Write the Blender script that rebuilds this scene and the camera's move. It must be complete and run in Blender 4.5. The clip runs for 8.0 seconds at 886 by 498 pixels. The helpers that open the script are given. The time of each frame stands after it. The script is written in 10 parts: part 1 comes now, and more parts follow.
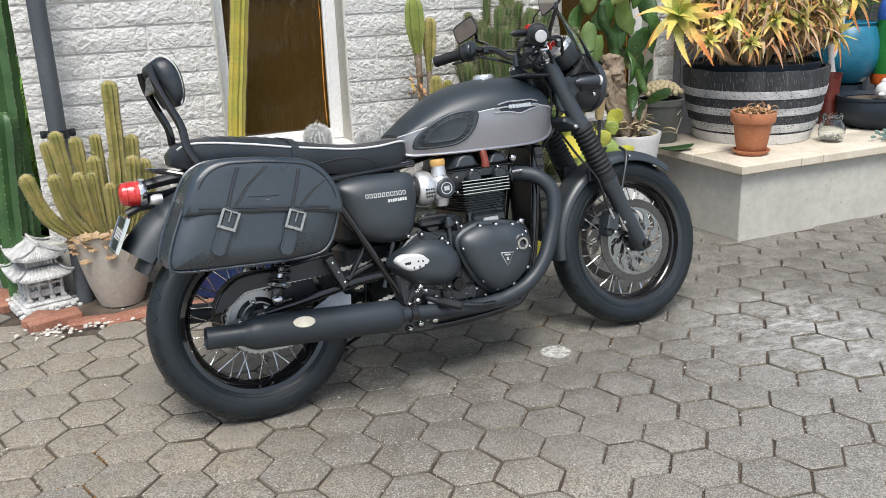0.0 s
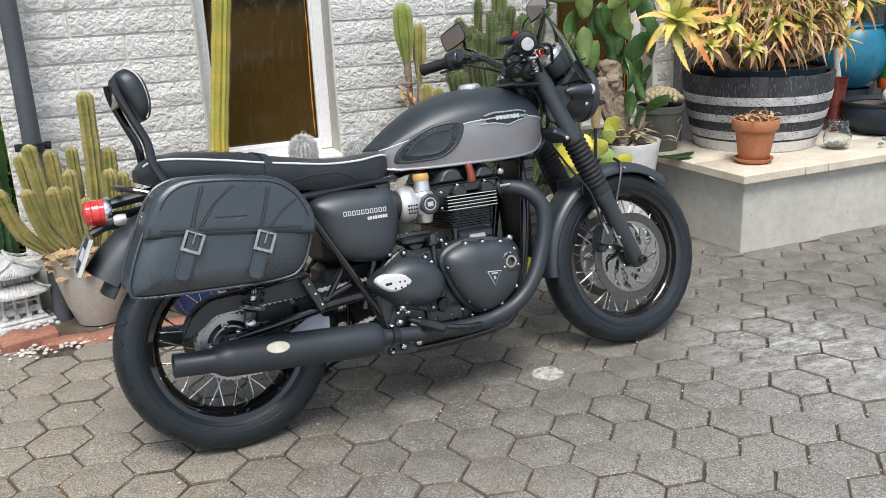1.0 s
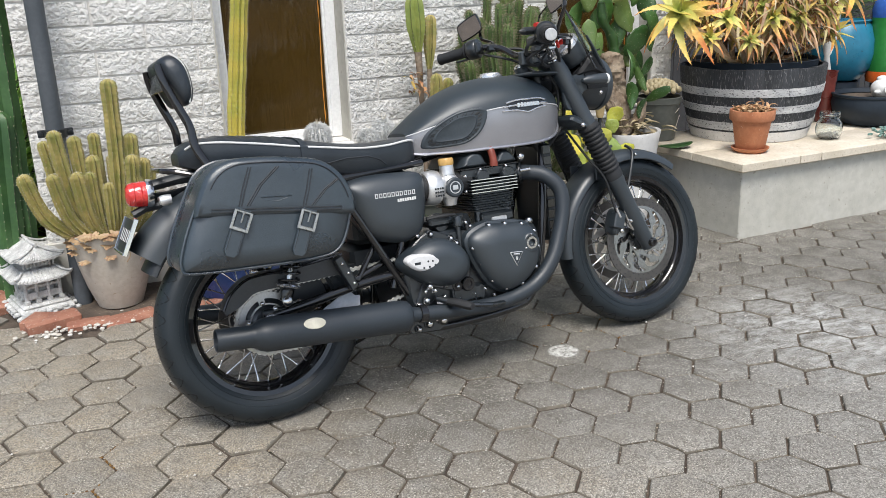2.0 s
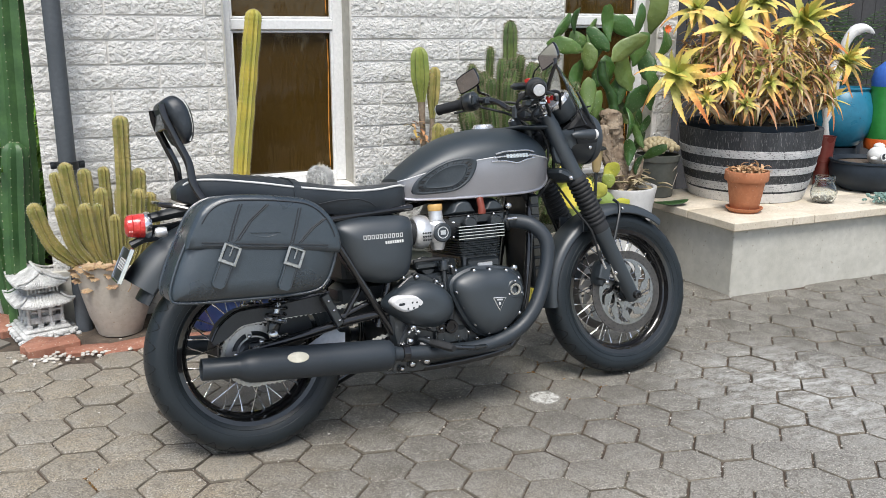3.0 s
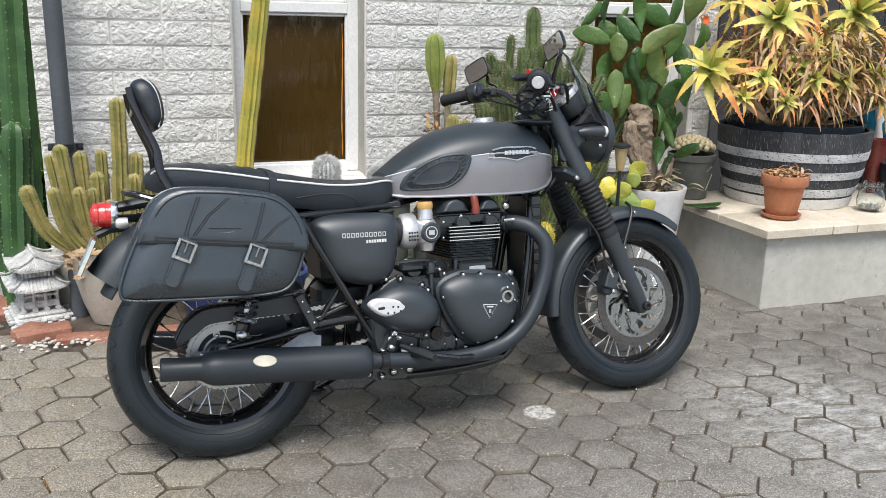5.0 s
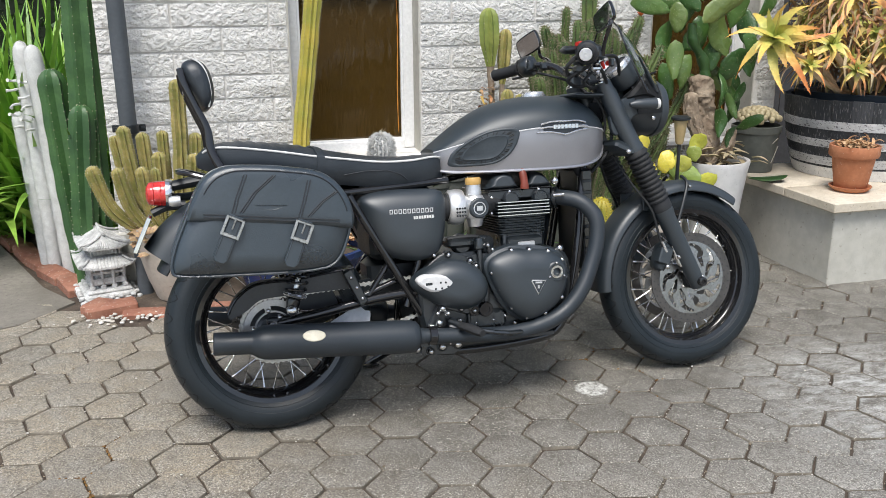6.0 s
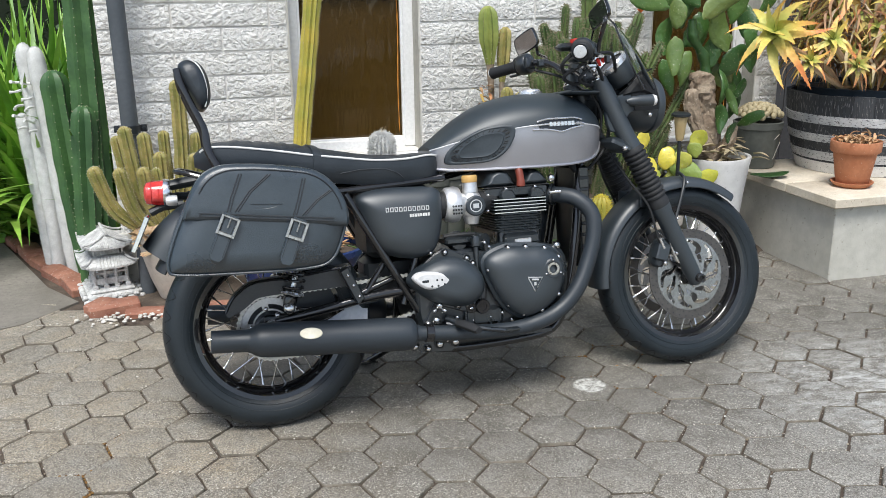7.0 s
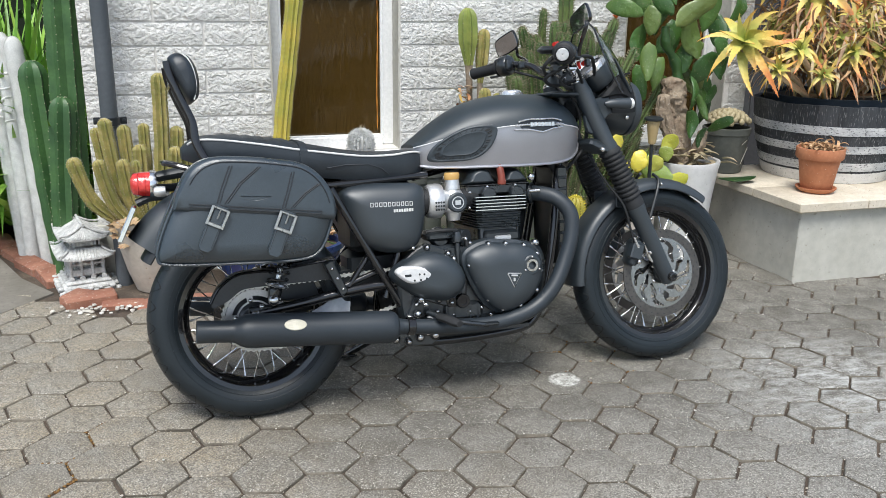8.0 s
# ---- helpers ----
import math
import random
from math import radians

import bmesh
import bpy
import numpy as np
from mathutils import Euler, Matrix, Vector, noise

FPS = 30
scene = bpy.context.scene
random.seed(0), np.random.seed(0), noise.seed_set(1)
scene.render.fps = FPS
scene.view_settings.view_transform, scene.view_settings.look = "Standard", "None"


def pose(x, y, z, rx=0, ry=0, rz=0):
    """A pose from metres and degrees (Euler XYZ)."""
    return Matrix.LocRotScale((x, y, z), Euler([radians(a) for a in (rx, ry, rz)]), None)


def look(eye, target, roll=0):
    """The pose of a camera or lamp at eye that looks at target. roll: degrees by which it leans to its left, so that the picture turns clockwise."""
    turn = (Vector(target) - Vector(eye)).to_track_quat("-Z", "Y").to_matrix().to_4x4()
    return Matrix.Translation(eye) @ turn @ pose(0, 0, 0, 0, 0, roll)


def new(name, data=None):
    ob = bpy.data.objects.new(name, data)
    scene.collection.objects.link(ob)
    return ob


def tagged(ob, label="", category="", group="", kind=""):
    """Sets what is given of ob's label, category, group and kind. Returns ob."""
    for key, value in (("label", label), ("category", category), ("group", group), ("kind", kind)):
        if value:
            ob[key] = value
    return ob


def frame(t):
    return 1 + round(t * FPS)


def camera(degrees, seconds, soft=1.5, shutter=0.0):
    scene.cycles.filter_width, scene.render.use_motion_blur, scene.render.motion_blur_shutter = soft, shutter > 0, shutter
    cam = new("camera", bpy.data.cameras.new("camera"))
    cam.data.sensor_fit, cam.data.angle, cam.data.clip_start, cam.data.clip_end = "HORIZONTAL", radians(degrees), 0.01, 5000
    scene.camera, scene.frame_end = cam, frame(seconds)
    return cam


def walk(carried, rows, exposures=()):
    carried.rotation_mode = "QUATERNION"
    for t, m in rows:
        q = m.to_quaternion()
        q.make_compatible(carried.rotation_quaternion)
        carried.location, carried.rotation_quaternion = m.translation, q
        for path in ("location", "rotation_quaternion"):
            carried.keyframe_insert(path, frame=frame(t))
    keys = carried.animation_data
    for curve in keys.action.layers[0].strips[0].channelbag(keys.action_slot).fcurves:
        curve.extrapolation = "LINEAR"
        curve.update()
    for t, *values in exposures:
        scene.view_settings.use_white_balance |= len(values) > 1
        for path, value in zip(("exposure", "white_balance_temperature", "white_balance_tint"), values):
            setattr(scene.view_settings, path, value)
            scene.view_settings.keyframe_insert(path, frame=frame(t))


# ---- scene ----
# ---------------------------------------------------------------- camera
cam = camera(54.2, 8.0, soft=0.5)
PATH = [
    (0, (0.156, -0.056, 1.243), (0.92, 1.694, 0.649), -2.2),
    (0.5, (0.27, 0.031, 1.253), (1.025, 1.787, 0.663), -2.4),
    (1, (0.277, 0.041, 1.247), (1.027, 1.8, 0.66), -2.6),
    (1.2, (0.228, 0.038, 1.246), (0.978, 1.795, 0.651), -3.5),
    (2.3, (0.089, -0.041, 1.247), (0.905, 1.684, 0.648), -1.5),
    (2.5, (0.109, -0.074, 1.243), (0.913, 1.67, 0.684), -0.8),
    (3, (0.142, -0.125, 1.255), (0.92, 1.65, 0.762), 0.1),
    (3.5, (0.188, -0.119, 1.248), (0.95, 1.668, 0.772), 0.2),
    (4, (0.248, -0.024, 1.249), (0.996, 1.766, 0.767), 0.1),
    (5.5, (0.466, -0.036, 1.247), (1.037, 1.801, 0.699), 1.0),
    (6, (0.477, -0.049, 1.244), (0.969, 1.804, 0.673), -0.4),
    (6.5, (0.492, -0.06, 1.246), (0.962, 1.797, 0.672), -1.0),
    (7, (0.512, -0.069, 1.244), (0.982, 1.788, 0.67), -0.9),
    (7.5, (0.508, -0.089, 1.237), (0.988, 1.767, 0.667), -0.6),
    (8, (0.444, -0.113, 1.243), (0.994, 1.723, 0.672), 0.7),
]
EXPOSURE = 0.5
walk(cam, [(t, look(eye, target, roll)) for t, eye, target, roll in PATH], [(0, EXPOSURE, 6500, 10), (6.6, EXPOSURE, 6500, 10), (7.4, EXPOSURE + 0.03, 6280, 7.5), (8, EXPOSURE + 0.02, 6350, 8)])

# ---------------------------------------------------------------- light: overcast sky, weak wide sun
SUN_EL, SUN_AZ = 61.0, 201.0   # azimuth clockwise from +y
world = bpy.data.worlds.new("sky")
scene.world = world
world.use_nodes = True
wn, wl = world.node_tree.nodes, world.node_tree.links
sky = wn.new("ShaderNodeTexSky")
sky.sky_type, sky.sun_disc = "NISHITA", False
sky.sun_elevation, sky.sun_rotation = radians(SUN_EL), radians(SUN_AZ)
sky.air_density, sky.dust_density, sky.ozone_density = 1.0, 1.2, 1.0
grey = wn.new("ShaderNodeHueSaturation")
grey.inputs["Saturation"].default_value = 0.7
wl.new(sky.outputs[0], grey.inputs["Color"])
wl.new(grey.outputs[0], wn["Background"].inputs["Color"])
wn["Background"].inputs["Strength"].default_value = 0.13
sun = new("sun", bpy.data.lights.new("sun", "SUN"))
sun.data.energy, sun.data.angle, sun.data.color = 2.85, radians(26), (1.0, 0.97, 0.92)
saz, sel = radians(SUN_AZ), radians(SUN_EL)
sun.matrix_world = look((0, 0, 0), (-math.sin(saz) * math.cos(sel), -math.cos(saz) * math.cos(sel), -math.sin(sel)))


# ---------------------------------------------------------------- materials
def shade(name):
    m = bpy.data.materials.new(name)
    m.use_nodes = True
    return m, m.node_tree.nodes, m.node_tree.links, m.node_tree.nodes["Principled BSDF"]


def coords(n, l, spread):
    """Object coordinates, shifted at random for each object where spread is set."""
    tc = n.new("ShaderNodeTexCoord")
    if not spread:
        return tc.outputs["Object"]
    info, add, mul = n.new("ShaderNodeObjectInfo"), n.new("ShaderNodeVectorMath"), n.new("ShaderNodeVectorMath")
    mul.operation, add.operation = "SCALE", "ADD"
    mul.inputs[0].default_value = (37.0, 61.0, 23.0)
    l.new(info.outputs["Random"], mul.inputs["Scale"])
    l.new(tc.outputs["Object"], add.inputs[0])
    l.new(mul.outputs[0], add.inputs[1])
    return add.outputs[0]


def noisy(n, l, vec, scale, detail=4.0, rough=0.55, lo=0.35, hi=0.65):
    tx, ramp = n.new("ShaderNodeTexNoise"), n.new("ShaderNodeMapRange")
    tx.inputs["Scale"].default_value, tx.inputs["Detail"].default_value, tx.inputs["Roughness"].default_value = scale, detail, rough
    l.new(vec, tx.inputs["Vector"])
    ramp.inputs["From Min"].default_value, ramp.inputs["From Max"].default_value = lo, hi
    l.new(tx.outputs["Fac"], ramp.inputs["Value"])
    return ramp.outputs[0]


def mixed(n, l, fac, a, b):
    mx = n.new("ShaderNodeMix")
    mx.data_type = "RGBA"
    for value, slot in ((fac, 0), (a, 6), (b, 7)):
        if isinstance(value, (int, float)):
            mx.inputs[slot].default_value = value
        elif isinstance(value, tuple):
            mx.inputs[slot].default_value = (*value, 1.0)
        else:
            l.new(value, mx.inputs[slot])
    return mx.outputs[2]


def scaled(n, l, value, factor):
    mu = n.new("ShaderNodeMath")
    mu.operation = "MULTIPLY"
    l.new(value, mu.inputs[0])
    mu.inputs[1].default_value = factor
    return mu.outputs[0]


def mat(name, c1, c2, big=6.0, fine=60.0, rough=0.6, rough2=None, metal=0.0, bump=0.0, bscale=None, spread=False, coat=0.0,
        fleck=None, fleck_lo=0.62, spec=0.5, relief=0.004, stretch=None):
    """A surface with colour that varies at two scales, fine relief and, where given, flecks of a third colour."""
    m, n, l, p = shade(name)
    vec = coords(n, l, spread)
    if stretch:
        mp = n.new("ShaderNodeMapping")
        mp.inputs["Scale"].default_value = stretch
        l.new(vec, mp.inputs["Vector"])
        vec = mp.outputs[0]
    f1, f2 = noisy(n, l, vec, big), noisy(n, l, vec, fine, 3.0)
    col = mixed(n, l, f1, c1, c2)
    dark = tuple(x * 0.72 for x in c1)
    col = mixed(n, l, scaled(n, l, f2, 0.35), col, dark)
    if fleck:
        col = mixed(n, l, noisy(n, l, vec, fine * 1.7, 2.0, 0.5, fleck_lo, fleck_lo + 0.06), col, fleck)
    l.new(col, p.inputs["Base Color"])
    rr = n.new("ShaderNodeMapRange")
    rr.inputs["To Min"].default_value, rr.inputs["To Max"].default_value = rough, rough + 0.12 if rough2 is None else rough2
    l.new(f1, rr.inputs["Value"])
    l.new(rr.outputs[0], p.inputs["Roughness"])
    p.inputs["Metallic"].default_value = metal
    p.inputs["Coat Weight"].default_value = coat
    p.inputs["Specular IOR Level"].default_value = spec
    if bump:
        b = n.new("ShaderNodeBump")
        b.inputs["Strength"].default_value, b.inputs["Distance"].default_value = bump, relief
        l.new(noisy(n, l, vec, bscale or fine, 5.0, 0.6, 0.2, 0.8), b.inputs["Height"])
        l.new(b.outputs[0], p.inputs["Normal"])
    return m


def island_mat(name, colours, rough=0.5, bump=0.2, bscale=60.0, coat=0.0):
    """Each loose piece of the mesh takes one of the colours, mottled."""
    m, n, l, p = shade(name)
    geo, ramp = n.new("ShaderNodeNewGeometry"), n.new("ShaderNodeValToRGB")
    ramp.color_ramp.interpolation = "LINEAR"
    el = ramp.color_ramp.elements
    while len(el) < len(colours):
        el.new(0.5)
    for i, c in enumerate(colours):
        el[i].position, el[i].color = i / max(1, len(colours) - 1), (*c, 1)
    l.new(geo.outputs["Random Per Island"], ramp.inputs[0])
    vec = coords(n, l, False)
    f = noisy(n, l, vec, bscale * 0.4)
    dk = n.new("ShaderNodeHueSaturation")
    dk.inputs["Value"].default_value = 0.55
    l.new(ramp.outputs[0], dk.inputs["Color"])
    l.new(mixed(n, l, scaled(n, l, f, 0.6), ramp.outputs[0], dk.outputs[0]), p.inputs["Base Color"])
    p.inputs["Roughness"].default_value, p.inputs["Coat Weight"].default_value = rough, coat
    b = n.new("ShaderNodeBump")
    b.inputs["Strength"].default_value, b.inputs["Distance"].default_value = bump, 0.003
    l.new(noisy(n, l, vec, bscale), b.inputs["Height"])
    l.new(b.outputs[0], p.inputs["Normal"])
    return m


def pad_mat(name, colours):
    """Cactus pads: a colour for each pad by chance, paler and browner scars, waxy and dimpled."""
    m, n, l, p = shade(name)
    info, ramp = n.new("ShaderNodeObjectInfo"), n.new("ShaderNodeValToRGB")
    el = ramp.color_ramp.elements
    while len(el) < len(colours):
        el.new(0.5)
    for i, c in enumerate(colours):
        el[i].position, el[i].color = i / (len(colours) - 1), (*c, 1)
    l.new(info.outputs["Random"], ramp.inputs[0])
    vec = coords(n, l, True)
    lt = n.new("ShaderNodeHueSaturation")
    lt.inputs["Hue"].default_value, lt.inputs["Value"].default_value = 0.485, 1.35
    l.new(ramp.outputs[0], lt.inputs["Color"])
    col = mixed(n, l, scaled(n, l, noisy(n, l, vec, 16.0), 0.7), ramp.outputs[0], lt.outputs[0])
    col = mixed(n, l, scaled(n, l, noisy(n, l, vec, 60.0, 3.0, 0.6, 0.64, 0.74), 0.6), col, (0.26, 0.24, 0.12))
    l.new(col, p.inputs["Base Color"])
    p.inputs["Roughness"].default_value, p.inputs["Coat Weight"].default_value = 0.4, 0.08
    b = n.new("ShaderNodeBump")
    b.inputs["Strength"].default_value, b.inputs["Distance"].default_value = 0.5, 0.004
    l.new(noisy(n, l, vec, 38.0, 2.0, 0.5, 0.3, 0.7), b.inputs["Height"])
    l.new(b.outputs[0], p.inputs["Normal"])
    return m


def aloe_mat(name, colours):
    """Leaves that turn from green at the heart to yellow and orange at their tips, each at its own pace."""
    m, n, l, p = shade(name)
    tc, ln, geo, ramp = n.new("ShaderNodeTexCoord"), n.new("ShaderNodeVectorMath"), n.new("ShaderNodeNewGeometry"), n.new("ShaderNodeValToRGB")
    ln.operation = "LENGTH"
    l.new(tc.outputs["Object"], ln.inputs[0])
    pace = n.new("ShaderNodeMapRange")
    pace.inputs["To Min"].default_value, pace.inputs["To Max"].default_value = 0.7, 1.75
    l.new(geo.outputs["Random Per Island"], pace.inputs["Value"])
    mul = n.new("ShaderNodeMath")
    mul.operation = "MULTIPLY"
    l.new(ln.outputs["Value"], mul.inputs[0])
    l.new(pace.outputs[0], mul.inputs[1])
    el = ramp.color_ramp.elements
    while len(el) < len(colours):
        el.new(0.5)
    for i, (c, q) in enumerate(zip(colours, (0.08, 0.34, 0.66, 1.0, 1.3))):
        el[i].position, el[i].color = q / 1.3, (*c, 1)
    sc = n.new("ShaderNodeMath")
    sc.operation = "MULTIPLY"
    sc.inputs[1].default_value = 1 / 1.3
    l.new(mul.outputs[0], sc.inputs[0])
    l.new(sc.outputs[0], ramp.inputs[0])
    dk = n.new("ShaderNodeHueSaturation")
    dk.inputs["Value"].default_value = 0.7
    l.new(ramp.outputs[0], dk.inputs["Color"])
    l.new(mixed(n, l, scaled(n, l, noisy(n, l, tc.outputs["Object"], 9.0), 0.6), ramp.outputs[0], dk.outputs[0]), p.inputs["Base Color"])
    p.inputs["Roughness"].default_value = 0.42
    b = n.new("ShaderNodeBump")
    b.inputs["Strength"].default_value, b.inputs["Distance"].default_value = 0.2, 0.01
    l.new(noisy(n, l, tc.outputs["Object"], 14.0), b.inputs["Height"])
    l.new(b.outputs[0], p.inputs["Normal"])
    return m


BLACK_SATIN = mat("satin_black_paint", (0.0145, 0.0222, 0.029), (0.019, 0.0277, 0.0352), 9, 300, 0.44, 0.52, bump=0.03, bscale=500, spec=1.0)
BLACK_ENGINE = mat("black_engine_paint", (0.0085, 0.0118, 0.0145), (0.0135, 0.0172, 0.0205), 14, 200, 0.26, 0.36, bump=0.08, bscale=350, spec=1.0)
BLACK_GLOSS = mat("gloss_black_enamel", (0.009, 0.009, 0.01), (0.013, 0.013, 0.014), 6, 120, 0.12, 0.2, coat=0.5)
BLACK_MATTE = mat("matt_black_coating", (0.009, 0.012, 0.015), (0.014, 0.018, 0.0215), 10, 260, 0.42, 0.52, bump=0.06, bscale=500, spec=0.6)
TANK_BLACK = mat("matt_graphite_black_paint", (0.0165, 0.0265, 0.034), (0.021, 0.031, 0.039), 5, 400, 0.44, 0.5, spec=0.8)
TANK_SILVER = mat("matt_silver_paint", (0.4, 0.4, 0.43), (0.47, 0.47, 0.5), 5, 500, 0.32, 0.38, metal=0.75)
PINSTRIPE = mat("pale_silver_line", (0.6, 0.6, 0.6), (0.68, 0.68, 0.68), 8, 90, 0.4)
RUBBER = mat("tyre_rubber", (0.0072, 0.0115, 0.0148), (0.012, 0.018, 0.0225), 7, 120, 0.36, 0.5, bump=0.12, bscale=240, spec=0.45)
RUBBER_DARK = mat("black_rubber", (0.01, 0.011, 0.012), (0.018, 0.019, 0.021), 12, 120, 0.6, 0.7, bump=0.1, bscale=200)
LEATHER = mat("black_leather", (0.0195, 0.0305, 0.0405), (0.032, 0.0465, 0.0585), 6, 160, 0.24, 0.4, bump=0.16, bscale=420, spec=1.0)
VINYL = mat("black_seat_vinyl", (0.015, 0.0205, 0.0265), (0.023, 0.03, 0.0375), 8, 120, 0.36, 0.48, bump=0.15, bscale=380, spec=0.6)
STITCH = mat("dark_stitching", (0.022, 0.026, 0.031), (0.035, 0.04, 0.047), 60, 300, 0.6)
WHITE_PIPING = mat("white_piping", (0.62, 0.62, 0.6), (0.74, 0.74, 0.72), 20, 100, 0.55)
CHROME = mat("bright_chrome", (0.72, 0.72, 0.72), (0.8, 0.8, 0.8), 8, 60, 0.1, 0.22, metal=1.0)
STEEL = mat("brushed_steel", (0.68, 0.675, 0.66), (0.8, 0.79, 0.78), 25, 200, 0.16, 0.26, metal=1.0, bump=0.04, bscale=600)
SPROCKET_STEEL = mat("dark_sprocket_steel", (0.5, 0.49, 0.48), (0.62, 0.61, 0.6), 25, 160, 0.3, 0.5, metal=0.8)
DISC_STEEL = mat("machined_disc_steel", (0.3, 0.294, 0.285), (0.42, 0.41, 0.4), 20, 90, 0.2, 0.32, metal=1.0)
DISC_BAND = mat("dull_disc_band", (0.11, 0.1, 0.092), (0.16, 0.148, 0.137), 25, 160, 0.36, 0.5, metal=0.85, bump=0.05, bscale=400)
CHAIN_STEEL = mat("oiled_chain_steel", (0.6, 0.59, 0.55), (0.72, 0.71, 0.66), 60, 200, 0.35, 0.5, metal=0.6)
BADGE_SILVER = mat("bright_silver_plating", (0.74, 0.74, 0.74), (0.82, 0.82, 0.82), 20, 120, 0.18, 0.28, metal=0.8)
KNEE_RUBBER = mat("worn_knee_rubber", (0.03, 0.039, 0.047), (0.044, 0.055, 0.064), 14, 160, 0.42, 0.52, bump=0.05, bscale=300)
SATIN_ALLOY = mat("satin_cast_alloy", (0.68, 0.68, 0.68), (0.78, 0.78, 0.77), 14, 150, 0.34, 0.46, metal=0.75, bump=0.05, bscale=300)
NICKEL = mat("worn_nickel_buckle", (0.5, 0.49, 0.46), (0.66, 0.65, 0.62), 60, 200, 0.25, 0.4, metal=1.0)
RED_LENS = mat("red_lens", (0.5, 0.012, 0.012), (0.72, 0.06, 0.05), 34, 120, 0.1, 0.2, coat=0.7, bump=0.5, bscale=70)
RED_PLASTIC = mat("red_switch", (0.5, 0.02, 0.015), (0.6, 0.03, 0.02), 30, 100, 0.4)
BROWN_CAP = mat("red_brown_rubber_cap", (0.17, 0.035, 0.02), (0.24, 0.05, 0.03), 30, 120, 0.45)
AMBER_CAP = mat("amber_plastic_cap", (0.55, 0.33, 0.1), (0.62, 0.4, 0.15), 20, 80, 0.35)
BRASS_PLATE = mat("pale_brass_plate", (0.62, 0.58, 0.45), (0.72, 0.68, 0.56), 40, 160, 0.35, 0.5, metal=0.4)
DIAL_FACE = mat("dial_face", (0.05, 0.05, 0.055), (0.09, 0.09, 0.1), 30, 120, 0.3)
HUGGER_GREY = mat("pale_grey_plate", (0.42, 0.44, 0.47), (0.5, 0.52, 0.55), 12, 80, 0.45)

WHITE_BLOCK = mat("painted_split_block", (0.765, 0.75, 0.71), (0.845, 0.83, 0.795), 5, 45, 0.7, 0.82, bump=1.0, bscale=46, spread=True, relief=0.019)
MORTAR = mat("painted_mortar", (0.66, 0.64, 0.6), (0.74, 0.72, 0.69), 7, 60, 0.85, bump=0.4, bscale=80)
WHITE_FRAME = mat("white_gloss_paint", (0.78, 0.78, 0.77), (0.84, 0.84, 0.83), 4, 70, 0.3, 0.42, bump=0.04)
RENDER_GREY = mat("painted_render", (0.46, 0.445, 0.39), (0.54, 0.525, 0.47), 3, 25, 0.75, 0.88, bump=0.25, bscale=120, fleck=(0.36, 0.34, 0.29), fleck_lo=0.66)
COPING = mat("cream_stone_coping", (0.58, 0.51, 0.4), (0.7, 0.63, 0.52), 8, 60, 0.65, 0.8, bump=0.2, bscale=120, spread=True, fleck=(0.4, 0.33, 0.24), fleck_lo=0.66)
BRICK = mat("worn_red_brick", (0.27, 0.11, 0.07), (0.37, 0.18, 0.12), 14, 70, 0.85, bump=0.6, bscale=80, spread=True, fleck=(0.5, 0.4, 0.33), fleck_lo=0.64)
SOIL = mat("dry_soil", (0.06, 0.045, 0.034), (0.13, 0.1, 0.075), 9, 70, 0.95, bump=1.0, bscale=90, fleck=(0.3, 0.25, 0.18), fleck_lo=0.68)
CONCRETE = mat("weathered_concrete", (0.165, 0.15, 0.125), (0.26, 0.238, 0.205), 3, 40, 0.85, bump=0.5, bscale=110, fleck=(0.12, 0.11, 0.1), fleck_lo=0.66)
PIPE_PAINT = mat("slate_grey_pipe_paint", (0.068, 0.078, 0.088), (0.09, 0.1, 0.112), 5, 60, 0.45, 0.6)
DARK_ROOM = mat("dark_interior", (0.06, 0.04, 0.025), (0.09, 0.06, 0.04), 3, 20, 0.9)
CHARCOAL = mat("charcoal_fence_stain", (0.035, 0.035, 0.037), (0.06, 0.06, 0.062), 4, 50, 0.75, bump=0.3)
TERRACOTTA = mat("terracotta", (0.42, 0.15, 0.065), (0.52, 0.22, 0.11), 9, 60, 0.75, 0.85, bump=0.2, bscale=100, fleck=(0.55, 0.36, 0.26), fleck_lo=0.68)
POT_STONE = mat("pale_taupe_pot", (0.42, 0.37, 0.31), (0.5, 0.46, 0.4), 6, 50, 0.6, 0.75, bump=0.12, fleck=(0.33, 0.28, 0.22), fleck_lo=0.68)
POT_WHITE = mat("white_glazed_pot", (0.62, 0.61, 0.59), (0.72, 0.71, 0.69), 5, 40, 0.3, 0.45, fleck=(0.45, 0.43, 0.4), fleck_lo=0.7)
POT_OLIVE = mat("dull_olive_grey_pot", (0.075, 0.08, 0.07), (0.115, 0.12, 0.105), 6, 50, 0.5, 0.65, bump=0.1)
POT_BLUE = mat("deep_blue_glaze", (0.012, 0.03, 0.11), (0.02, 0.045, 0.15), 6, 40, 0.2, 0.35)
POT_NAVY = mat("dark_navy_glaze", (0.016, 0.024, 0.034), (0.026, 0.036, 0.05), 6, 40, 0.5, 0.62, spec=0.3)
POT_TURQ = mat("turquoise_glaze", (0.014, 0.14, 0.23), (0.022, 0.19, 0.3), 6, 40, 0.25, 0.4, fleck=(0.02, 0.06, 0.1), fleck_lo=0.68)
MAROON = mat("maroon_glaze", (0.14, 0.025, 0.02), (0.2, 0.045, 0.035), 8, 50, 0.2, 0.35)
GLAZE_GREEN = mat("green_glaze", (0.02, 0.16, 0.03), (0.03, 0.24, 0.05), 6, 40, 0.25)
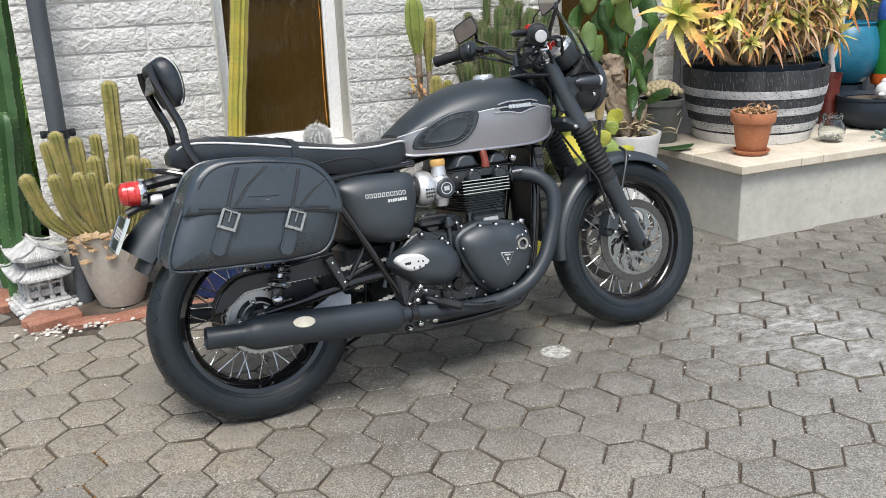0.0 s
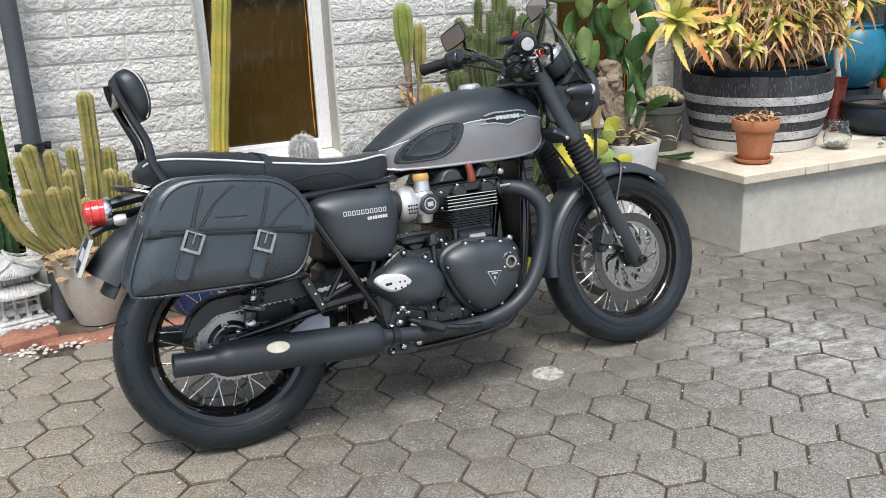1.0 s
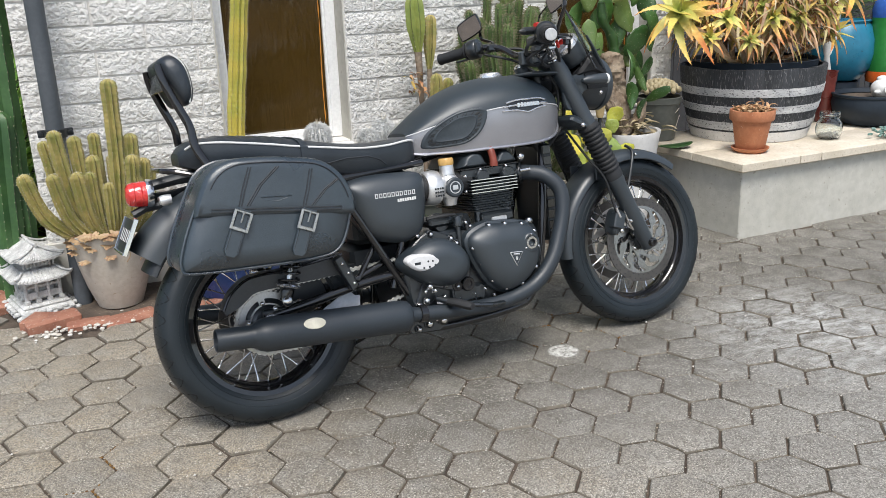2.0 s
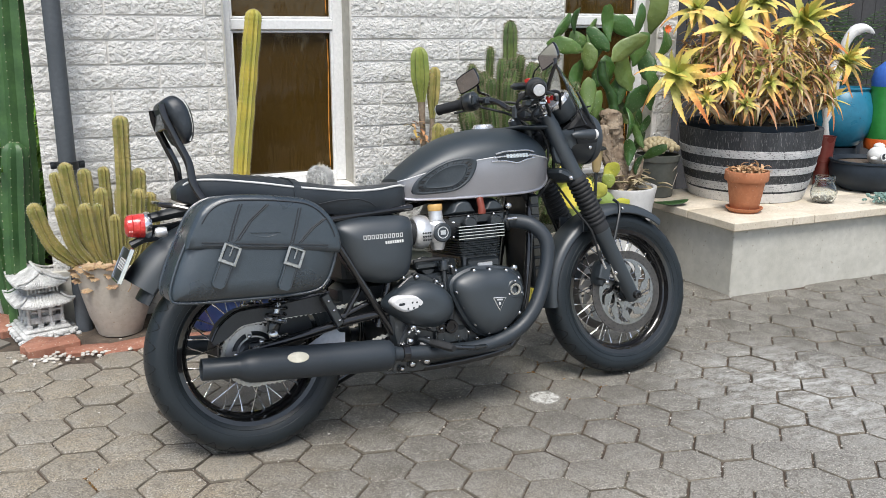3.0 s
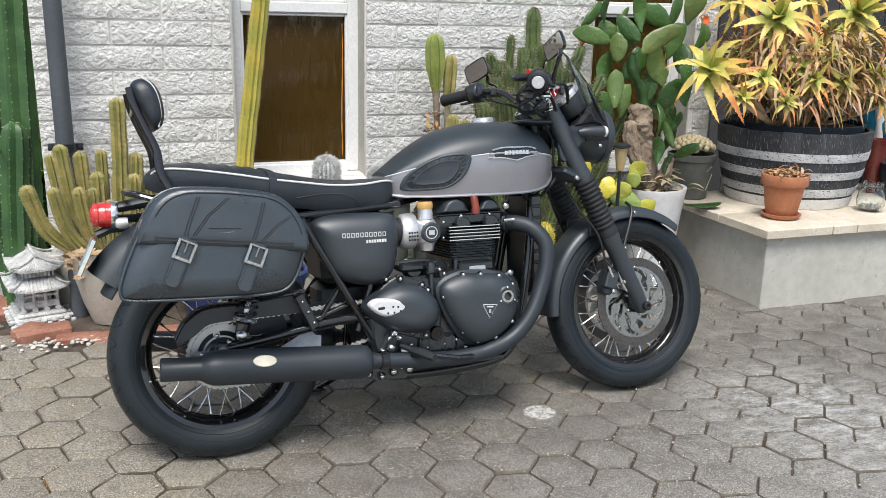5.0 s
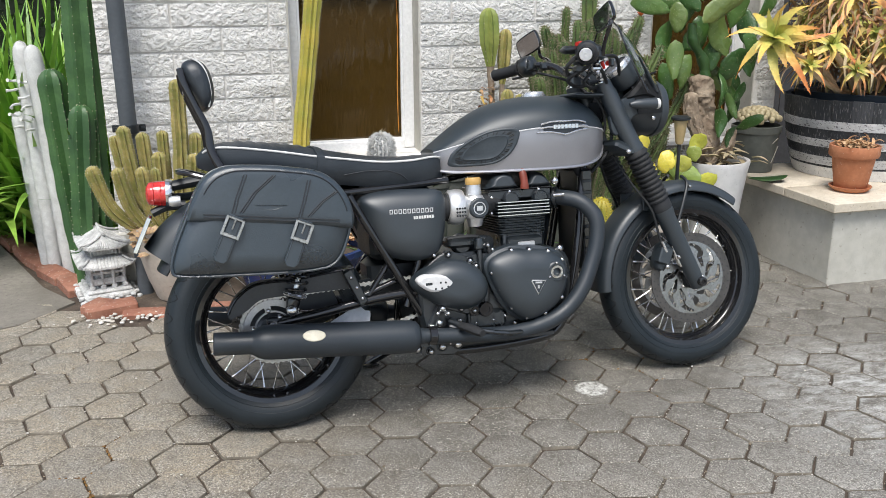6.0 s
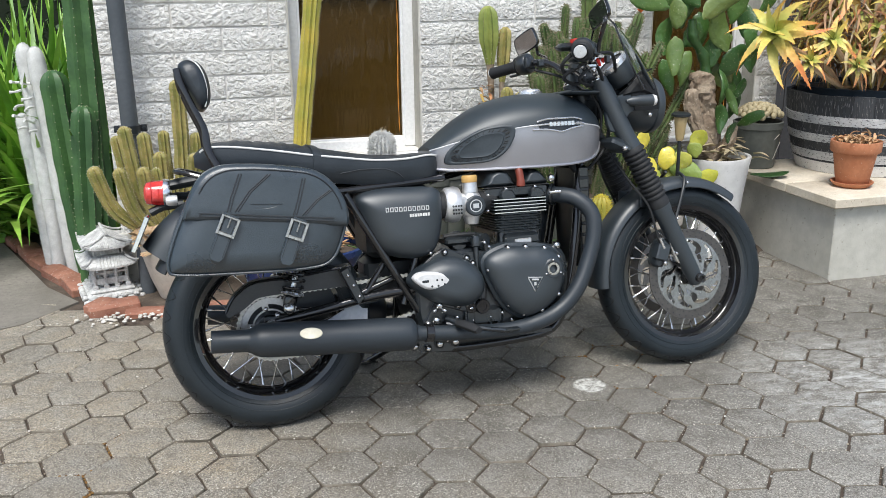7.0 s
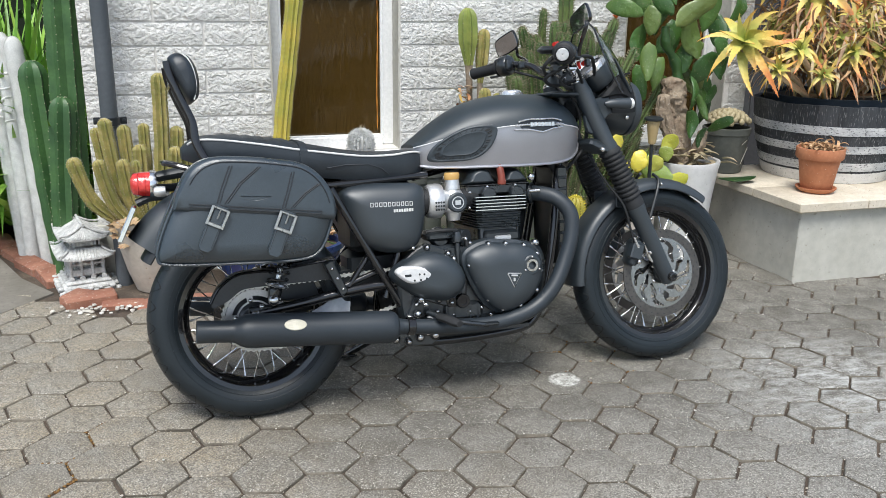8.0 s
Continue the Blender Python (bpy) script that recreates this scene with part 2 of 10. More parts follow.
GLAZE_ORANGE = mat("orange_glaze", (0.6, 0.1, 0.015), (0.7, 0.16, 0.03), 10, 60, 0.3)
GLAZE_BLUE = mat("blue_glaze", (0.03, 0.1, 0.4), (0.05, 0.15, 0.5), 8, 50, 0.3)
GLAZE_WHITE = mat("white_ceramic", (0.68, 0.68, 0.66), (0.78, 0.78, 0.76), 10, 60, 0.3, 0.45, fleck=(0.2, 0.2, 0.2), fleck_lo=0.72)
BARREL_WOOD = mat("weathered_black_stave", (0.022, 0.025, 0.029), (0.062, 0.066, 0.073), 8, 130, 0.7, 0.8, bump=0.7, bscale=120, spread=True, fleck=(0.17, 0.17, 0.17), fleck_lo=0.6, stretch=(1.0, 1.0, 0.12))
HOOP = mat("worn_white_hoop", (0.42, 0.43, 0.44), (0.68, 0.68, 0.67), 7, 45, 0.6, 0.75, bump=0.3, fleck=(0.14, 0.14, 0.145), fleck_lo=0.58, stretch=(1.0, 1.0, 2.2))
HOOP_BOTTOM = mat("chipped_white_paint", (0.68, 0.67, 0.65), (0.76, 0.75, 0.73), 9, 60, 0.6, 0.75, bump=0.25, fleck=(0.12, 0.11, 0.1), fleck_lo=0.66)
STONE_GREY = mat("grey_white_cast_stone", (0.42, 0.42, 0.41), (0.74, 0.74, 0.72), 30, 130, 0.8, 0.9, bump=0.6, bscale=160, fleck=(0.2, 0.2, 0.2), fleck_lo=0.64)
GRIT = island_mat("grit", [(0.16, 0.12, 0.08), (0.34, 0.28, 0.2), (0.5, 0.45, 0.37), (0.72, 0.7, 0.66)], 0.85)
PEBBLE = island_mat("white_pebbles", [(0.45, 0.4, 0.33), (0.66, 0.62, 0.55), (0.75, 0.73, 0.7)], 0.6)

CACTUS_GREEN = mat("deep_green_cactus", (0.032, 0.085, 0.028), (0.06, 0.14, 0.04), 9, 70, 0.42, 0.52, bump=0.15)
CACTUS_YELLOW = mat("yellow_green_cactus", (0.44, 0.35, 0.055), (0.3, 0.3, 0.05), 9, 60, 0.5, 0.6, bump=0.15)
CACTUS_OLIVE = mat("olive_yellow_cactus", (0.22, 0.22, 0.06), (0.4, 0.32, 0.11), 22, 90, 0.6, 0.7, bump=0.3, fleck=(0.3, 0.2, 0.1), fleck_lo=0.62)
CACTUS_MID = mat("fresh_green_cactus", (0.17, 0.235, 0.05), (0.29, 0.31, 0.075), 8, 60, 0.5, bump=0.15)
CACTUS_SPIKY = mat("grey_green_cactus", (0.06, 0.105, 0.032), (0.14, 0.19, 0.055), 18, 90, 0.6, bump=0.3)
SPINE_TAN = mat("tan_spines", (0.2, 0.18, 0.1), (0.34, 0.31, 0.2), 40, 100, 0.8)
MOSS = island_mat("rusty_moss", [(0.1, 0.05, 0.018), (0.2, 0.1, 0.03), (0.3, 0.17, 0.05)], 0.95)
AREOLE = mat("cream_areoles", (0.34, 0.33, 0.22), (0.46, 0.44, 0.32), 40, 100, 0.8)
SPINE = mat("pale_spines", (0.55, 0.5, 0.38), (0.7, 0.66, 0.55), 40, 100, 0.8)
WHITE_WOOL = mat("white_cactus_wool", (0.62, 0.62, 0.6), (0.76, 0.76, 0.74), 30, 220, 0.95, bump=0.3, bscale=420)
PAD_GREEN = pad_mat("prickly_pear_pads", [(0.018, 0.052, 0.014), (0.03, 0.084, 0.018), (0.05, 0.125, 0.024), (0.11, 0.15, 0.04)])
PAD_YELLOW = pad_mat("yellow_pads", [(0.5, 0.45, 0.03), (0.22, 0.3, 0.05), (0.58, 0.5, 0.06), (0.1, 0.2, 0.05)])
BARK = mat("corky_cactus_bark", (0.2, 0.145, 0.1), (0.36, 0.29, 0.21), 14, 80, 0.9, bump=1.0, bscale=60, fleck=(0.42, 0.38, 0.32), fleck_lo=0.66)
ALOE = aloe_mat("aloe_leaves", [(0.36, 0.43, 0.1), (0.58, 0.54, 0.13), (0.76, 0.54, 0.12), (0.8, 0.42, 0.1), (0.64, 0.22, 0.06)])
ALOE_GREEN = aloe_mat("green_aloe_leaves", [(0.27, 0.33, 0.085), (0.46, 0.46, 0.11), (0.64, 0.5, 0.14), (0.68, 0.34, 0.1), (0.46, 0.18, 0.07)])
DRY_LEAF = island_mat("dry_aloe_leaves", [(0.26, 0.12, 0.055), (0.45, 0.28, 0.14), (0.42, 0.16, 0.055), (0.6, 0.48, 0.32), (0.32, 0.28, 0.08), (0.54, 0.35, 0.09)], 0.7, 0.3, 60)
SUCCULENT = island_mat("beige_succulent", [(0.36, 0.3, 0.16), (0.46, 0.38, 0.24), (0.3, 0.3, 0.15)], 0.6, 0.2, 60)
PALE_SUCCULENT = island_mat("pinkish_succulent", [(0.4, 0.26, 0.13), (0.5, 0.36, 0.21), (0.3, 0.16, 0.09)], 0.5, 0.15, 60)
DRY_TAN = island_mat("dry_tan_succulent", [(0.54, 0.32, 0.16), (0.64, 0.45, 0.27), (0.44, 0.22, 0.1)], 0.6, 0.2, 60)
BLUE_SEDUM = island_mat("blue_green_sedum", [(0.16, 0.27, 0.24), (0.24, 0.36, 0.32), (0.1, 0.2, 0.16)], 0.6, 0.1, 60)
STRAP_LEAF = island_mat("strap_leaves", [(0.1, 0.25, 0.03), (0.22, 0.44, 0.05), (0.38, 0.6, 0.1)], 0.42, 0.1, 30)
HEDGE_CORE = mat("hedge_shade", (0.008, 0.014, 0.006), (0.014, 0.024, 0.01), 3, 30, 0.95)
BLACK_PLASTIC = mat("black_moulded_plastic", (0.008, 0.009, 0.01), (0.013, 0.014, 0.016), 12, 160, 0.6, 0.7, bump=0.05, bscale=400, spec=0.25)
MUFFLER = mat("matt_black_exhaust_coating", (0.0165, 0.0235, 0.0305), (0.0225, 0.0295, 0.0375), 8, 220, 0.42, 0.55, bump=0.05, bscale=500, spec=0.6)
GUARD_GREY = mat("charcoal_plastic", (0.05, 0.051, 0.052), (0.066, 0.067, 0.068), 10, 220, 0.45, 0.55, bump=0.06, bscale=400)
HEDGE_LEAF = island_mat("dark_hedge_leaves", [(0.02, 0.045, 0.015), (0.035, 0.08, 0.025), (0.05, 0.1, 0.03)], 0.5, 0.1, 40)
FERN = island_mat("fern_leaves", [(0.05, 0.15, 0.025), (0.09, 0.22, 0.04), (0.15, 0.28, 0.05)], 0.55, 0.1, 40)
FLOWER = mat("orange_red_flower", (0.7, 0.1, 0.02), (0.75, 0.2, 0.03), 30, 90, 0.5)
LAMP_AMBER = mat("amber_lamp_glass", (0.45, 0.33, 0.16), (0.55, 0.42, 0.22), 20, 80, 0.3)


def glass(name, tint, rough=0.02, bump=0.0, bscale=8.0, streak=False):
    m, n, l, p = shade(name)
    p.inputs["Base Color"].default_value = (*tint, 1)
    p.inputs["Roughness"].default_value, p.inputs["Transmission Weight"].default_value = rough, 1.0
    p.inputs["IOR"].default_value = 1.5
    if bump:
        vec = coords(n, l, False)
        if streak:
            mp = n.new("ShaderNodeMapping")
            mp.inputs["Scale"].default_value = (1.0, 1.0, 0.16)
            l.new(vec, mp.inputs["Vector"])
            vec = mp.outputs[0]
        b = n.new("ShaderNodeBump")
        b.inputs["Strength"].default_value, b.inputs["Distance"].default_value = bump, 0.004
        l.new(noisy(n, l, vec, bscale, 3.0, 0.5, 0.2, 0.8), b.inputs["Height"])
        l.new(b.outputs[0], p.inputs["Normal"])
    return m


AMBER_GLASS = glass("amber_cathedral_glass", (0.078, 0.046, 0.011), 0.05, 0.75, 26.0, True)
AMBER_GLASS.node_tree.nodes["Principled BSDF"].inputs["Transmission Weight"].default_value = 0.35
AMBER_GLOW = mat("painted_orange_glow", (0.5, 0.19, 0.025), (0.62, 0.27, 0.05), 40, 120, 0.3)
CLEAR_GLASS = glass("clear_jar_glass", (0.9, 0.93, 0.92))
TINT_SCREEN = glass("smoked_screen", (0.8, 0.81, 0.8))
TINT_SCREEN.node_tree.nodes["Principled BSDF"].inputs["IOR"].default_value = 1.18
MIRROR = mat("mirror_glass", (0.8, 0.8, 0.8), (0.82, 0.82, 0.82), 4, 20, 0.02, 0.04, metal=1.0)


def paver_mat():
    """Grey concrete with fine aggregate, warmer and darker pavers by chance, pale efflorescence over one stretch of the yard."""
    m, n, l, p = shade("hexagonal_concrete_paver")
    pos = n.new("ShaderNodeNewGeometry").outputs["Position"]
    vec = coords(n, l, True)
    info = n.new("ShaderNodeObjectInfo")
    sep = n.new("ShaderNodeSeparateXYZ")
    l.new(pos, sep.inputs[0])
    side = n.new("ShaderNodeMapRange")           # the yard weathers from brown-grey to blue-grey along its length
    side.inputs["From Min"].default_value, side.inputs["From Max"].default_value = 0.7, 2.1
    l.new(sep.outputs[0], side.inputs["Value"])
    base = mixed(n, l, side.outputs[0], (0.455, 0.376, 0.266), (0.385, 0.374, 0.346))
    moss = n.new("ShaderNodeMapRange")           # painted shade with an olive moss tone, deeper toward the wall
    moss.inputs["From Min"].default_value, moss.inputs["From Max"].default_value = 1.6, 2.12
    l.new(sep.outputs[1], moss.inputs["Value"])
    shade_film = n.new("ShaderNodeMath")
    shade_film.operation = "MULTIPLY"
    l.new(moss.outputs[0], shade_film.inputs[0])
    l.new(noisy(n, l, pos, 3.2, 5.0, 0.6, 0.02, 0.46), shade_film.inputs[1])
    shade_mask = n.new("ShaderNodeMath")
    shade_mask.operation = "MULTIPLY"
    l.new(shade_film.outputs[0], shade_mask.inputs[0])
    # keeps the painted shade to the bike's stretch of the yard
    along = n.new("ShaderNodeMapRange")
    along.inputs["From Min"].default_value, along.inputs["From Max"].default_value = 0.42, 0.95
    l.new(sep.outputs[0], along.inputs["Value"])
    l.new(along.outputs[0], shade_mask.inputs[1])
    base = mixed(n, l, shade_mask.outputs[0], base, (0.062, 0.058, 0.045))
    base = mixed(n, l, scaled(n, l, info.outputs["Random"], 0.4), base, (0.17, 0.158, 0.138))
    base = mixed(n, l, scaled(n, l, noisy(n, l, pos, 2.2, 4.0), 0.45), base, (0.18, 0.166, 0.145))
    base = mixed(n, l, scaled(n, l, noisy(n, l, vec, 11.0, 5.0, 0.65), 0.65), base, (0.35, 0.335, 0.3))
    base = mixed(n, l, scaled(n, l, noisy(n, l, vec, 27.0, 5.0, 0.7, 0.5, 0.7), 0.5), base, (0.13, 0.115, 0.09))
    base = mixed(n, l, scaled(n, l, noisy(n, l, vec, 190.0, 3.0, 0.65, 0.44, 0.58), 0.72), base, (0.075, 0.067, 0.053))
    base = mixed(n, l, scaled(n, l, noisy(n, l, vec, 85.0, 3.0, 0.6, 0.5, 0.64), 0.4), base, (0.09, 0.08, 0.064))
    base = mixed(n, l, noisy(n, l, vec, 230.0, 2.0, 0.5, 0.575, 0.69), base, (0.57, 0.535, 0.47))
    near = n.new("ShaderNodeVectorMath")
    near.operation = "DISTANCE"
    near.inputs[1].default_value = (2.5, 2.04, 0.0)
    l.new(pos, near.inputs[0])
    patch = n.new("ShaderNodeMapRange")
    patch.inputs["From Min"].default_value, patch.inputs["From Max"].default_value = 0.55, 0.1
    l.new(near.outputs["Value"], patch.inputs["Value"])
    mp = n.new("ShaderNodeMapping")
    mp.inputs["Rotation"].default_value, mp.inputs["Scale"].default_value = (0, 0, radians(10)), (1.0, 1.9, 1.0)
    l.new(pos, mp.inputs["Vector"])
    streaks = n.new("ShaderNodeMath")
    streaks.operation = "MULTIPLY"
    l.new(noisy(n, l, mp.outputs[0], 13.0, 9.0, 0.8, 0.45, 0.66), streaks.inputs[0])
    l.new(patch.outputs[0], streaks.inputs[1])
    base = mixed(n, l, streaks.outputs[0], base, (0.62, 0.62, 0.6))
    spot = n.new("ShaderNodeVectorMath")
    spot.operation = "DISTANCE"
    spot.inputs[1].default_value = (1.6, 2.312, 0.0)
    l.new(pos, spot.inputs[0])
    dab = n.new("ShaderNodeMapRange")
    dab.inputs["From Min"].default_value, dab.inputs["From Max"].default_value = 0.056, 0.046
    l.new(spot.outputs["Value"], dab.inputs["Value"])
    lump = n.new("ShaderNodeMath")
    lump.operation = "MULTIPLY"
    l.new(dab.outputs[0], lump.inputs[0])
    l.new(noisy(n, l, pos, 55.0, 5.0, 0.7, 0.36, 0.6), lump.inputs[1])
    base = mixed(n, l, lump.outputs[0], base, (0.66, 0.655, 0.62))
    l.new(base, p.inputs["Base Color"])
    p.inputs["Roughness"].default_value = 0.62
    b = n.new("ShaderNodeBump")
    b.inputs["Strength"].default_value, b.inputs["Distance"].default_value = 0.8, 0.0035
    l.new(noisy(n, l, vec, 130.0, 5.0, 0.65, 0.2, 0.8), b.inputs["Height"])
    l.new(b.outputs[0], p.inputs["Normal"])
    return m


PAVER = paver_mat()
JOINT = mat("dirty_paver_side", (0.095, 0.082, 0.062), (0.31, 0.275, 0.22), 6, 90, 0.95, bump=0.8, bscale=120, spread=True, fleck=(0.24, 0.2, 0.15), fleck_lo=0.64)


def moss_mat():
    """Sandy joint fill with rust-brown moss in a few stretches."""
    m, n, l, p = shade("mossy_joint_sand")
    pos = n.new("ShaderNodeNewGeometry").outputs["Position"]
    base = mixed(n, l, noisy(n, l, pos, 3.0), (0.045, 0.037, 0.027), (0.15, 0.125, 0.092))
    base = mixed(n, l, noisy(n, l, pos, 140.0, 2.0, 0.5, 0.56, 0.64), base, (0.36, 0.32, 0.26))
    base = mixed(n, l, noisy(n, l, pos, 90.0, 2.0, 0.5, 0.5, 0.6), base, (0.06, 0.048, 0.034))
    sep, pale = n.new("ShaderNodeSeparateXYZ"), n.new("ShaderNodeMapRange")
    l.new(pos, sep.inputs[0])
    pale.inputs["From Min"].default_value, pale.inputs["From Max"].default_value = 1.0, 2.2
    l.new(sep.outputs[0], pale.inputs["Value"])
    grains = n.new("ShaderNodeMath")
    grains.operation = "MULTIPLY"
    l.new(pale.outputs[0], grains.inputs[0])
    l.new(noisy(n, l, pos, 7.0, 4.0, 0.6, 0.35, 0.6), grains.inputs[1])
    base = mixed(n, l, scaled(n, l, grains.outputs[0], 0.6), base, (0.3, 0.27, 0.22))
    for c, r in (((0.1, 2.24, 0), 0.2), ((1.75, 2.4, 0), 0.3)):
        near = n.new("ShaderNodeVectorMath")
        near.operation = "DISTANCE"
        near.inputs[1].default_value = c
        l.new(pos, near.inputs[0])
        patch = n.new("ShaderNodeMapRange")
        patch.inputs["From Min"].default_value, patch.inputs["From Max"].default_value = r, r * 0.3
        l.new(near.outputs["Value"], patch.inputs["Value"])
        mul = n.new("ShaderNodeMath")
        mul.operation = "MULTIPLY"
        l.new(patch.outputs[0], mul.inputs[0])
        l.new(noisy(n, l, pos, 40.0, 4.0, 0.6, 0.35, 0.5), mul.inputs[1])
        base = mixed(n, l, mul.outputs[0], base, (0.17, 0.085, 0.025))
    l.new(base, p.inputs["Base Color"])
    p.inputs["Roughness"].default_value = 0.95
    b = n.new("ShaderNodeBump")
    b.inputs["Strength"].default_value, b.inputs["Distance"].default_value = 0.9, 0.004
    l.new(noisy(n, l, pos, 160.0, 4.0, 0.6, 0.2, 0.8), b.inputs["Height"])
    l.new(b.outputs[0], p.inputs["Normal"])
    return m


JOINT_SAND = moss_mat()


# ---------------------------------------------------------------- mesh building
class Geo:
    """Vertices and faces gathered for one mesh."""

    def __init__(self):
        self.v, self.f, self.mi = [], [], []

    def add(self, verts, faces, index=0):
        o = len(self.v)
        self.v += [tuple(p) for p in verts]
        self.f += [tuple(o + i for i in f) for f in faces]
        self.mi += [index] * len(faces)
        return self

    def loft(self, rings, caps=(True, True), closed=True, index=0):
        n = len(rings[0])
        verts = [p for r in rings for p in r]
        faces = []
        for i in range(len(rings) - 1):
            for j in range(n if closed else n - 1):
                a, b = i * n + j, i * n + (j + 1) % n
                faces.append((a, b, b + n, a + n))
        if caps[0]:
            faces.append(tuple(reversed(range(n))))
        if caps[1]:
            faces.append(tuple(range((len(rings) - 1) * n, len(rings) * n)))
        return self.add(verts, faces, index)

    def tube(self, pts, r, seg=10, caps=(True, True), flat=1.0, up=None, index=0):
        pts = [Vector(p) for p in pts]
        rr = r if isinstance(r, (list, tuple)) else [r] * len(pts)
        rings, ref = [], Vector(up) if up else None
        for i, p in enumerate(pts):
            d = (pts[min(i + 1, len(pts) - 1)] - pts[max(i - 1, 0)]).normalized()
            if ref is None:
                ref = Vector((0, 0, 1)) if abs(d.z) < 0.9 else Vector((1, 0, 0))
            s = d.cross(ref).normalized()
            u = s.cross(d).normalized()
            ref = u
            rings.append([p + s * (math.cos(a) * rr[i]) + u * (math.sin(a) * rr[i] * flat) for a in (2 * math.pi * k / seg for k in range(seg))])
        return self.loft(rings, caps, index=index)

    def lathe(self, prof, m=Matrix.Identity(4), seg=32, caps=(False, False), index=0):
        """prof: (radius, height) pairs, turned round the z axis of m."""
        rings = [[m @ Vector((r * math.cos(a), r * math.sin(a), h)) for a in (2 * math.pi * k / seg for k in range(seg))] for r, h in prof]
        return self.loft(rings, caps, index=index)

    def box(self, c, s, r=0.0, m=None, index=0):
        """A box round c with sides s, its edges cut by r."""
        hx, hy, hz = (x / 2 for x in s)
        r = min(r, hx * 0.9, hy * 0.9, hz * 0.9)
        q = m or Matrix.Identity(4)
        c = Vector(c)
        if not r:
            vs = [q @ (c + Vector((x * hx, y * hy, z * hz))) for x in (-1, 1) for y in (-1, 1) for z in (-1, 1)]
            return self.add(vs, [(0, 1, 3, 2), (4, 6, 7, 5), (0, 4, 5, 1), (2, 3, 7, 6), (0, 2, 6, 4), (1, 5, 7, 3)], index)
        rings = []
        for z, i in ((-hz, r), (-hz + r, 0), (hz - r, 0), (hz, r)):
            x, y = hx - i, hy - i
            k = r * 0.6
            ring = [(-x + k, -y), (x - k, -y), (x, -y + k), (x, y - k), (x - k, y), (-x + k, y), (-x, y - k), (-x, -y + k)]
            rings.append([q @ (c + Vector((a, b, z))) for a, b in ring])
        return self.loft(rings, index=index)

    def slab(self, poly, steps, m=None, index=0):
        """An outline in the plane x, z, swept along y: steps are (inset, y) pairs."""
        q = m or Matrix.Identity(4)
        n = len(poly)
        area = sum(poly[i][0] * poly[(i + 1) % n][1] - poly[(i + 1) % n][0] * poly[i][1] for i in range(n))
        sg = 1.0 if area > 0 else -1.0
        nor = []
        for i in range(n):
            a, b = poly[i - 1], poly[(i + 1) % n]
            t = Vector((b[0] - a[0], b[1] - a[1])).normalized()
            nor.append((t.y * sg, -t.x * sg))
        cx, cz = sum(p[0] for p in poly) / n, sum(p[1] for p in poly) / n
        mean = sum(math.hypot(p[0] - cx, p[1] - cz) for p in poly) / n
        rings = []
        for inset, y in steps:
            near, far = min(inset, 0.006), max(0.0, inset - 0.006) / mean
            rings.append([q @ Vector((cx + (p[0] - k[0] * near - cx) * (1 - far), y, cz + (p[1] - k[1] * near - cz) * (1 - far))) for p, k in zip(poly, nor)])
        self.loft(rings, (False, False), index=index)
        for ring, y in ((rings[0], steps[0][1]), (rings[-1], steps[-1][1])):
            self.add(ring + [q @ Vector((cx, y, cz))], [(i, (i + 1) % n, n) for i in range(n)], index)
        return self

    def ball(self, c, r, m=None, seg=16, rings=10, index=0):
        rx, ry, rz = r if isinstance(r, (tuple, list)) else (r, r, r)
        q = m or Matrix.Identity(4)
        c = Vector(c)
        rs = []
        for i in range(rings + 1):
            t = math.pi * (i + 0.02 * (i == 0) - 0.02 * (i == rings)) / rings
            rs.append([q @ (c + Vector((rx * math.sin(t) * math.cos(a), ry * math.sin(t) * math.sin(a), -rz * math.cos(t)))) for a in (2 * math.pi * k / seg for k in range(seg))])
        return self.loft(rs, index=index)

    def mesh(self, name, sharp=38):
        me = bpy.data.meshes.new(name)
        me.from_pydata(self.v, [], self.f)
        bm = bmesh.new()
        bm.from_mesh(me)
        bmesh.ops.recalc_face_normals(bm, faces=bm.faces)
        bm.to_mesh(me)
        bm.free()
        me.polygons.foreach_set("material_index", self.mi)
        me.polygons.foreach_set("use_smooth", [True] * len(me.polygons))
        if sharp:
            me.set_sharp_from_angle(angle=radians(sharp))
        return me


def mesh_ob(name, geo, mats, sharp=38):
    me = geo.mesh(name, sharp)
    for k in (mats if isinstance(mats, (list, tuple)) else (mats,)):
        me.materials.append(k)
    return new(name, me)


def part(name, geo, mats, parent, label="", sharp=38):
    ob = mesh_ob(name, geo, mats, sharp)
    ob.parent = parent
    if label:
        ob["label"] = label
    return ob


def thing(name, label, category, m=None, group="", kind=""):
    ob = tagged(new(name), label, category, group, kind)
    ob.empty_display_size = 0.05
    if m is not None:
        ob.matrix_world = m
    return ob


def curve(pts, n=8, closed=False):
    """A smooth line through the points."""
    dim = len(pts[0])
    out, k = [], len(pts)
    for i in range(k if closed else k - 1):
        g = [pts[(i + j) % k] if closed else pts[min(max(i + j, 0), k - 1)] for j in (-1, 0, 1, 2)]
        for s in range(n):
            t = s / n
            out.append(tuple(0.5 * (2 * g[1][d] + (g[2][d] - g[0][d]) * t + (2 * g[0][d] - 5 * g[1][d] + 4 * g[2][d] - g[3][d]) * t * t
                                    + (3 * g[1][d] - g[0][d] - 3 * g[2][d] + g[3][d]) * t ** 3) for d in range(dim)))
    if not closed:
        out.append(tuple(pts[-1]))
    return out


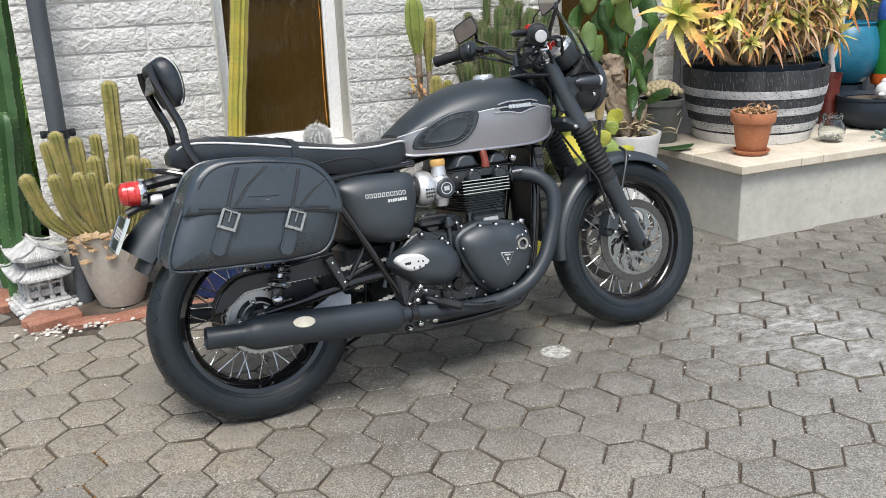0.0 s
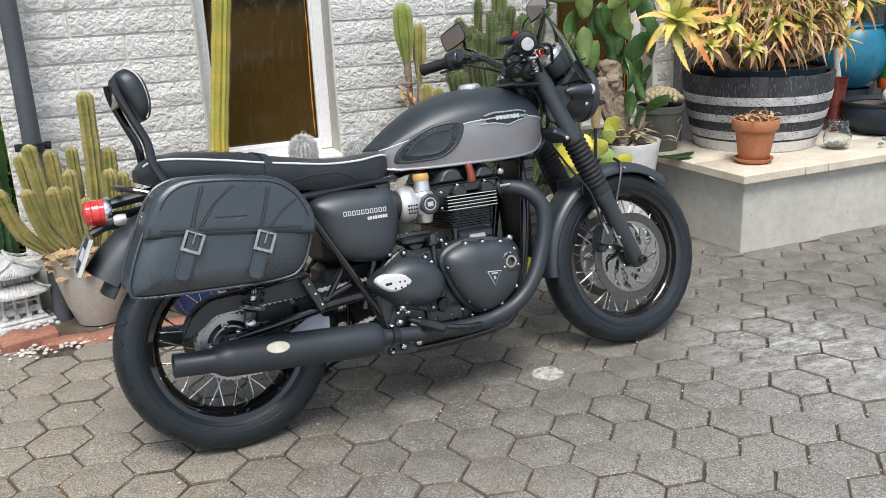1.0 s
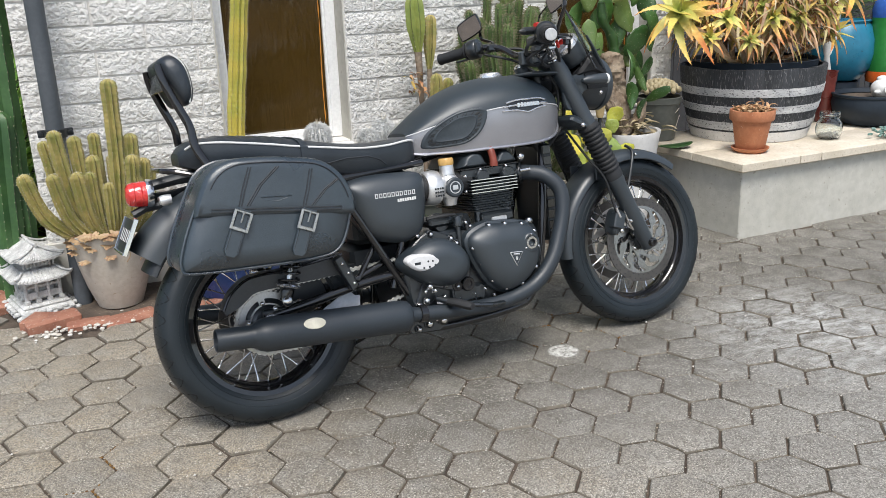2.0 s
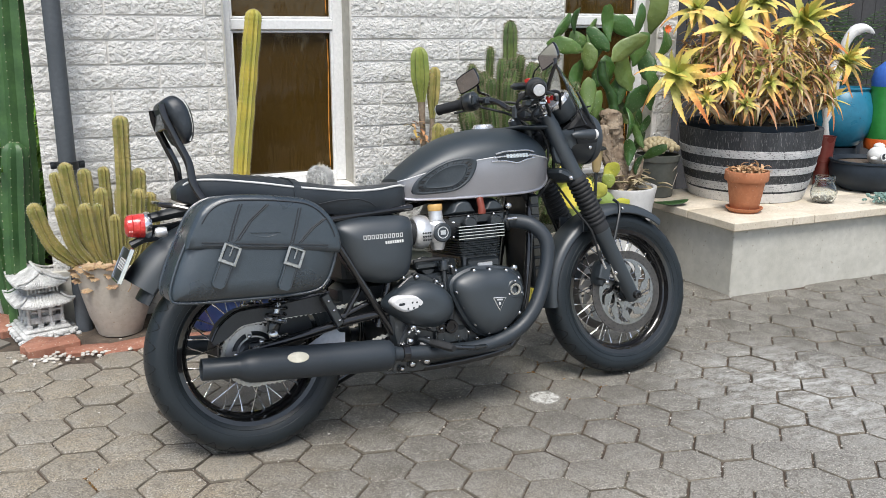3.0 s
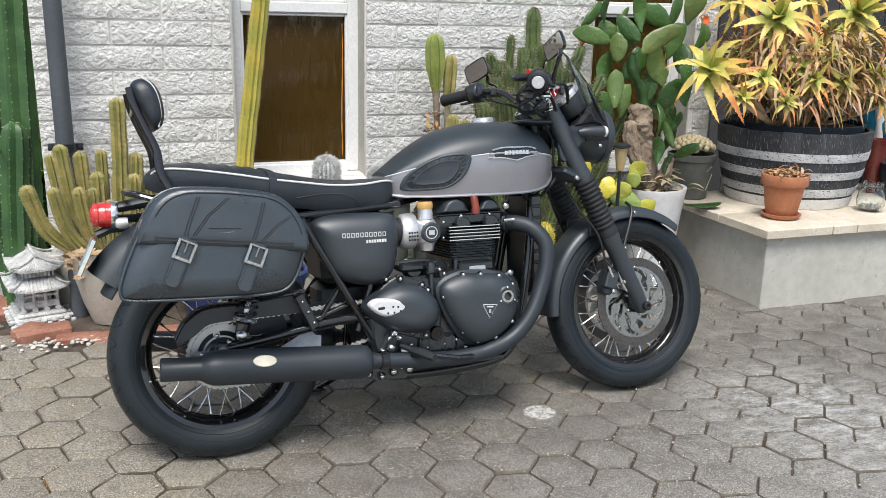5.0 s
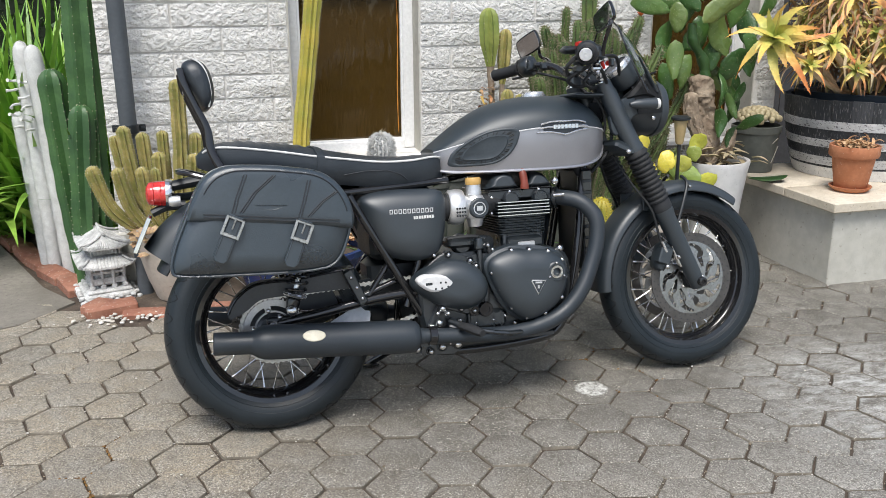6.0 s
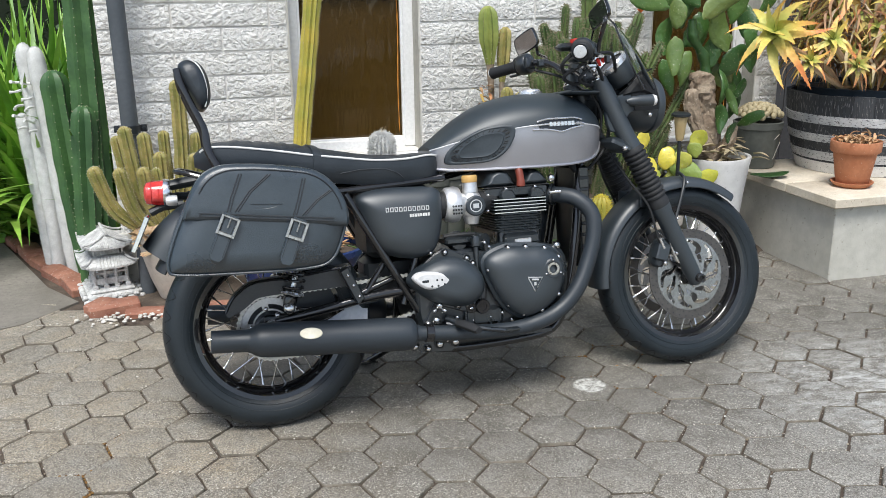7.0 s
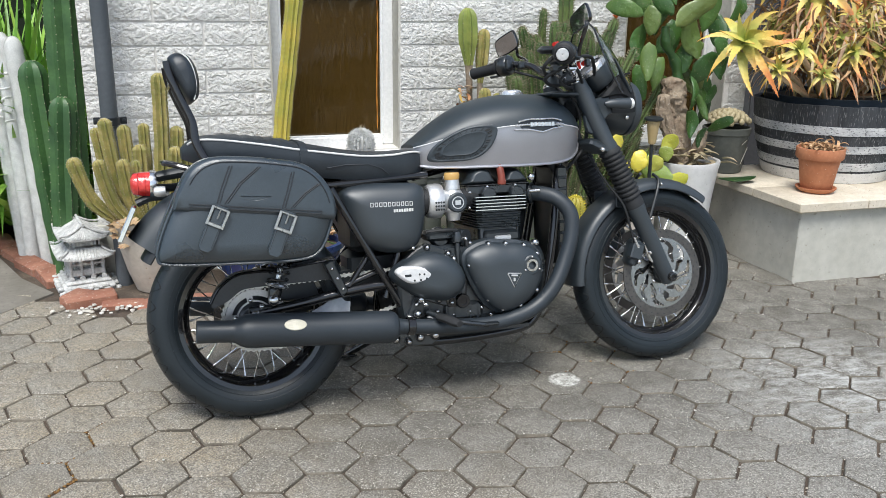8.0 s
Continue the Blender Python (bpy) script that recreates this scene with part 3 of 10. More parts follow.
def axis_m(p, d):
    """A pose at p whose z axis points along d."""
    return Matrix.Translation(p) @ Vector(d).to_track_quat("Z", "Y").to_matrix().to_4x4()


def rod(geo, a, b, r0, r1=None, seg=12, index=0):
    return geo.tube([a, b], [r0, r0 if r1 is None else r1], seg, index=index)


def bolt(geo, p, d, r=0.006, h=0.006, index=0):
    return geo.lathe([(r * 0.05, h * 1.25), (r * 0.35, h * 1.2), (r * 0.65, h * 1.0), (r * 0.88, h * 0.65), (r, h * 0.2), (r, -0.002)], axis_m(p, d), 12, index=index)

# ---------------------------------------------------------------- setting
WALL_Y, WALL_L, WALL_R, WALL_TOP = 3.80, 0.045, 3.25, 2.6
WIN1, WIN2 = (0.82, 1.40, 0.535, 1.95), (2.535, 3.12, 0.535, 1.95)   # x from, x to, sill, head


def setting(name, geo, mats, label, category, sharp=38):
    return tagged(mesh_ob(name, geo, mats, sharp), label, category, kind="structure")


def build_ground():
    g = Geo()
    steps = [-250, -40, -12, -6] + [-4 + 0.5 * i for i in range(21)] + [8, 14, 40, 250]
    k = len(steps)
    vs = [(x, y, -0.009 + 0.003 * noise.noise(Vector((x * 2, y * 2, 0)))) for x in steps for y in steps]
    g.add(vs, [(i * k + j, (i + 1) * k + j, (i + 1) * k + j + 1, i * k + j + 1) for i in range(k - 1) for j in range(k - 1)])
    setting("ground", g, SOIL, "dry sandy soil under and between the paving", "ground", 0)


def build_wall():
    """The mortar core of the block wall, with its two window openings; the blocks stand proud of it."""
    y0, y1 = WALL_Y + 0.006, WALL_Y + 0.24
    spans = [(WALL_L + 0.004, WIN1[0]), (WIN1[1], WIN2[0]), (WIN2[1], WALL_R)]
    g = Geo()
    for a, b in spans:
        g.box(((a + b) / 2, (y0 + y1) / 2, WALL_TOP / 2 - 0.05), (b - a, y1 - y0, WALL_TOP + 0.1))
    for a, b, sill, head in (WIN1, WIN2):
        g.box(((a + b) / 2, (y0 + y1) / 2, (sill - 0.1) / 2), (b - a, y1 - y0, sill + 0.1))
        g.box(((a + b) / 2, (y0 + y1) / 2, (head + WALL_TOP) / 2), (b - a, y1 - y0, WALL_TOP - head))
    wall = setting("wall_house", g, MORTAR, "white-painted split-face concrete block house wall", "wall")
    foot = Geo()
    foot.box(((WALL_L + WALL_R) / 2 - 0.006, WALL_Y - 0.006, 0.1), (WALL_R - WALL_L + 0.012, 0.02, 0.30), 0.004)
    setting("trim_wall_foot", foot, RENDER_GREY, "smooth grey rendered foot of the house wall", "wall foot")
    back = Geo()
    back.box((WALL_L + 0.12, 5.6, WALL_TOP / 2), (0.23, 3.6 - 0.46, WALL_TOP))
    setting("wall_side", back, MORTAR, "white-painted side wall of the house", "wall")
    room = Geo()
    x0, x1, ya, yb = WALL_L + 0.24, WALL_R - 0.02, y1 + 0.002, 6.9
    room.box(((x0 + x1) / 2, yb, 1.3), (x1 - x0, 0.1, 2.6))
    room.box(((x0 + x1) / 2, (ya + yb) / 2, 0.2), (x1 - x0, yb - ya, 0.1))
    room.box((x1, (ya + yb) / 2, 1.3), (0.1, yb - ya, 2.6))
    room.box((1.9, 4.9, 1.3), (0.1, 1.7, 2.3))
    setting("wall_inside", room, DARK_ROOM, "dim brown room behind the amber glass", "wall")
    roof = Geo()
    roof.box(((WALL_L + WALL_R) / 2, 5.3, WALL_TOP + 0.06), (WALL_R - WALL_L + 0.3, 3.6, 0.1))
    setting("ceiling", roof, MORTAR, "pale flat ceiling over the house", "ceiling")
    return wall


def build_window(name, span, sill, head, bar):
    a, b = span
    y = WALL_Y + 0.12
    win = thing(name, "white timber window with dark amber textured glass", "window", kind="structure")
    f = Geo()
    w = 0.05
    f.box((a + w / 2 + 0.004, y + 0.03, (sill + head) / 2), (w, 0.07, head - sill), 0.006)
    f.box((b - w / 2 - 0.004, y + 0.03, (sill + head) / 2), (w, 0.07, head - sill), 0.006)
    f.box(((a + b) / 2, y + 0.03, sill + w / 2 - 0.006), (b - a - 2 * w - 0.008, 0.068, w), 0.006)
    f.box(((a + b) / 2, y + 0.03, head - w / 2), (b - a - 2 * w - 0.008, 0.068, w), 0.006)
    f.box(((a + b) / 2, y + 0.028, bar), (b - a - 2 * w - 0.008, 0.072, 0.05), 0.006)
    part("window_frame", f, WHITE_FRAME, win, "white gloss painted timber frame")
    s = Geo()
    s.box(((a + b) / 2, WALL_Y + 0.05, sill - 0.02), (b - a - 0.004, 0.17, 0.03), 0.006)
    part("window_sill", s, WHITE_FRAME, win)
    r = Geo()
    for x in (a + 0.003, b - 0.003):
        r.box((x, WALL_Y + 0.06, (sill + head) / 2), (0.006, 0.11, head - sill))
    part("reveal", r, RENDER_GREY, win, "grey painted window reveal")
    for z0, z1 in ((sill + w - 0.01, bar - 0.025), (bar + 0.025, head - w)):
        gl = Geo()
        gl.box(((a + b) / 2, y + 0.04, (z0 + z1) / 2), (b - a - 2 * w, 0.006, z1 - z0 + 0.01))
        pane = part("pane", gl, AMBER_GLASS, win, "dark amber textured glass pane")
        pane.visible_shadow = False
        # light caught at the pane's edge, painted as a thin orange strip
        edge = Geo()
        edge.tube([(b - w - 0.022 + 0.003 * math.sin(31 * k), y + 0.034, z0 + (z1 - z0) * (0.04 + 0.9 * k / 14)) for k in range(15)], [0.0006 + 0.0028 * abs(math.sin(1.7 * k)) for k in range(15)], 6, flat=0.3, up=(0, 1, 0))
        part("glass_edge", edge, AMBER_GLOW, win, "painted orange glow down the edge of the amber glass")
        bead = Geo()
        for x in (a + w + 0.008, b - w - 0.008):
            bead.box((x, y + 0.012, (z0 + z1) / 2), (0.012, 0.02, z1 - z0), 0.003)
        for z in (z0 + 0.006, z1 - 0.006):
            bead.box(((a + b) / 2, y + 0.012, z), (b - a - 2 * w - 0.03, 0.02, 0.012), 0.003)
        part("glazing_bead", bead, WHITE_FRAME, win)


def build_downpipe():
    p = thing("downpipe", "slate-grey round metal downpipe fixed to the wall", "pipe", kind="structure")
    g = Geo()
    x, y = 0.147, 3.68
    rod(g, (x, y, 0.0), (x, y, 2.5), 0.034, seg=24)
    part("tube", g, PIPE_PAINT, p)
    for z in (0.715, 2.1):
        c = Geo()
        c.lathe([(0.0345, -0.018), (0.041, -0.016), (0.041, 0.016), (0.0345, 0.018)], Matrix.Translation((x, y, z)), 24)
        for s in (-1, 1):
            c.box((x + s * 0.052, y + 0.02, z), (0.026, 0.012, 0.03), 0.003)
            c.lathe([(0.0005, 0.01), (0.008, 0.009), (0.009, 0)], axis_m((x + s * 0.055, y + 0.013, z), (0, -1, 0)), 10)
        c.box((x, y + 0.075, z), (0.02, 0.09, 0.02))
        part("pipe_clip", c, BLACK_MATTE, p, "dark pipe clip")


BENCH_X, BENCH_Y, BENCH_Z = 3.022, 2.99, 0.33


def build_bench():
    """The rendered planter bench along the wall, with stone coping slabs."""
    g = Geo()
    g.box(((BENCH_X + 6.5) / 2, (BENCH_Y + 3.795) / 2, BENCH_Z / 2 - 0.03), (6.5 - BENCH_X, 3.795 - BENCH_Y, BENCH_Z + 0.06), 0.008)
    wall = setting("wall_bench", g, RENDER_GREY, "low pale grey rendered planter wall", "planter wall")
    cop = thing("coping", "cream stone coping slabs along the planter wall", "coping", kind="structure")
    x0, y0, zt = BENCH_X - 0.04, BENCH_Y - 0.04, BENCH_Z + 0.0225
    slabs = [(x0, x0 + 0.36, y0, y0 + 0.34), (x0, x0 + 0.36, y0 + 0.345, y0 + 0.845), (x0 + 0.365, x0 + 0.5, y0, y0 + 0.34), (x0 + 0.505, x0 + 1.1, y0, y0 + 0.34),
             (x0 + 1.105, x0 + 1.7, y0, y0 + 0.34), (x0 + 1.705, x0 + 2.3, y0, y0 + 0.34), (x0 + 2.305, x0 + 3.5, y0, y0 + 0.34),
             (x0 + 0.365, x0 + 1.3, y0 + 0.345, y0 + 0.845), (x0 + 1.305, x0 + 2.3, y0 + 0.345, y0 + 0.845), (x0 + 2.305, x0 + 3.5, y0 + 0.345, y0 + 0.845)]
    for a, b, c, d in slabs:
        q = Geo()
        q.box(((a + b) / 2, (c + d) / 2, zt + random.uniform(-0.001, 0.001)), (b - a, d - c, 0.044), 0.005)
        part("slab", q, COPING, cop)


def build_surround():
    """Concrete apron, soil bed, edging bricks, and what closes the yard."""
    g = Geo()
    poly = [(-0.14, 3.66), (-0.30, 3.90), (-0.60, 4.62), (-0.9, 5.3), (-6.0, 5.3), (-6.0, 3.1), (-0.75, 3.28), (-0.32, 3.44)]
    g.add([(x, y, -0.06) for x, y in poly] + [(x, y, 0.002) for x, y in poly],
          [tuple(range(8, 16))] + [(i, (i + 1) % 8, 8 + (i + 1) % 8, 8 + i) for i in range(8)])
    setting("pavement_apron", g, CONCRETE, "weathered grey concrete slab with a worn edge", "concrete slab")
    f = Geo()
    for i in range(46):
        f.box((3.6 + i * 0.152, 5.4, 1.0), (0.146, 0.02, 2.0), 0.003)
    f.box((7.0, 5.43, 0.6), (7.0, 0.03, 0.09))
    f.box((7.0, 5.43, 1.6), (7.0, 0.03, 0.09))
    setting("wall_fence", f, CHARCOAL, "charcoal-stained timber fence behind the planters", "fence")


def build_edging():
    ed = thing("edging", "loose worn red bricks edging the garden bed", "edging", kind="structure")
    spots = [(0.02, 3.505, 8, 0.2), (0.15, 3.455, -4, 0.17), (0.30, 3.425, 5, 0.2), (0.49, 3.42, -3, 0.2), (0.70, 3.41, 2, 0.2), (0.91, 3.42, -2, 0.2), (1.12, 3.415, 3, 0.2),
             (-0.17, 3.86, 112, 0.2), (-0.27, 4.05, 116, 0.21), (-0.36, 4.25, 113, 0.21), (-0.46, 4.46, 115, 0.22), (-0.56, 4.68, 113, 0.22), (-0.66, 4.9, 114, 0.22), (-0.03, 3.53, 60, 0.12)]
    for x, y, rz, ln in spots:
        g = Geo()
        g.box((0, 0, 0), (ln, 0.095, 0.07), 0.008)
        ob = part("brick", g, BRICK, ed)
        ob.matrix_local = pose(x, y, (-0.026 if y < 3.5 and x > 0.05 else -0.004) + random.uniform(-0.004, 0.006), random.uniform(-5, 5), random.uniform(-4, 4), rz + random.uniform(-7, 7))
    p = Geo()
    for i in range(150):
        x, y = random.gauss(0.1, 0.12), 3.40 + random.gauss(0, 0.03)
        if i > 70:
            x, y = random.uniform(-0.5, 2.6), random.choice([random.uniform(1.4, 3.3), 3.40])
        r = random.uniform(0.005, 0.011) if i <= 70 else random.uniform(0.002, 0.005)
        p.ball((x, y, 0.003 + r * 0.4), (r, r * random.uniform(0.6, 0.9), r * 0.6), None, 7, 4)
    tagged(mesh_ob("pebbles", p, PEBBLE), "small white pebbles scattered by the bricks", "pebbles", kind="stuff")
    b = Geo()
    xs = [0.05 + 0.06 * i for i in range(51)]
    ys = [3.455, 3.5, 3.55, 3.62, 3.7, 3.79]
    b.add([(x, y, 0.012 + (0.012 * noise.noise(Vector((x * 9, y * 9, 3)))) - (0.02 if y < 3.46 else 0)) for x in xs for y in ys],
          [(i * 6 + j, (i + 1) * 6 + j, (i + 1) * 6 + j + 1, i * 6 + j + 1) for i in range(50) for j in range(5)])
    setting("ground_bed", b, SOIL, "dry soil bed along the foot of the wall", "soil", 0)


build_ground()
HOUSE_WALL = build_wall()
build_window("window_1", WIN1[:2], WIN1[2], WIN1[3], 1.272)
build_window("window_2", WIN2[:2], WIN2[2], WIN2[3], 1.297)
build_downpipe()
build_bench()
build_surround()
build_edging()

# ---------------------------------------------------------------- plants and pots
rnd = random.Random(7)


def ribbed(geo, pts, r, ribs, depth, dome=0.6, foot=0.85, sub=2, step=0.035, knob=0.0):
    """A ribbed cactus column along pts with a rounded top; returns where its ribs' edges run."""
    pts = [Vector(p) for p in pts]
    n = ribs * 2 * sub
    L = [0.0]
    for a, b in zip(pts, pts[1:]):
        L.append(L[-1] + (b - a).length)
    total = L[-1]
    rings, crests, ref = [], [[] for _ in range(ribs)], None
    steps = max(8, int(total / step))
    spans = [total * k / steps for k in range(steps)] + [total - r * dome * (1 - math.sin(math.pi / 2 * q / 5)) for q in range(0, 6)]
    spans = sorted(s for s in spans if s <= total)
    for s in spans:
        i = max(j for j in range(len(L)) if L[j] <= s + 1e-9)
        i = min(i, len(pts) - 2)
        t = (s - L[i]) / (L[i + 1] - L[i])
        p = pts[i].lerp(pts[i + 1], t)
        d = (pts[i + 1] - pts[i]).normalized()
        left = total - s
        rr = r * (foot + (1 - foot) * min(1, s / (total * 0.4)))
        if left < r * dome:
            rr *= math.sqrt(max(0.0004, 1 - (1 - left / (r * dome)) ** 2))
        rr *= 1 + 0.03 * math.sin(s * 41 + r * 900) + knob * math.sin(s * 2 * math.pi / 0.021)
        if ref is None:
            ref = Vector((1, 0, 0))
        u = (ref - d * ref.dot(d)).normalized()
        v = d.cross(u)
        ref = u
        ring = []
        for k in range(n):
            a = 2 * math.pi * k / n
            q = rr * (1 - depth * (0.5 - 0.5 * math.cos(a * ribs)) ** 0.7)
            ring.append(p + u * (q * math.cos(a)) + v * (q * math.sin(a)))
        for c in range(ribs):
            crests[c].append((ring[c * 2 * sub], (ring[c * 2 * sub] - p).normalized()))
        rings.append(ring)
    geo.loft(rings)
    return crests


def spines(geo, crests, gap, size, out=1.0):
    """Small tufts of spines set along the ribs."""
    for line in crests:
        acc = rnd.uniform(0, gap)
        for (a, na), (b, nb) in zip(line, line[1:]):
            d = (b - a).length
            while acc < d and d > 0:
                p, nn = a.lerp(b, acc / d), na
                for _ in range(2):
                    dv = (nn + Vector((rnd.uniform(-0.7, 0.7), rnd.uniform(-0.7, 0.7), rnd.uniform(-0.5, 0.7)))).normalized()
                    s = dv.cross(Vector((0.3, 0.5, 0.8))).normalized() * size * 0.22
                    w = dv.cross(s).normalized() * size * 0.22
                    geo.add([p - s, p + s, p + w, p + dv * size * out], [(0, 1, 3), (1, 2, 3), (2, 0, 3)])
                acc += gap
            acc -= d


def lathe_pot(prof, m, seg=40):
    g = Geo()
    g.lathe(prof, m, seg, (True, False))
    return g


def soil_disc(name, r, m, parent, mats=None):
    g = Geo()
    g.lathe([(r, 0.0), (r * 0.6, 0.006), (r * 0.25, 0.003), (0.0005, 0.007)], m, 24)
    return part(name, g, mats or SOIL, parent, "dry potting soil")


def bent(a, b, sway=0.02, n=6, seed=0):
    """A slightly swaying line from a to b."""
    a, b = Vector(a), Vector(b)
    r2 = random.Random(seed)
    o = Vector((r2.uniform(-1, 1), r2.uniform(-1, 1), 0)) * sway
    return [a.lerp(b, k / n) + o * math.sin(math.pi * k / n) for k in range(n + 1)]


# ---- clustered column cactus in a taupe pot
def build_cereus():
    m = Matrix.Translation((0.285, 3.60, 0.012))
    pot = thing("planter_pot", "tapering pale taupe stone pot on the garden edge", "plant pot")
    part("pot_body", lathe_pot([(0.078, 0.0), (0.088, 0.004), (0.118, 0.09), (0.142, 0.19), (0.156, 0.28), (0.16, 0.315), (0.152, 0.318), (0.148, 0.30)], m), POT_STONE, pot)
    soil_disc("soil", 0.149, m @ Matrix.Translation((0, 0, 0.296)), pot)
    cac = thing("column_cactus", "clump of olive-yellow ribbed column cacti in a pot", "cactus")
    tips = [(0.354, 3.54, 0.921), (0.004, 3.52, 0.598), (0.092, 3.61, 0.701), (0.133, 3.55, 0.746), (0.202, 3.58, 0.714), (0.277, 3.62, 0.712), (0.408, 3.56, 0.706), (0.136, 3.60, 0.667), (0.207, 3.63, 0.638),
            (0.258, 3.57, 0.634), (0.333, 3.60, 0.623), (0.103, 3.48, 0.593), (0.190, 3.52, 0.584), (0.241, 3.55, 0.573), (0.398, 3.49, 0.633), (0.442, 3.52, 0.612), (0.302, 3.53, 0.528), (0.403, 3.50, 0.555), (0.462, 3.54, 0.574)]
    for i, (x, y, z) in enumerate(tips):
        ax = 0.285 + (x - 0.285) * (0.34 if x < 0.2 else 0.45)
        base = (ax, 3.60 + (y - 3.6) * 0.5, 0.295)
        g, s = Geo(), Geo()
        mid = Vector(base).lerp(Vector((x, y, z)), 0.5) + Vector(((x - 0.285) * 0.12, 0, -0.03))
        cr = ribbed(g, curve([base, tuple(mid), (x, y, z)], 6), (0.0265 + 0.003 * math.sin(i * 2.3)) if i else 0.031, 9, 0.36, 0.9, 0.72, 2, 0.0055, 0.04)
        spines(s, cr, 0.0105, 0.0055)
        st = part("stem", g, CACTUS_OLIVE, cac)
        part("spine_cover", s, SPINE, st, "short pale spines")["kind"] = "stuff"
    tr = thing("trailing_succulent", "dry pinkish rosettes trailing over the pot rim", "succulent")
    g = Geo()
    for k in range(46):
        a = rnd.uniform(radians(185), radians(355))
        c = Vector((0.285 + 0.158 * math.cos(a), 3.60 + 0.16 * math.sin(a), 0.33 + rnd.uniform(-0.045, 0.018) - (0.07 if k % 9 == 0 else 0)))
        for q in range(9):
            b = 2 * math.pi * q / 9 + rnd.uniform(-0.2, 0.2)
            d = Vector((math.cos(b), math.sin(b) * 0.8 - 0.25, 0.35 * math.sin(b) + 0.1)).normalized()
            ln = rnd.uniform(0.015, 0.029)
            leaf(g, c, d, Vector((0, -0.5, 0.8)), ln, ln * 0.36, 0.1, 4, 0.004)
    part("foliage", g, PALE_SUCCULENT, tr)["kind"] = "stuff"
    g = Geo()
    for x in (0.31, 0.36, 0.40):
        g.tube(curve([(x, 3.45, 0.33), (x + 0.02, 3.433, 0.29), (x + 0.025, 3.447, 0.25), (x + 0.01, 3.458, 0.22)], 4), 0.002, 5)
    part("runner", g, PALE_SUCCULENT, tr)


def leaf(geo, p, d, up, ln, wd, droop, n=7, thick=0.004, teeth=0.0, curl=0.0):
    """A pointed succulent leaf from p along d that bends down by droop."""
    p, d, up = Vector(p), Vector(d).normalized(), Vector(up)
    side = d.cross(up)
    if side.length < 1e-4:
        side = Vector((1, 0, 0))
    side.normalize()
    rings, step = [], ln / n
    for k in range(n + 1):
        t = k / n
        w = (wd * (1 - t) ** 0.75 if teeth else wd * (1 - t ** 1.7) * (0.75 + 0.5 * min(1, t * 3)) * 0.8) + 0.0006
        nrm = side.cross(d).normalized()
        th = thick * (1 - 0.8 * t)
        rings.append([p - side * w + nrm * th * 0.9, p - side * w * 0.55 + nrm * th * 0.1, p + nrm * (-th), p + side * w * 0.55 + nrm * th * 0.1, p + side * w + nrm * th * 0.9, p + nrm * th * 0.35])
        if teeth and 0 < k < n:
            for s in (-1, 1):
                e = p + side * (s * w) + nrm * th * 0.9
                geo_t.append((e, side * s, d, teeth))
        p = p + d * step
        d = (d + Vector((0, 0, -1)) * droop / n + side * curl / n).normalized()
    geo.loft(rings)


geo_t = []


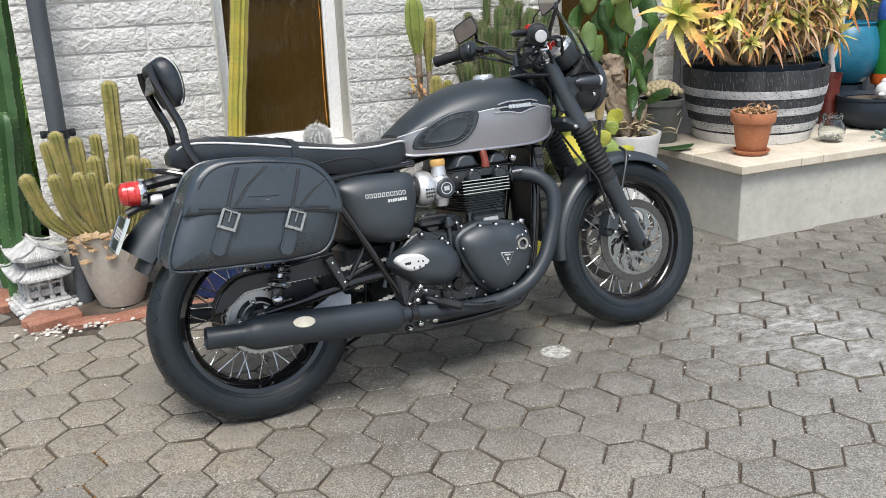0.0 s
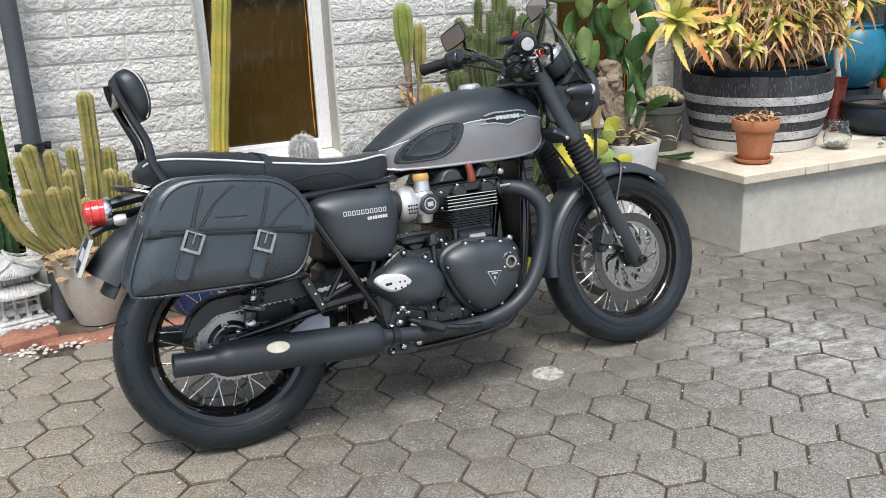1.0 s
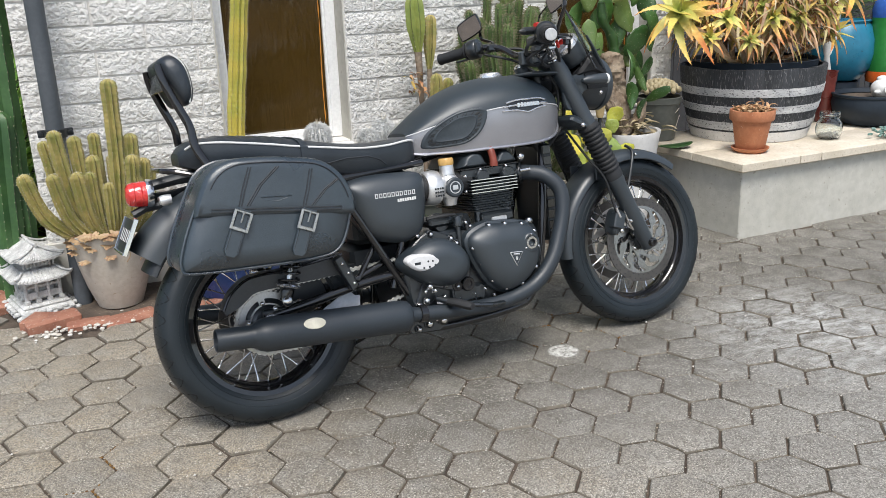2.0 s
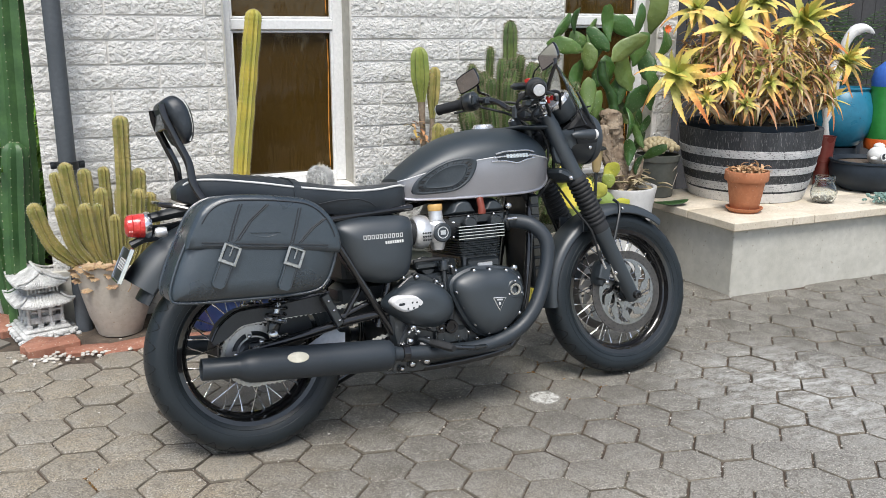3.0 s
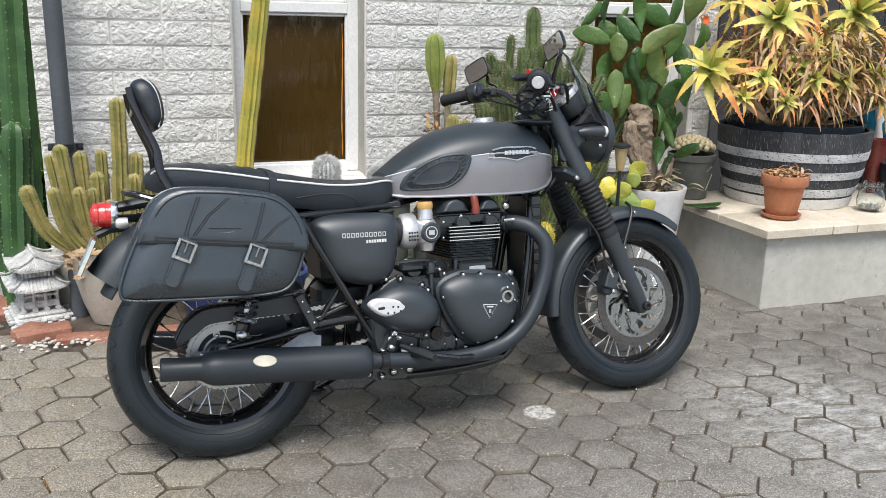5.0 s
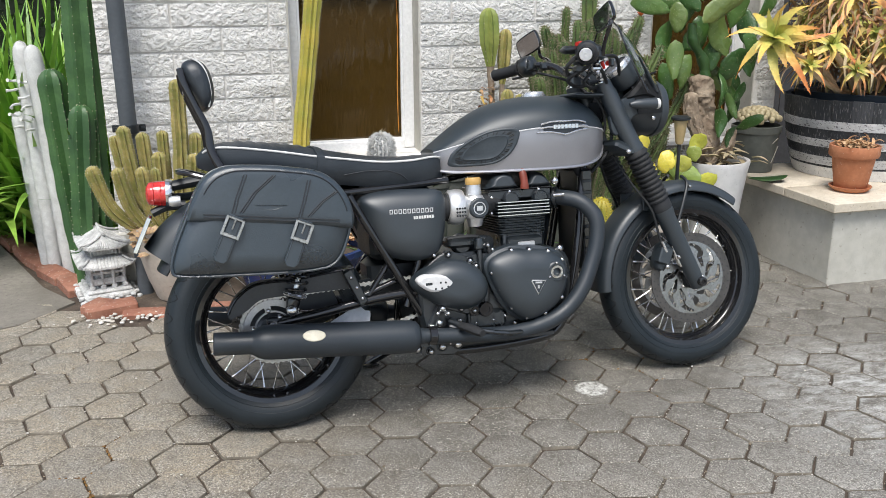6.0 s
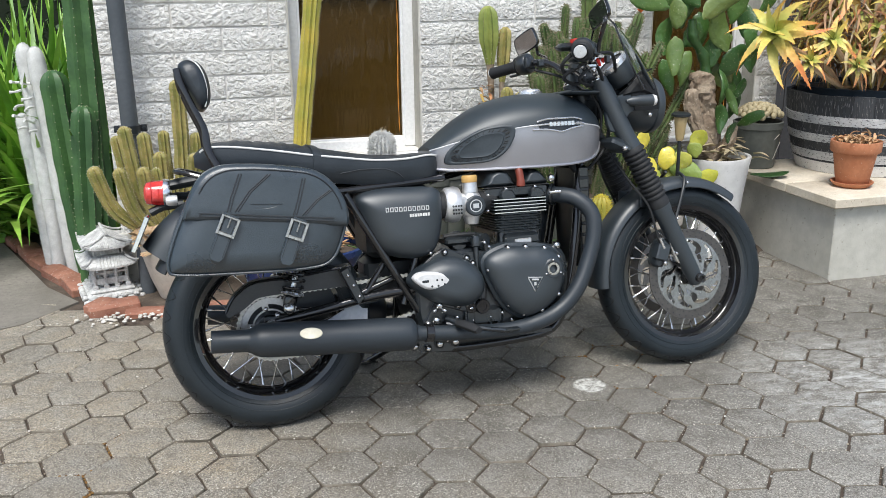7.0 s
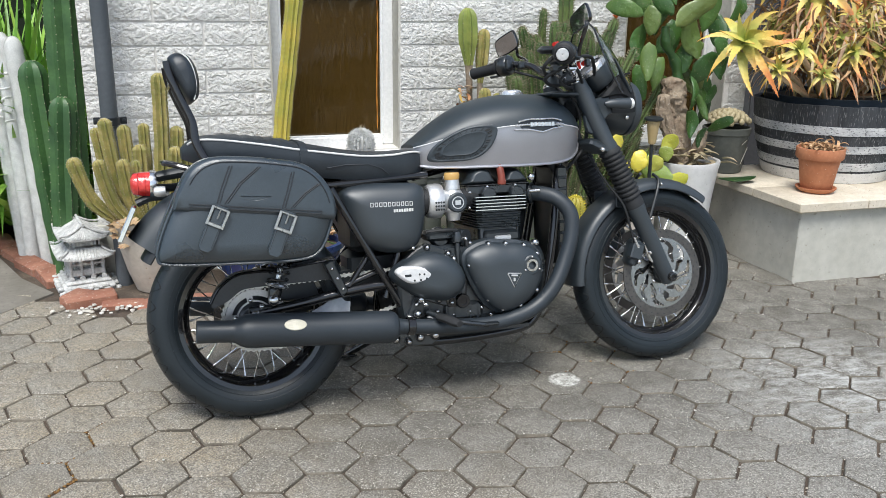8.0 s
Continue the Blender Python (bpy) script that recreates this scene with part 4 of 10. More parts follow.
# ---- tall cacti by the corner
def build_corner():
    for base, top, r, ribs, lab in (((-0.055, 3.92, 0.0), (0.0, 3.95, 1.75), 0.07, 7, "tall deep green ribbed column cactus at the wall corner"),
                                    ((-0.10, 3.84, 0.0), (-0.047, 3.86, 0.80), 0.055, 7, "short deep green ribbed column cactus"),
                                    ((-0.12, 3.97, 0.0), (-0.172, 4.0, 0.94), 0.06, 7, "green ribbed column cactus with pale areoles")):
        c = thing("green_cactus", lab, "cactus", group="cacti at the corner")
        g, s = Geo(), Geo()
        cr = ribbed(g, bent(base, top, 0.012, 6, 3), r, ribs, 0.26, 1.1, 0.9)
        for line in cr:
            acc = 0.0
            for (a, na), (b, nb) in zip(line, line[1:]):
                acc += (b - a).length
                if acc > 0.026:
                    acc = 0
                    s.ball(a, 0.0026, None, 6, 4)
        st = part("stem", g, CACTUS_GREEN, c)
        part("areoles", s, AREOLE, st, "rows of pale areoles")["kind"] = "stuff"
    for base, top, r in (((-0.285, 4.16, 0.0), (-0.303, 4.15, 1.05), 0.037), ((-0.21, 4.10, 0.0), (-0.25, 4.1, 1.035), 0.04), ((-0.325, 4.2, 0.0), (-0.36, 4.2, 0.74), 0.033)):
        c = thing("woolly_cactus", "tall column cactus covered in white wool", "cactus", group="white cacti at the corner")
        g = Geo()
        cr = ribbed(g, bent(base, top, 0.012, 6, 5), r * 0.94, 30, 0.012, 1.7, 0.86)
        st = part("stem", g, WHITE_WOOL, c)
        s = Geo()
        spines(s, cr, 0.007, 0.0048, 1.0)
        part("wool", s, WHITE_WOOL, st, "fine white hairs")["kind"] = "stuff"
        if top[2] > 1.0:
            for k in range(5):
                f = Geo()
                z = top[2] - 0.16 - 0.05 * k + rnd.uniform(-0.01, 0.01)
                x, y = top[0] - 0.03, top[1] - 0.02
                f.tube(curve([(x, y, z), (x - 0.02, y - 0.02 * (k % 3), z - 0.004 * (k % 2)), (x - 0.03 - 0.012 * (k % 2), y - 0.028, z + 0.006 - 0.01 * (k % 3))], 3), [0.006] * 3 + [0.005] * 2 + [0.007, 0.008], 7)
                part("flower_bud", f, WHITE_WOOL, c, "dry hairy flower stub")
    for i, (x, y) in enumerate(((-0.40, 4.72), (-0.3, 5.1), (-0.58, 5.2), (-0.8, 5.5), (-0.5, 4.95), (-0.15, 4.75), (-0.62, 4.78), (-0.28, 4.85))):
        c = thing("strap_leaf_plant", "clump of long bright green strap leaves", "shrub", group="strap-leaved clumps")
        g = Geo()
        for k in range(96):
            a = rnd.uniform(0, 2 * math.pi)
            el = rnd.uniform(0.35, 1.45)
            d = Vector((math.cos(a) * math.cos(el), math.sin(a) * math.cos(el), math.sin(el)))
            leaf(g, (x + rnd.uniform(-0.05, 0.05), y + rnd.uniform(-0.05, 0.05), rnd.uniform(0.0, 0.25)), d, (0, 0, 1), rnd.uniform(0.7, 1.3), rnd.uniform(0.02, 0.034), rnd.uniform(0.3, 1.2), 9, 0.002)
        part("leaves", g, STRAP_LEAF, c)
    hedge = Geo()
    for k in range(9000):
        x, y, z = rnd.uniform(-4.5, 0.4), rnd.uniform(5.9, 6.7), abs(rnd.gauss(0, 0.95))
        y += 0.25 * noise.noise(Vector((x * 1.7, z * 1.7, 1)))
        a, e = rnd.uniform(0, 6.3), rnd.uniform(-0.9, 0.9)
        d = Vector((math.cos(a) * math.cos(e), math.sin(a) * math.cos(e), math.sin(e)))
        s = d.cross(Vector((0.2, 0.3, 0.9))).normalized()
        ln = rnd.uniform(0.03, 0.065)
        p = Vector((x, y, z))
        hedge.add([p, p + d * ln * 0.5 + s * ln * 0.3, p + d * ln, p + d * ln * 0.5 - s * ln * 0.3], [(0, 1, 2, 3)])
    tagged(mesh_ob("hedge", hedge, HEDGE_LEAF, 0), "dark green leafy hedge behind the corner plants", "hedge", kind="stuff")
    core = Geo()
    core.box((-2.2, 6.75, 1.0), (4.8, 0.5, 2.6), 0.1)
    tagged(mesh_ob("backdrop_hedge", core, HEDGE_CORE), "dark inside of the hedge", "hedge", kind="structure")


# ---- garden lantern house
def build_pagoda():
    m = Matrix.Translation((-0.018, 3.735, 0.0)) @ pose(0, 0, 0, 0, 0, 14) @ Matrix.Scale(0.945, 4)
    p = thing("stone_pagoda", "grey-white cast stone garden pagoda with two tiled roofs", "garden ornament", m)
    g = Geo()
    for k, (sx, sy, z0, z1) in enumerate(((0.235, 0.285, 0.0, 0.022), (0.215, 0.262, 0.02, 0.042), (0.19, 0.235, 0.04, 0.058))):
        g.box((0, 0, (z0 + z1) / 2), (sx, sy, z1 - z0), 0.007)
    part("base", g, STONE_GREY, p, "stepped rough stone base")
    st = Geo()
    for k in range(44):
        a = 2 * math.pi * k / 44
        c, s = math.cos(a), math.sin(a)
        q = max(abs(c) / 0.118, abs(s) / 0.143)
        st.ball((c / q, s / q, 0.016 + 0.014 * (k % 2)), (0.014, 0.014, 0.01), None, 7, 5)
    part("base_stones", st, STONE_GREY, p)
    b = Geo()
    b.box((0, 0, 0.105), (0.10, 0.135, 0.09), 0.003)
    part("inner_wall", b, STONE_GREY, p)
    for i in range(4):
        for j in range(4):
            if 0 < i < 3 and 0 < j < 3:
                continue
            c = Geo()
            x, y = -0.069 + 0.046 * i, -0.09 + 0.06 * j
            rod(c, (x, y, 0.055), (x, y, 0.165), 0.0085, 0.0075, 10)
            c.box((x, y, 0.066), (0.022, 0.022, 0.018), 0.003)
            part("column", c, STONE_GREY, p)
    rl = Geo()
    for y in (-0.092, 0.092):
        rl.box((0, y, 0.092), (0.14, 0.006, 0.03), 0.002)
        rl.box((0, y, 0.13), (0.14, 0.006, 0.012), 0.002)
    for x in (-0.071, 0.071):
        rl.box((x, 0, 0.092), (0.006, 0.18, 0.03), 0.002)
    part("railing", rl, STONE_GREY, p)

    def roof(z, hx, hy, tx, ty, rise, ridge):
        f = Geo()
        rings = []
        for k in range(7):
            t = k / 6
            ring = []
            for q in range(40):
                a = 2 * math.pi * (q + 0.5) / 40
                c, s = math.cos(a), math.sin(a)
                w = max(abs(c), abs(s))
                cx, cy = c / w, s / w
                corner = (min(abs(cx), abs(cy))) ** 4
                x = (hx + (tx - hx) * t) * cx
                y = (hy + (ty - hy) * t) * cy
                ring.append(Vector((x, y, z + rise * t ** 1.35 + 0.02 * corner * (1 - t) ** 2)))
            rings.append(ring)
        f.loft([[v - Vector((0, 0, 0.007)) for v in rings[0]]] + rings, (True, True))
        rf = part("roof", f, STONE_GREY, p, "curved tiled stone roof")
        for axis in (0, 1):
            n = 17 if axis else 21
            for k in range(n):
                u = -1 + 2 * (k + 0.5) / n
                for s in (-1, 1):
                    q = Geo()
                    pts = []
                    for j in range(5):
                        t = j / 4 * (1 - abs(u)) * 0.98 if abs(u) > 0.45 else j / 4
                        corner = abs(u) ** 4
                        zz = z + rise * t ** 1.35 + 0.02 * corner * (1 - t) ** 2 + 0.001
                        if axis:
                            pts.append((u * (hx + (tx - hx) * t) if abs(u) > 0.45 else u * hx * (1 - t * 0.0) if abs(u) * hx < tx else u * (hx + (tx - hx) * t), s * (hy + (ty - hy) * t), zz))
                        else:
                            pts.append((s * (hx + (tx - hx) * t), u * (hy + (ty - hy) * t), zz))
                    q.tube(pts, 0.0037, 6)
                    part("roof_tile", q, STONE_GREY, rf)
        for sx in (-1, 1):
            for sy in (-1, 1):
                q = Geo()
                q.tube([(sx * (hx + (tx - hx) * t), sy * (hy + (ty - hy) * t), z + rise * t ** 1.35 + 0.02 * (1 - t) ** 2 + 0.003) for t in (0, 0.25, 0.5, 0.75, 1)], [0.004, 0.0045, 0.005, 0.005, 0.005], 7)
                part("hip_ridge", q, STONE_GREY, rf)
        if ridge:
            q = Geo()
            q.tube(curve([(0, -ty * 1.15, z + rise + 0.01), (0, -ty * 0.6, z + rise + 0.006), (0, 0, z + rise + 0.004), (0, ty * 0.6, z + rise + 0.006), (0, ty * 1.15, z + rise + 0.01)], 4), 0.0065, 8)
            part("ridge", q, STONE_GREY, rf)
    roof(0.165, 0.118, 0.142, 0.07, 0.095, 0.036, False)
    w = Geo()
    w.box((0, 0, 0.228), (0.095, 0.135, 0.045), 0.003)
    part("upper_wall", w, STONE_GREY, p)
    for i in range(9):
        q = Geo()
        q.box((-0.06 + 0.015 * i, -0.088, 0.222), (0.006, 0.006, 0.022), 0)
        part("baluster", q, STONE_GREY, p)
    q = Geo()
    q.box((0, -0.088, 0.235), (0.14, 0.01, 0.006), 0.002)
    q.box((-0.068, 0, 0.235), (0.008, 0.18, 0.006), 0.002)
    q.box((0.068, 0, 0.235), (0.008, 0.18, 0.006), 0.002)
    part("top_rail", q, STONE_GREY, p)
    roof(0.25, 0.104, 0.128, 0.008, 0.09, 0.05, True)


# ---- cacti along the wall
def simple_pot(name, x, y, r, h, mats, label, lip=True):
    m = Matrix.Translation((x, y, 0.008))
    t = thing(name, label, "plant pot")
    prof = [(r * 0.68, 0.0), (r * 0.72, 0.004), (r * 0.9, h * 0.78), (r * 0.91, h * 0.8)] + ([(r, h * 0.81), (r * 1.02, h * 0.98), (r * 0.99, h)] if lip else [(r, h)]) + [(r * 0.92, h - 0.002), (r * 0.9, h - 0.03)]
    part("pot_body", lathe_pot(prof, m), mats, t)
    soil_disc("soil", r * 0.905, m @ Matrix.Translation((0, 0, h - 0.03)), t)
    return t


def build_wall_cacti():
    m = Matrix.Translation((0.80, 3.555, 0.008)) @ Matrix.Diagonal((1.0, 0.74, 1.0, 1.0))
    bowl = thing("glazed_bowl", "wide oval deep blue glazed planter by the wall", "plant pot")
    part("bowl_body", lathe_pot([(0.22, 0.0), (0.228, 0.004), (0.262, 0.12), (0.268, 0.15), (0.282, 0.156), (0.284, 0.182), (0.27, 0.186), (0.258, 0.18), (0.255, 0.15)], m), POT_BLUE, bowl)
    soil_disc("soil", 0.257, m @ Matrix.Translation((0, 0, 0.155)), bowl)
    dry = thing("dry_succulent", "dry rusty-brown succulent rosettes spilling over the blue planter", "succulent")
    g = Geo()
    for k in range(34):
        a = rnd.uniform(0, 2 * math.pi)
        q = rnd.uniform(0.3, 0.95)
        c = Vector((0.80 + 0.262 * q * math.cos(a), 3.555 + 0.195 * q * math.sin(a), 0.172 + rnd.uniform(0.0, 0.045)))
        for j in range(11):
            b = 2.4 * j
            leaf(g, c, (math.cos(b), math.sin(b), 0.3 + 0.06 * j), (0, 0, 1), rnd.uniform(0.03, 0.05), 0.008, 0.5, 4, 0.004)
    part("foliage", g, DRY_TAN, dry)["kind"] = "stuff"
    c = thing("pole_cactus", "tall single yellow-green ribbed cactus pole", "cactus")
    g, s = Geo(), Geo()
    cr = ribbed(g, curve([(0.80, 3.58, 0.15), (0.838, 3.66, 0.62), (0.885, 3.69, 0.95), (0.938, 3.70, 1.335)], 6), 0.037, 11, 0.2, 1.1, 0.92, 2, 0.0055, 0.022)
    spines(s, cr, 0.013, 0.006)
    st = part("stem", g, CACTUS_YELLOW, c)
    part("spine_cover", s, SPINE, st, "short pale spines")["kind"] = "stuff"
    for x, y, z, r, pr in ((1.175, 3.60, 0.595, 0.055, 0.085), (1.41, 3.6, 0.555, 0.048, 0.08), (1.486, 3.62, 0.585, 0.05, 0.085)):
        h = z - 0.05
        simple_pot("clay_pot", x, y, pr * 0.9, h, POT_OLIVE if x > 1.3 else POT_STONE, "tall weathered pot holding a small white cactus")
        b = thing("ball_cactus", "small round cactus covered in white hair", "cactus", group="white ball cacti")
        g, s = Geo(), Geo()
        cr = ribbed(g, [(x, y, h - 0.03), (x, y, z + r * 0.2), (x, y, z + r * 1.15)], r * 0.9, 17, 0.07, 1.1, 0.75)
        spines(s, cr, 0.0045, 0.02)
        st = part("stem", g, WHITE_WOOL, b)
        part("hair", s, WHITE_WOOL, st, "white hair")["kind"] = "stuff"
        k = Geo()
        for i in range(9):
            rod(k, (x, y, z + r * 1.1), (x + rnd.uniform(-0.02, 0.02), y + rnd.uniform(-0.02, 0.02), z + r * 1.1 + rnd.uniform(0.012, 0.03)), 0.0009, 0.0003, 4)
        part("crown_spines", k, SPINE, st)["kind"] = "stuff"
    simple_pot("clay_pot", 1.68, 3.60, 0.12, 0.30, POT_OLIVE, "dull grey-green pot by the wall")
    c = thing("column_cactus", "fresh green column cactus with a thin woody foot", "cactus")
    for foot, a, top, r, ribs in (((1.68, 3.6, 0.27), (1.665, 3.6, 0.93), (1.654, 3.6, 1.175), 0.047, 8), ((1.70, 3.61, 0.27), (1.725, 3.615, 0.85), (1.742, 3.62, 1.085), 0.032, 7), ((1.69, 3.58, 0.27), (1.725, 3.56, 0.60), (1.728, 3.55, 0.835), 0.032, 8), ((1.69, 3.58, 0.27), (1.78, 3.57, 0.60), (1.79, 3.56, 0.81), 0.028, 8)):
        w = Geo()
        w.tube(bent(foot, a, 0.01, 5, 2), [0.010, 0.011, 0.011, 0.012, 0.013, r * 0.36], 10)
        part("woody_foot", w, BARK, c, "woody brown foot")
        g, s = Geo(), Geo()
        cr = ribbed(g, [a, Vector(a).lerp(Vector(top), 0.5), top], r * 0.94, ribs, 0.34, 1.1, 0.42, 2, 0.01, 0.02)
        spines(s, cr, 0.02, 0.006)
        st = part("stem", g, CACTUS_MID if r > 0.04 else CACTUS_OLIVE, c)
        part("spine_cover", s, SPINE, st)["kind"] = "stuff"
    dr = Geo()
    for k in range(22):
        p = Vector((1.655 + rnd.uniform(-0.05, 0.03), 3.57 + rnd.uniform(-0.03, 0.03), 0.80 + rnd.uniform(-0.05, 0.04)))
        leaf(dr, p, (rnd.uniform(-1, 1), rnd.uniform(-1, 0.3), rnd.uniform(-0.6, 0.6)), (0, 0, 1), rnd.uniform(0.03, 0.06), 0.008, 1.2, 5, 0.002, 0, rnd.uniform(-1, 1))
    part("dry_flower", dr, DRY_LEAF, c, "withered brown flowers")["kind"] = "stuff"
    simple_pot("clay_pot", 2.06, 3.56, 0.17, 0.34, POT_OLIVE, "wide grey-green pot crowded with cactus")
    e = thing("spiny_cactus", "bushy clump of spiny grey-green cactus columns", "cactus")
    tips = [(2.118, 3.60, 1.293), (1.992, 3.55, 1.174), (1.870, 3.50, 1.100), (1.889, 3.45, 1.052), (2.026, 3.50, 1.124), (2.141, 3.55, 1.095), (2.229, 3.60, 1.079), (1.815, 3.50, 0.951), (1.931, 3.42, 1.041),
            (2.017, 3.42, 1.001), (2.177, 3.50, 0.993), (2.396, 3.65, 1.130), (2.337, 3.60, 1.078), (2.123, 3.45, 0.907), (1.962, 3.42, 0.914)]
    for k in range(30):
        tips.append((2.08 + rnd.uniform(-0.26, 0.3), 3.48 + rnd.uniform(-0.1, 0.12), rnd.uniform(0.6, 1.06)))
    for k in range(46):
        a, q = rnd.uniform(0.15, math.pi - 0.15), rnd.uniform(0.55, 1.0)
        tips.append((2.06 + 0.27 * q * math.cos(a), 3.46 + rnd.uniform(-0.08, 0.12), 0.84 + 0.32 * q * math.sin(a)))
    for k in range(16):
        tips.append((2.3 + rnd.uniform(-0.12, 0.16), 3.46 + rnd.uniform(-0.08, 0.1), rnd.uniform(0.5, 0.9)))
    for k in range(16):
        tips.append((2.34 + 0.3 * ((k * 0.618) % 1), 3.6 + rnd.uniform(-0.05, 0.05), 0.48 + 0.4 * ((k * 0.37) % 1)))
    for i, (x, y, z) in enumerate(tips):
        g, s = Geo(), Geo()
        big = i == 0
        b = (2.06 + (x - 2.06) * 0.6, 3.56 + (y - 3.56) * 0.6, 0.31 if z < 0.75 else z - (0.62 if big else 0.38))
        cr = ribbed(g, bent(b, (x, y, z), 0.015, 4, i), 0.034 if big else rnd.uniform(0.018, 0.026), 8, 0.32, 1.6, 0.8, 2, 0.012, 0.05)
        spines(s, cr, 0.012, 0.013)
        st = part("stem", g, CACTUS_SPIKY, e)
        part("spine_cover", s, SPINE_TAN, st)["kind"] = "stuff"
    f = Geo()
    for k in range(10):
        a = 2 * math.pi * k / 10
        leaf(f, (2.396, 3.65, 1.13), (math.cos(a), math.sin(a), 0.9), (0, 0, 1), 0.025, 0.007, -0.2, 4, 0.002)
    part("flower", f, FLOWER, e, "orange-red flower")


# ---- prickly pears
def pad(geo, dots, c, w, h, tilt, yaw, thick=0.02):
    m = Matrix.Translation(c) @ pose(0, 0, 0, 0, tilt, yaw) @ pose(0, 0, 0, rnd.uniform(-14, 14), 0, 0)
    n = 28
    rings = []
    out = []
    wave = rnd.uniform(0, 6.28)
    bow = rnd.uniform(-0.8, 0.8)
    for k in range(n):
        a = 2 * math.pi * k / n
        z = math.sin(a)
        wob = 1 + 0.05 * math.sin(3 * a + wave) + 0.03 * math.sin(5 * a + 3 * wave) + 0.026 * math.sin(9 * a + 2 * wave)
        taper = 1.06 + 0.14 * z - 0.34 * max(0.0, -z - 0.25) ** 1.2
        out.append((math.cos(a) * taper * wob * w / 2, (z + 0.06 * z * abs(z)) * wob * h / 2))
    for f, y in ((0.05, 1.0), (0.45, 0.92), (0.78, 0.66), (0.95, 0.3), (1.0, 0.0), (0.95, -0.3), (0.78, -0.66), (0.45, -0.92), (0.05, -1.0)):
        rings.append([m @ Vector((x * f, y * thick * 0.5 + bow * (z * f) ** 2 / h - 0.6 * bow * (x * f) ** 2 / h, z * f)) for x, z in out])
    geo.loft(rings)
    for k in range(30):
        a, q = k * 2.39996 + rnd.uniform(-0.3, 0.3), math.sqrt((k + 0.6) / 30) * 0.96
        p = m @ Vector((math.cos(a) * q * w / 2, -thick * 0.5 * math.sqrt(max(0.02, 1 - q * q)) + bow * (math.sin(a) * q * h / 2) ** 2 / h - 0.6 * bow * (math.cos(a) * q * w / 2) ** 2 / h, math.sin(a) * q * h / 2))
        dots.ball(p, 0.0014 * rnd.uniform(0.6, 1.3), None, 5, 3)


def gnarled(geo, line, radii, seed):
    """A corky, lumpy stem along line."""
    pts = curve([(*p, r) for p, r in zip(line, radii)], 16)
    rings = []
    for i, (x, y, z, r) in enumerate(pts):
        f = i / (len(pts) - 1)
        end = math.sqrt(max(0.02, 1 - max(0.0, (f - 0.9) / 0.1) ** 2))
        ring = []
        for k in range(40):
            a = 2 * math.pi * k / 40
            q = r * end * (1 + 0.34 * noise.noise(Vector((math.cos(a) * 1.6, math.sin(a) * 1.6, z * 16 + seed * 9))) + 0.22 * noise.noise(Vector((math.cos(a) * 4, math.sin(a) * 4, z * 45 + seed * 5))) + 0.1 * noise.noise(Vector((math.cos(a) * 9, math.sin(a) * 9, z * 120))))
            ring.append(Vector((x + q * math.cos(a), y + 0.8 * q * math.sin(a), z + 0.006 * noise.noise(Vector((a, z * 30, seed))))))
        rings.append(ring)
    geo.loft(rings)


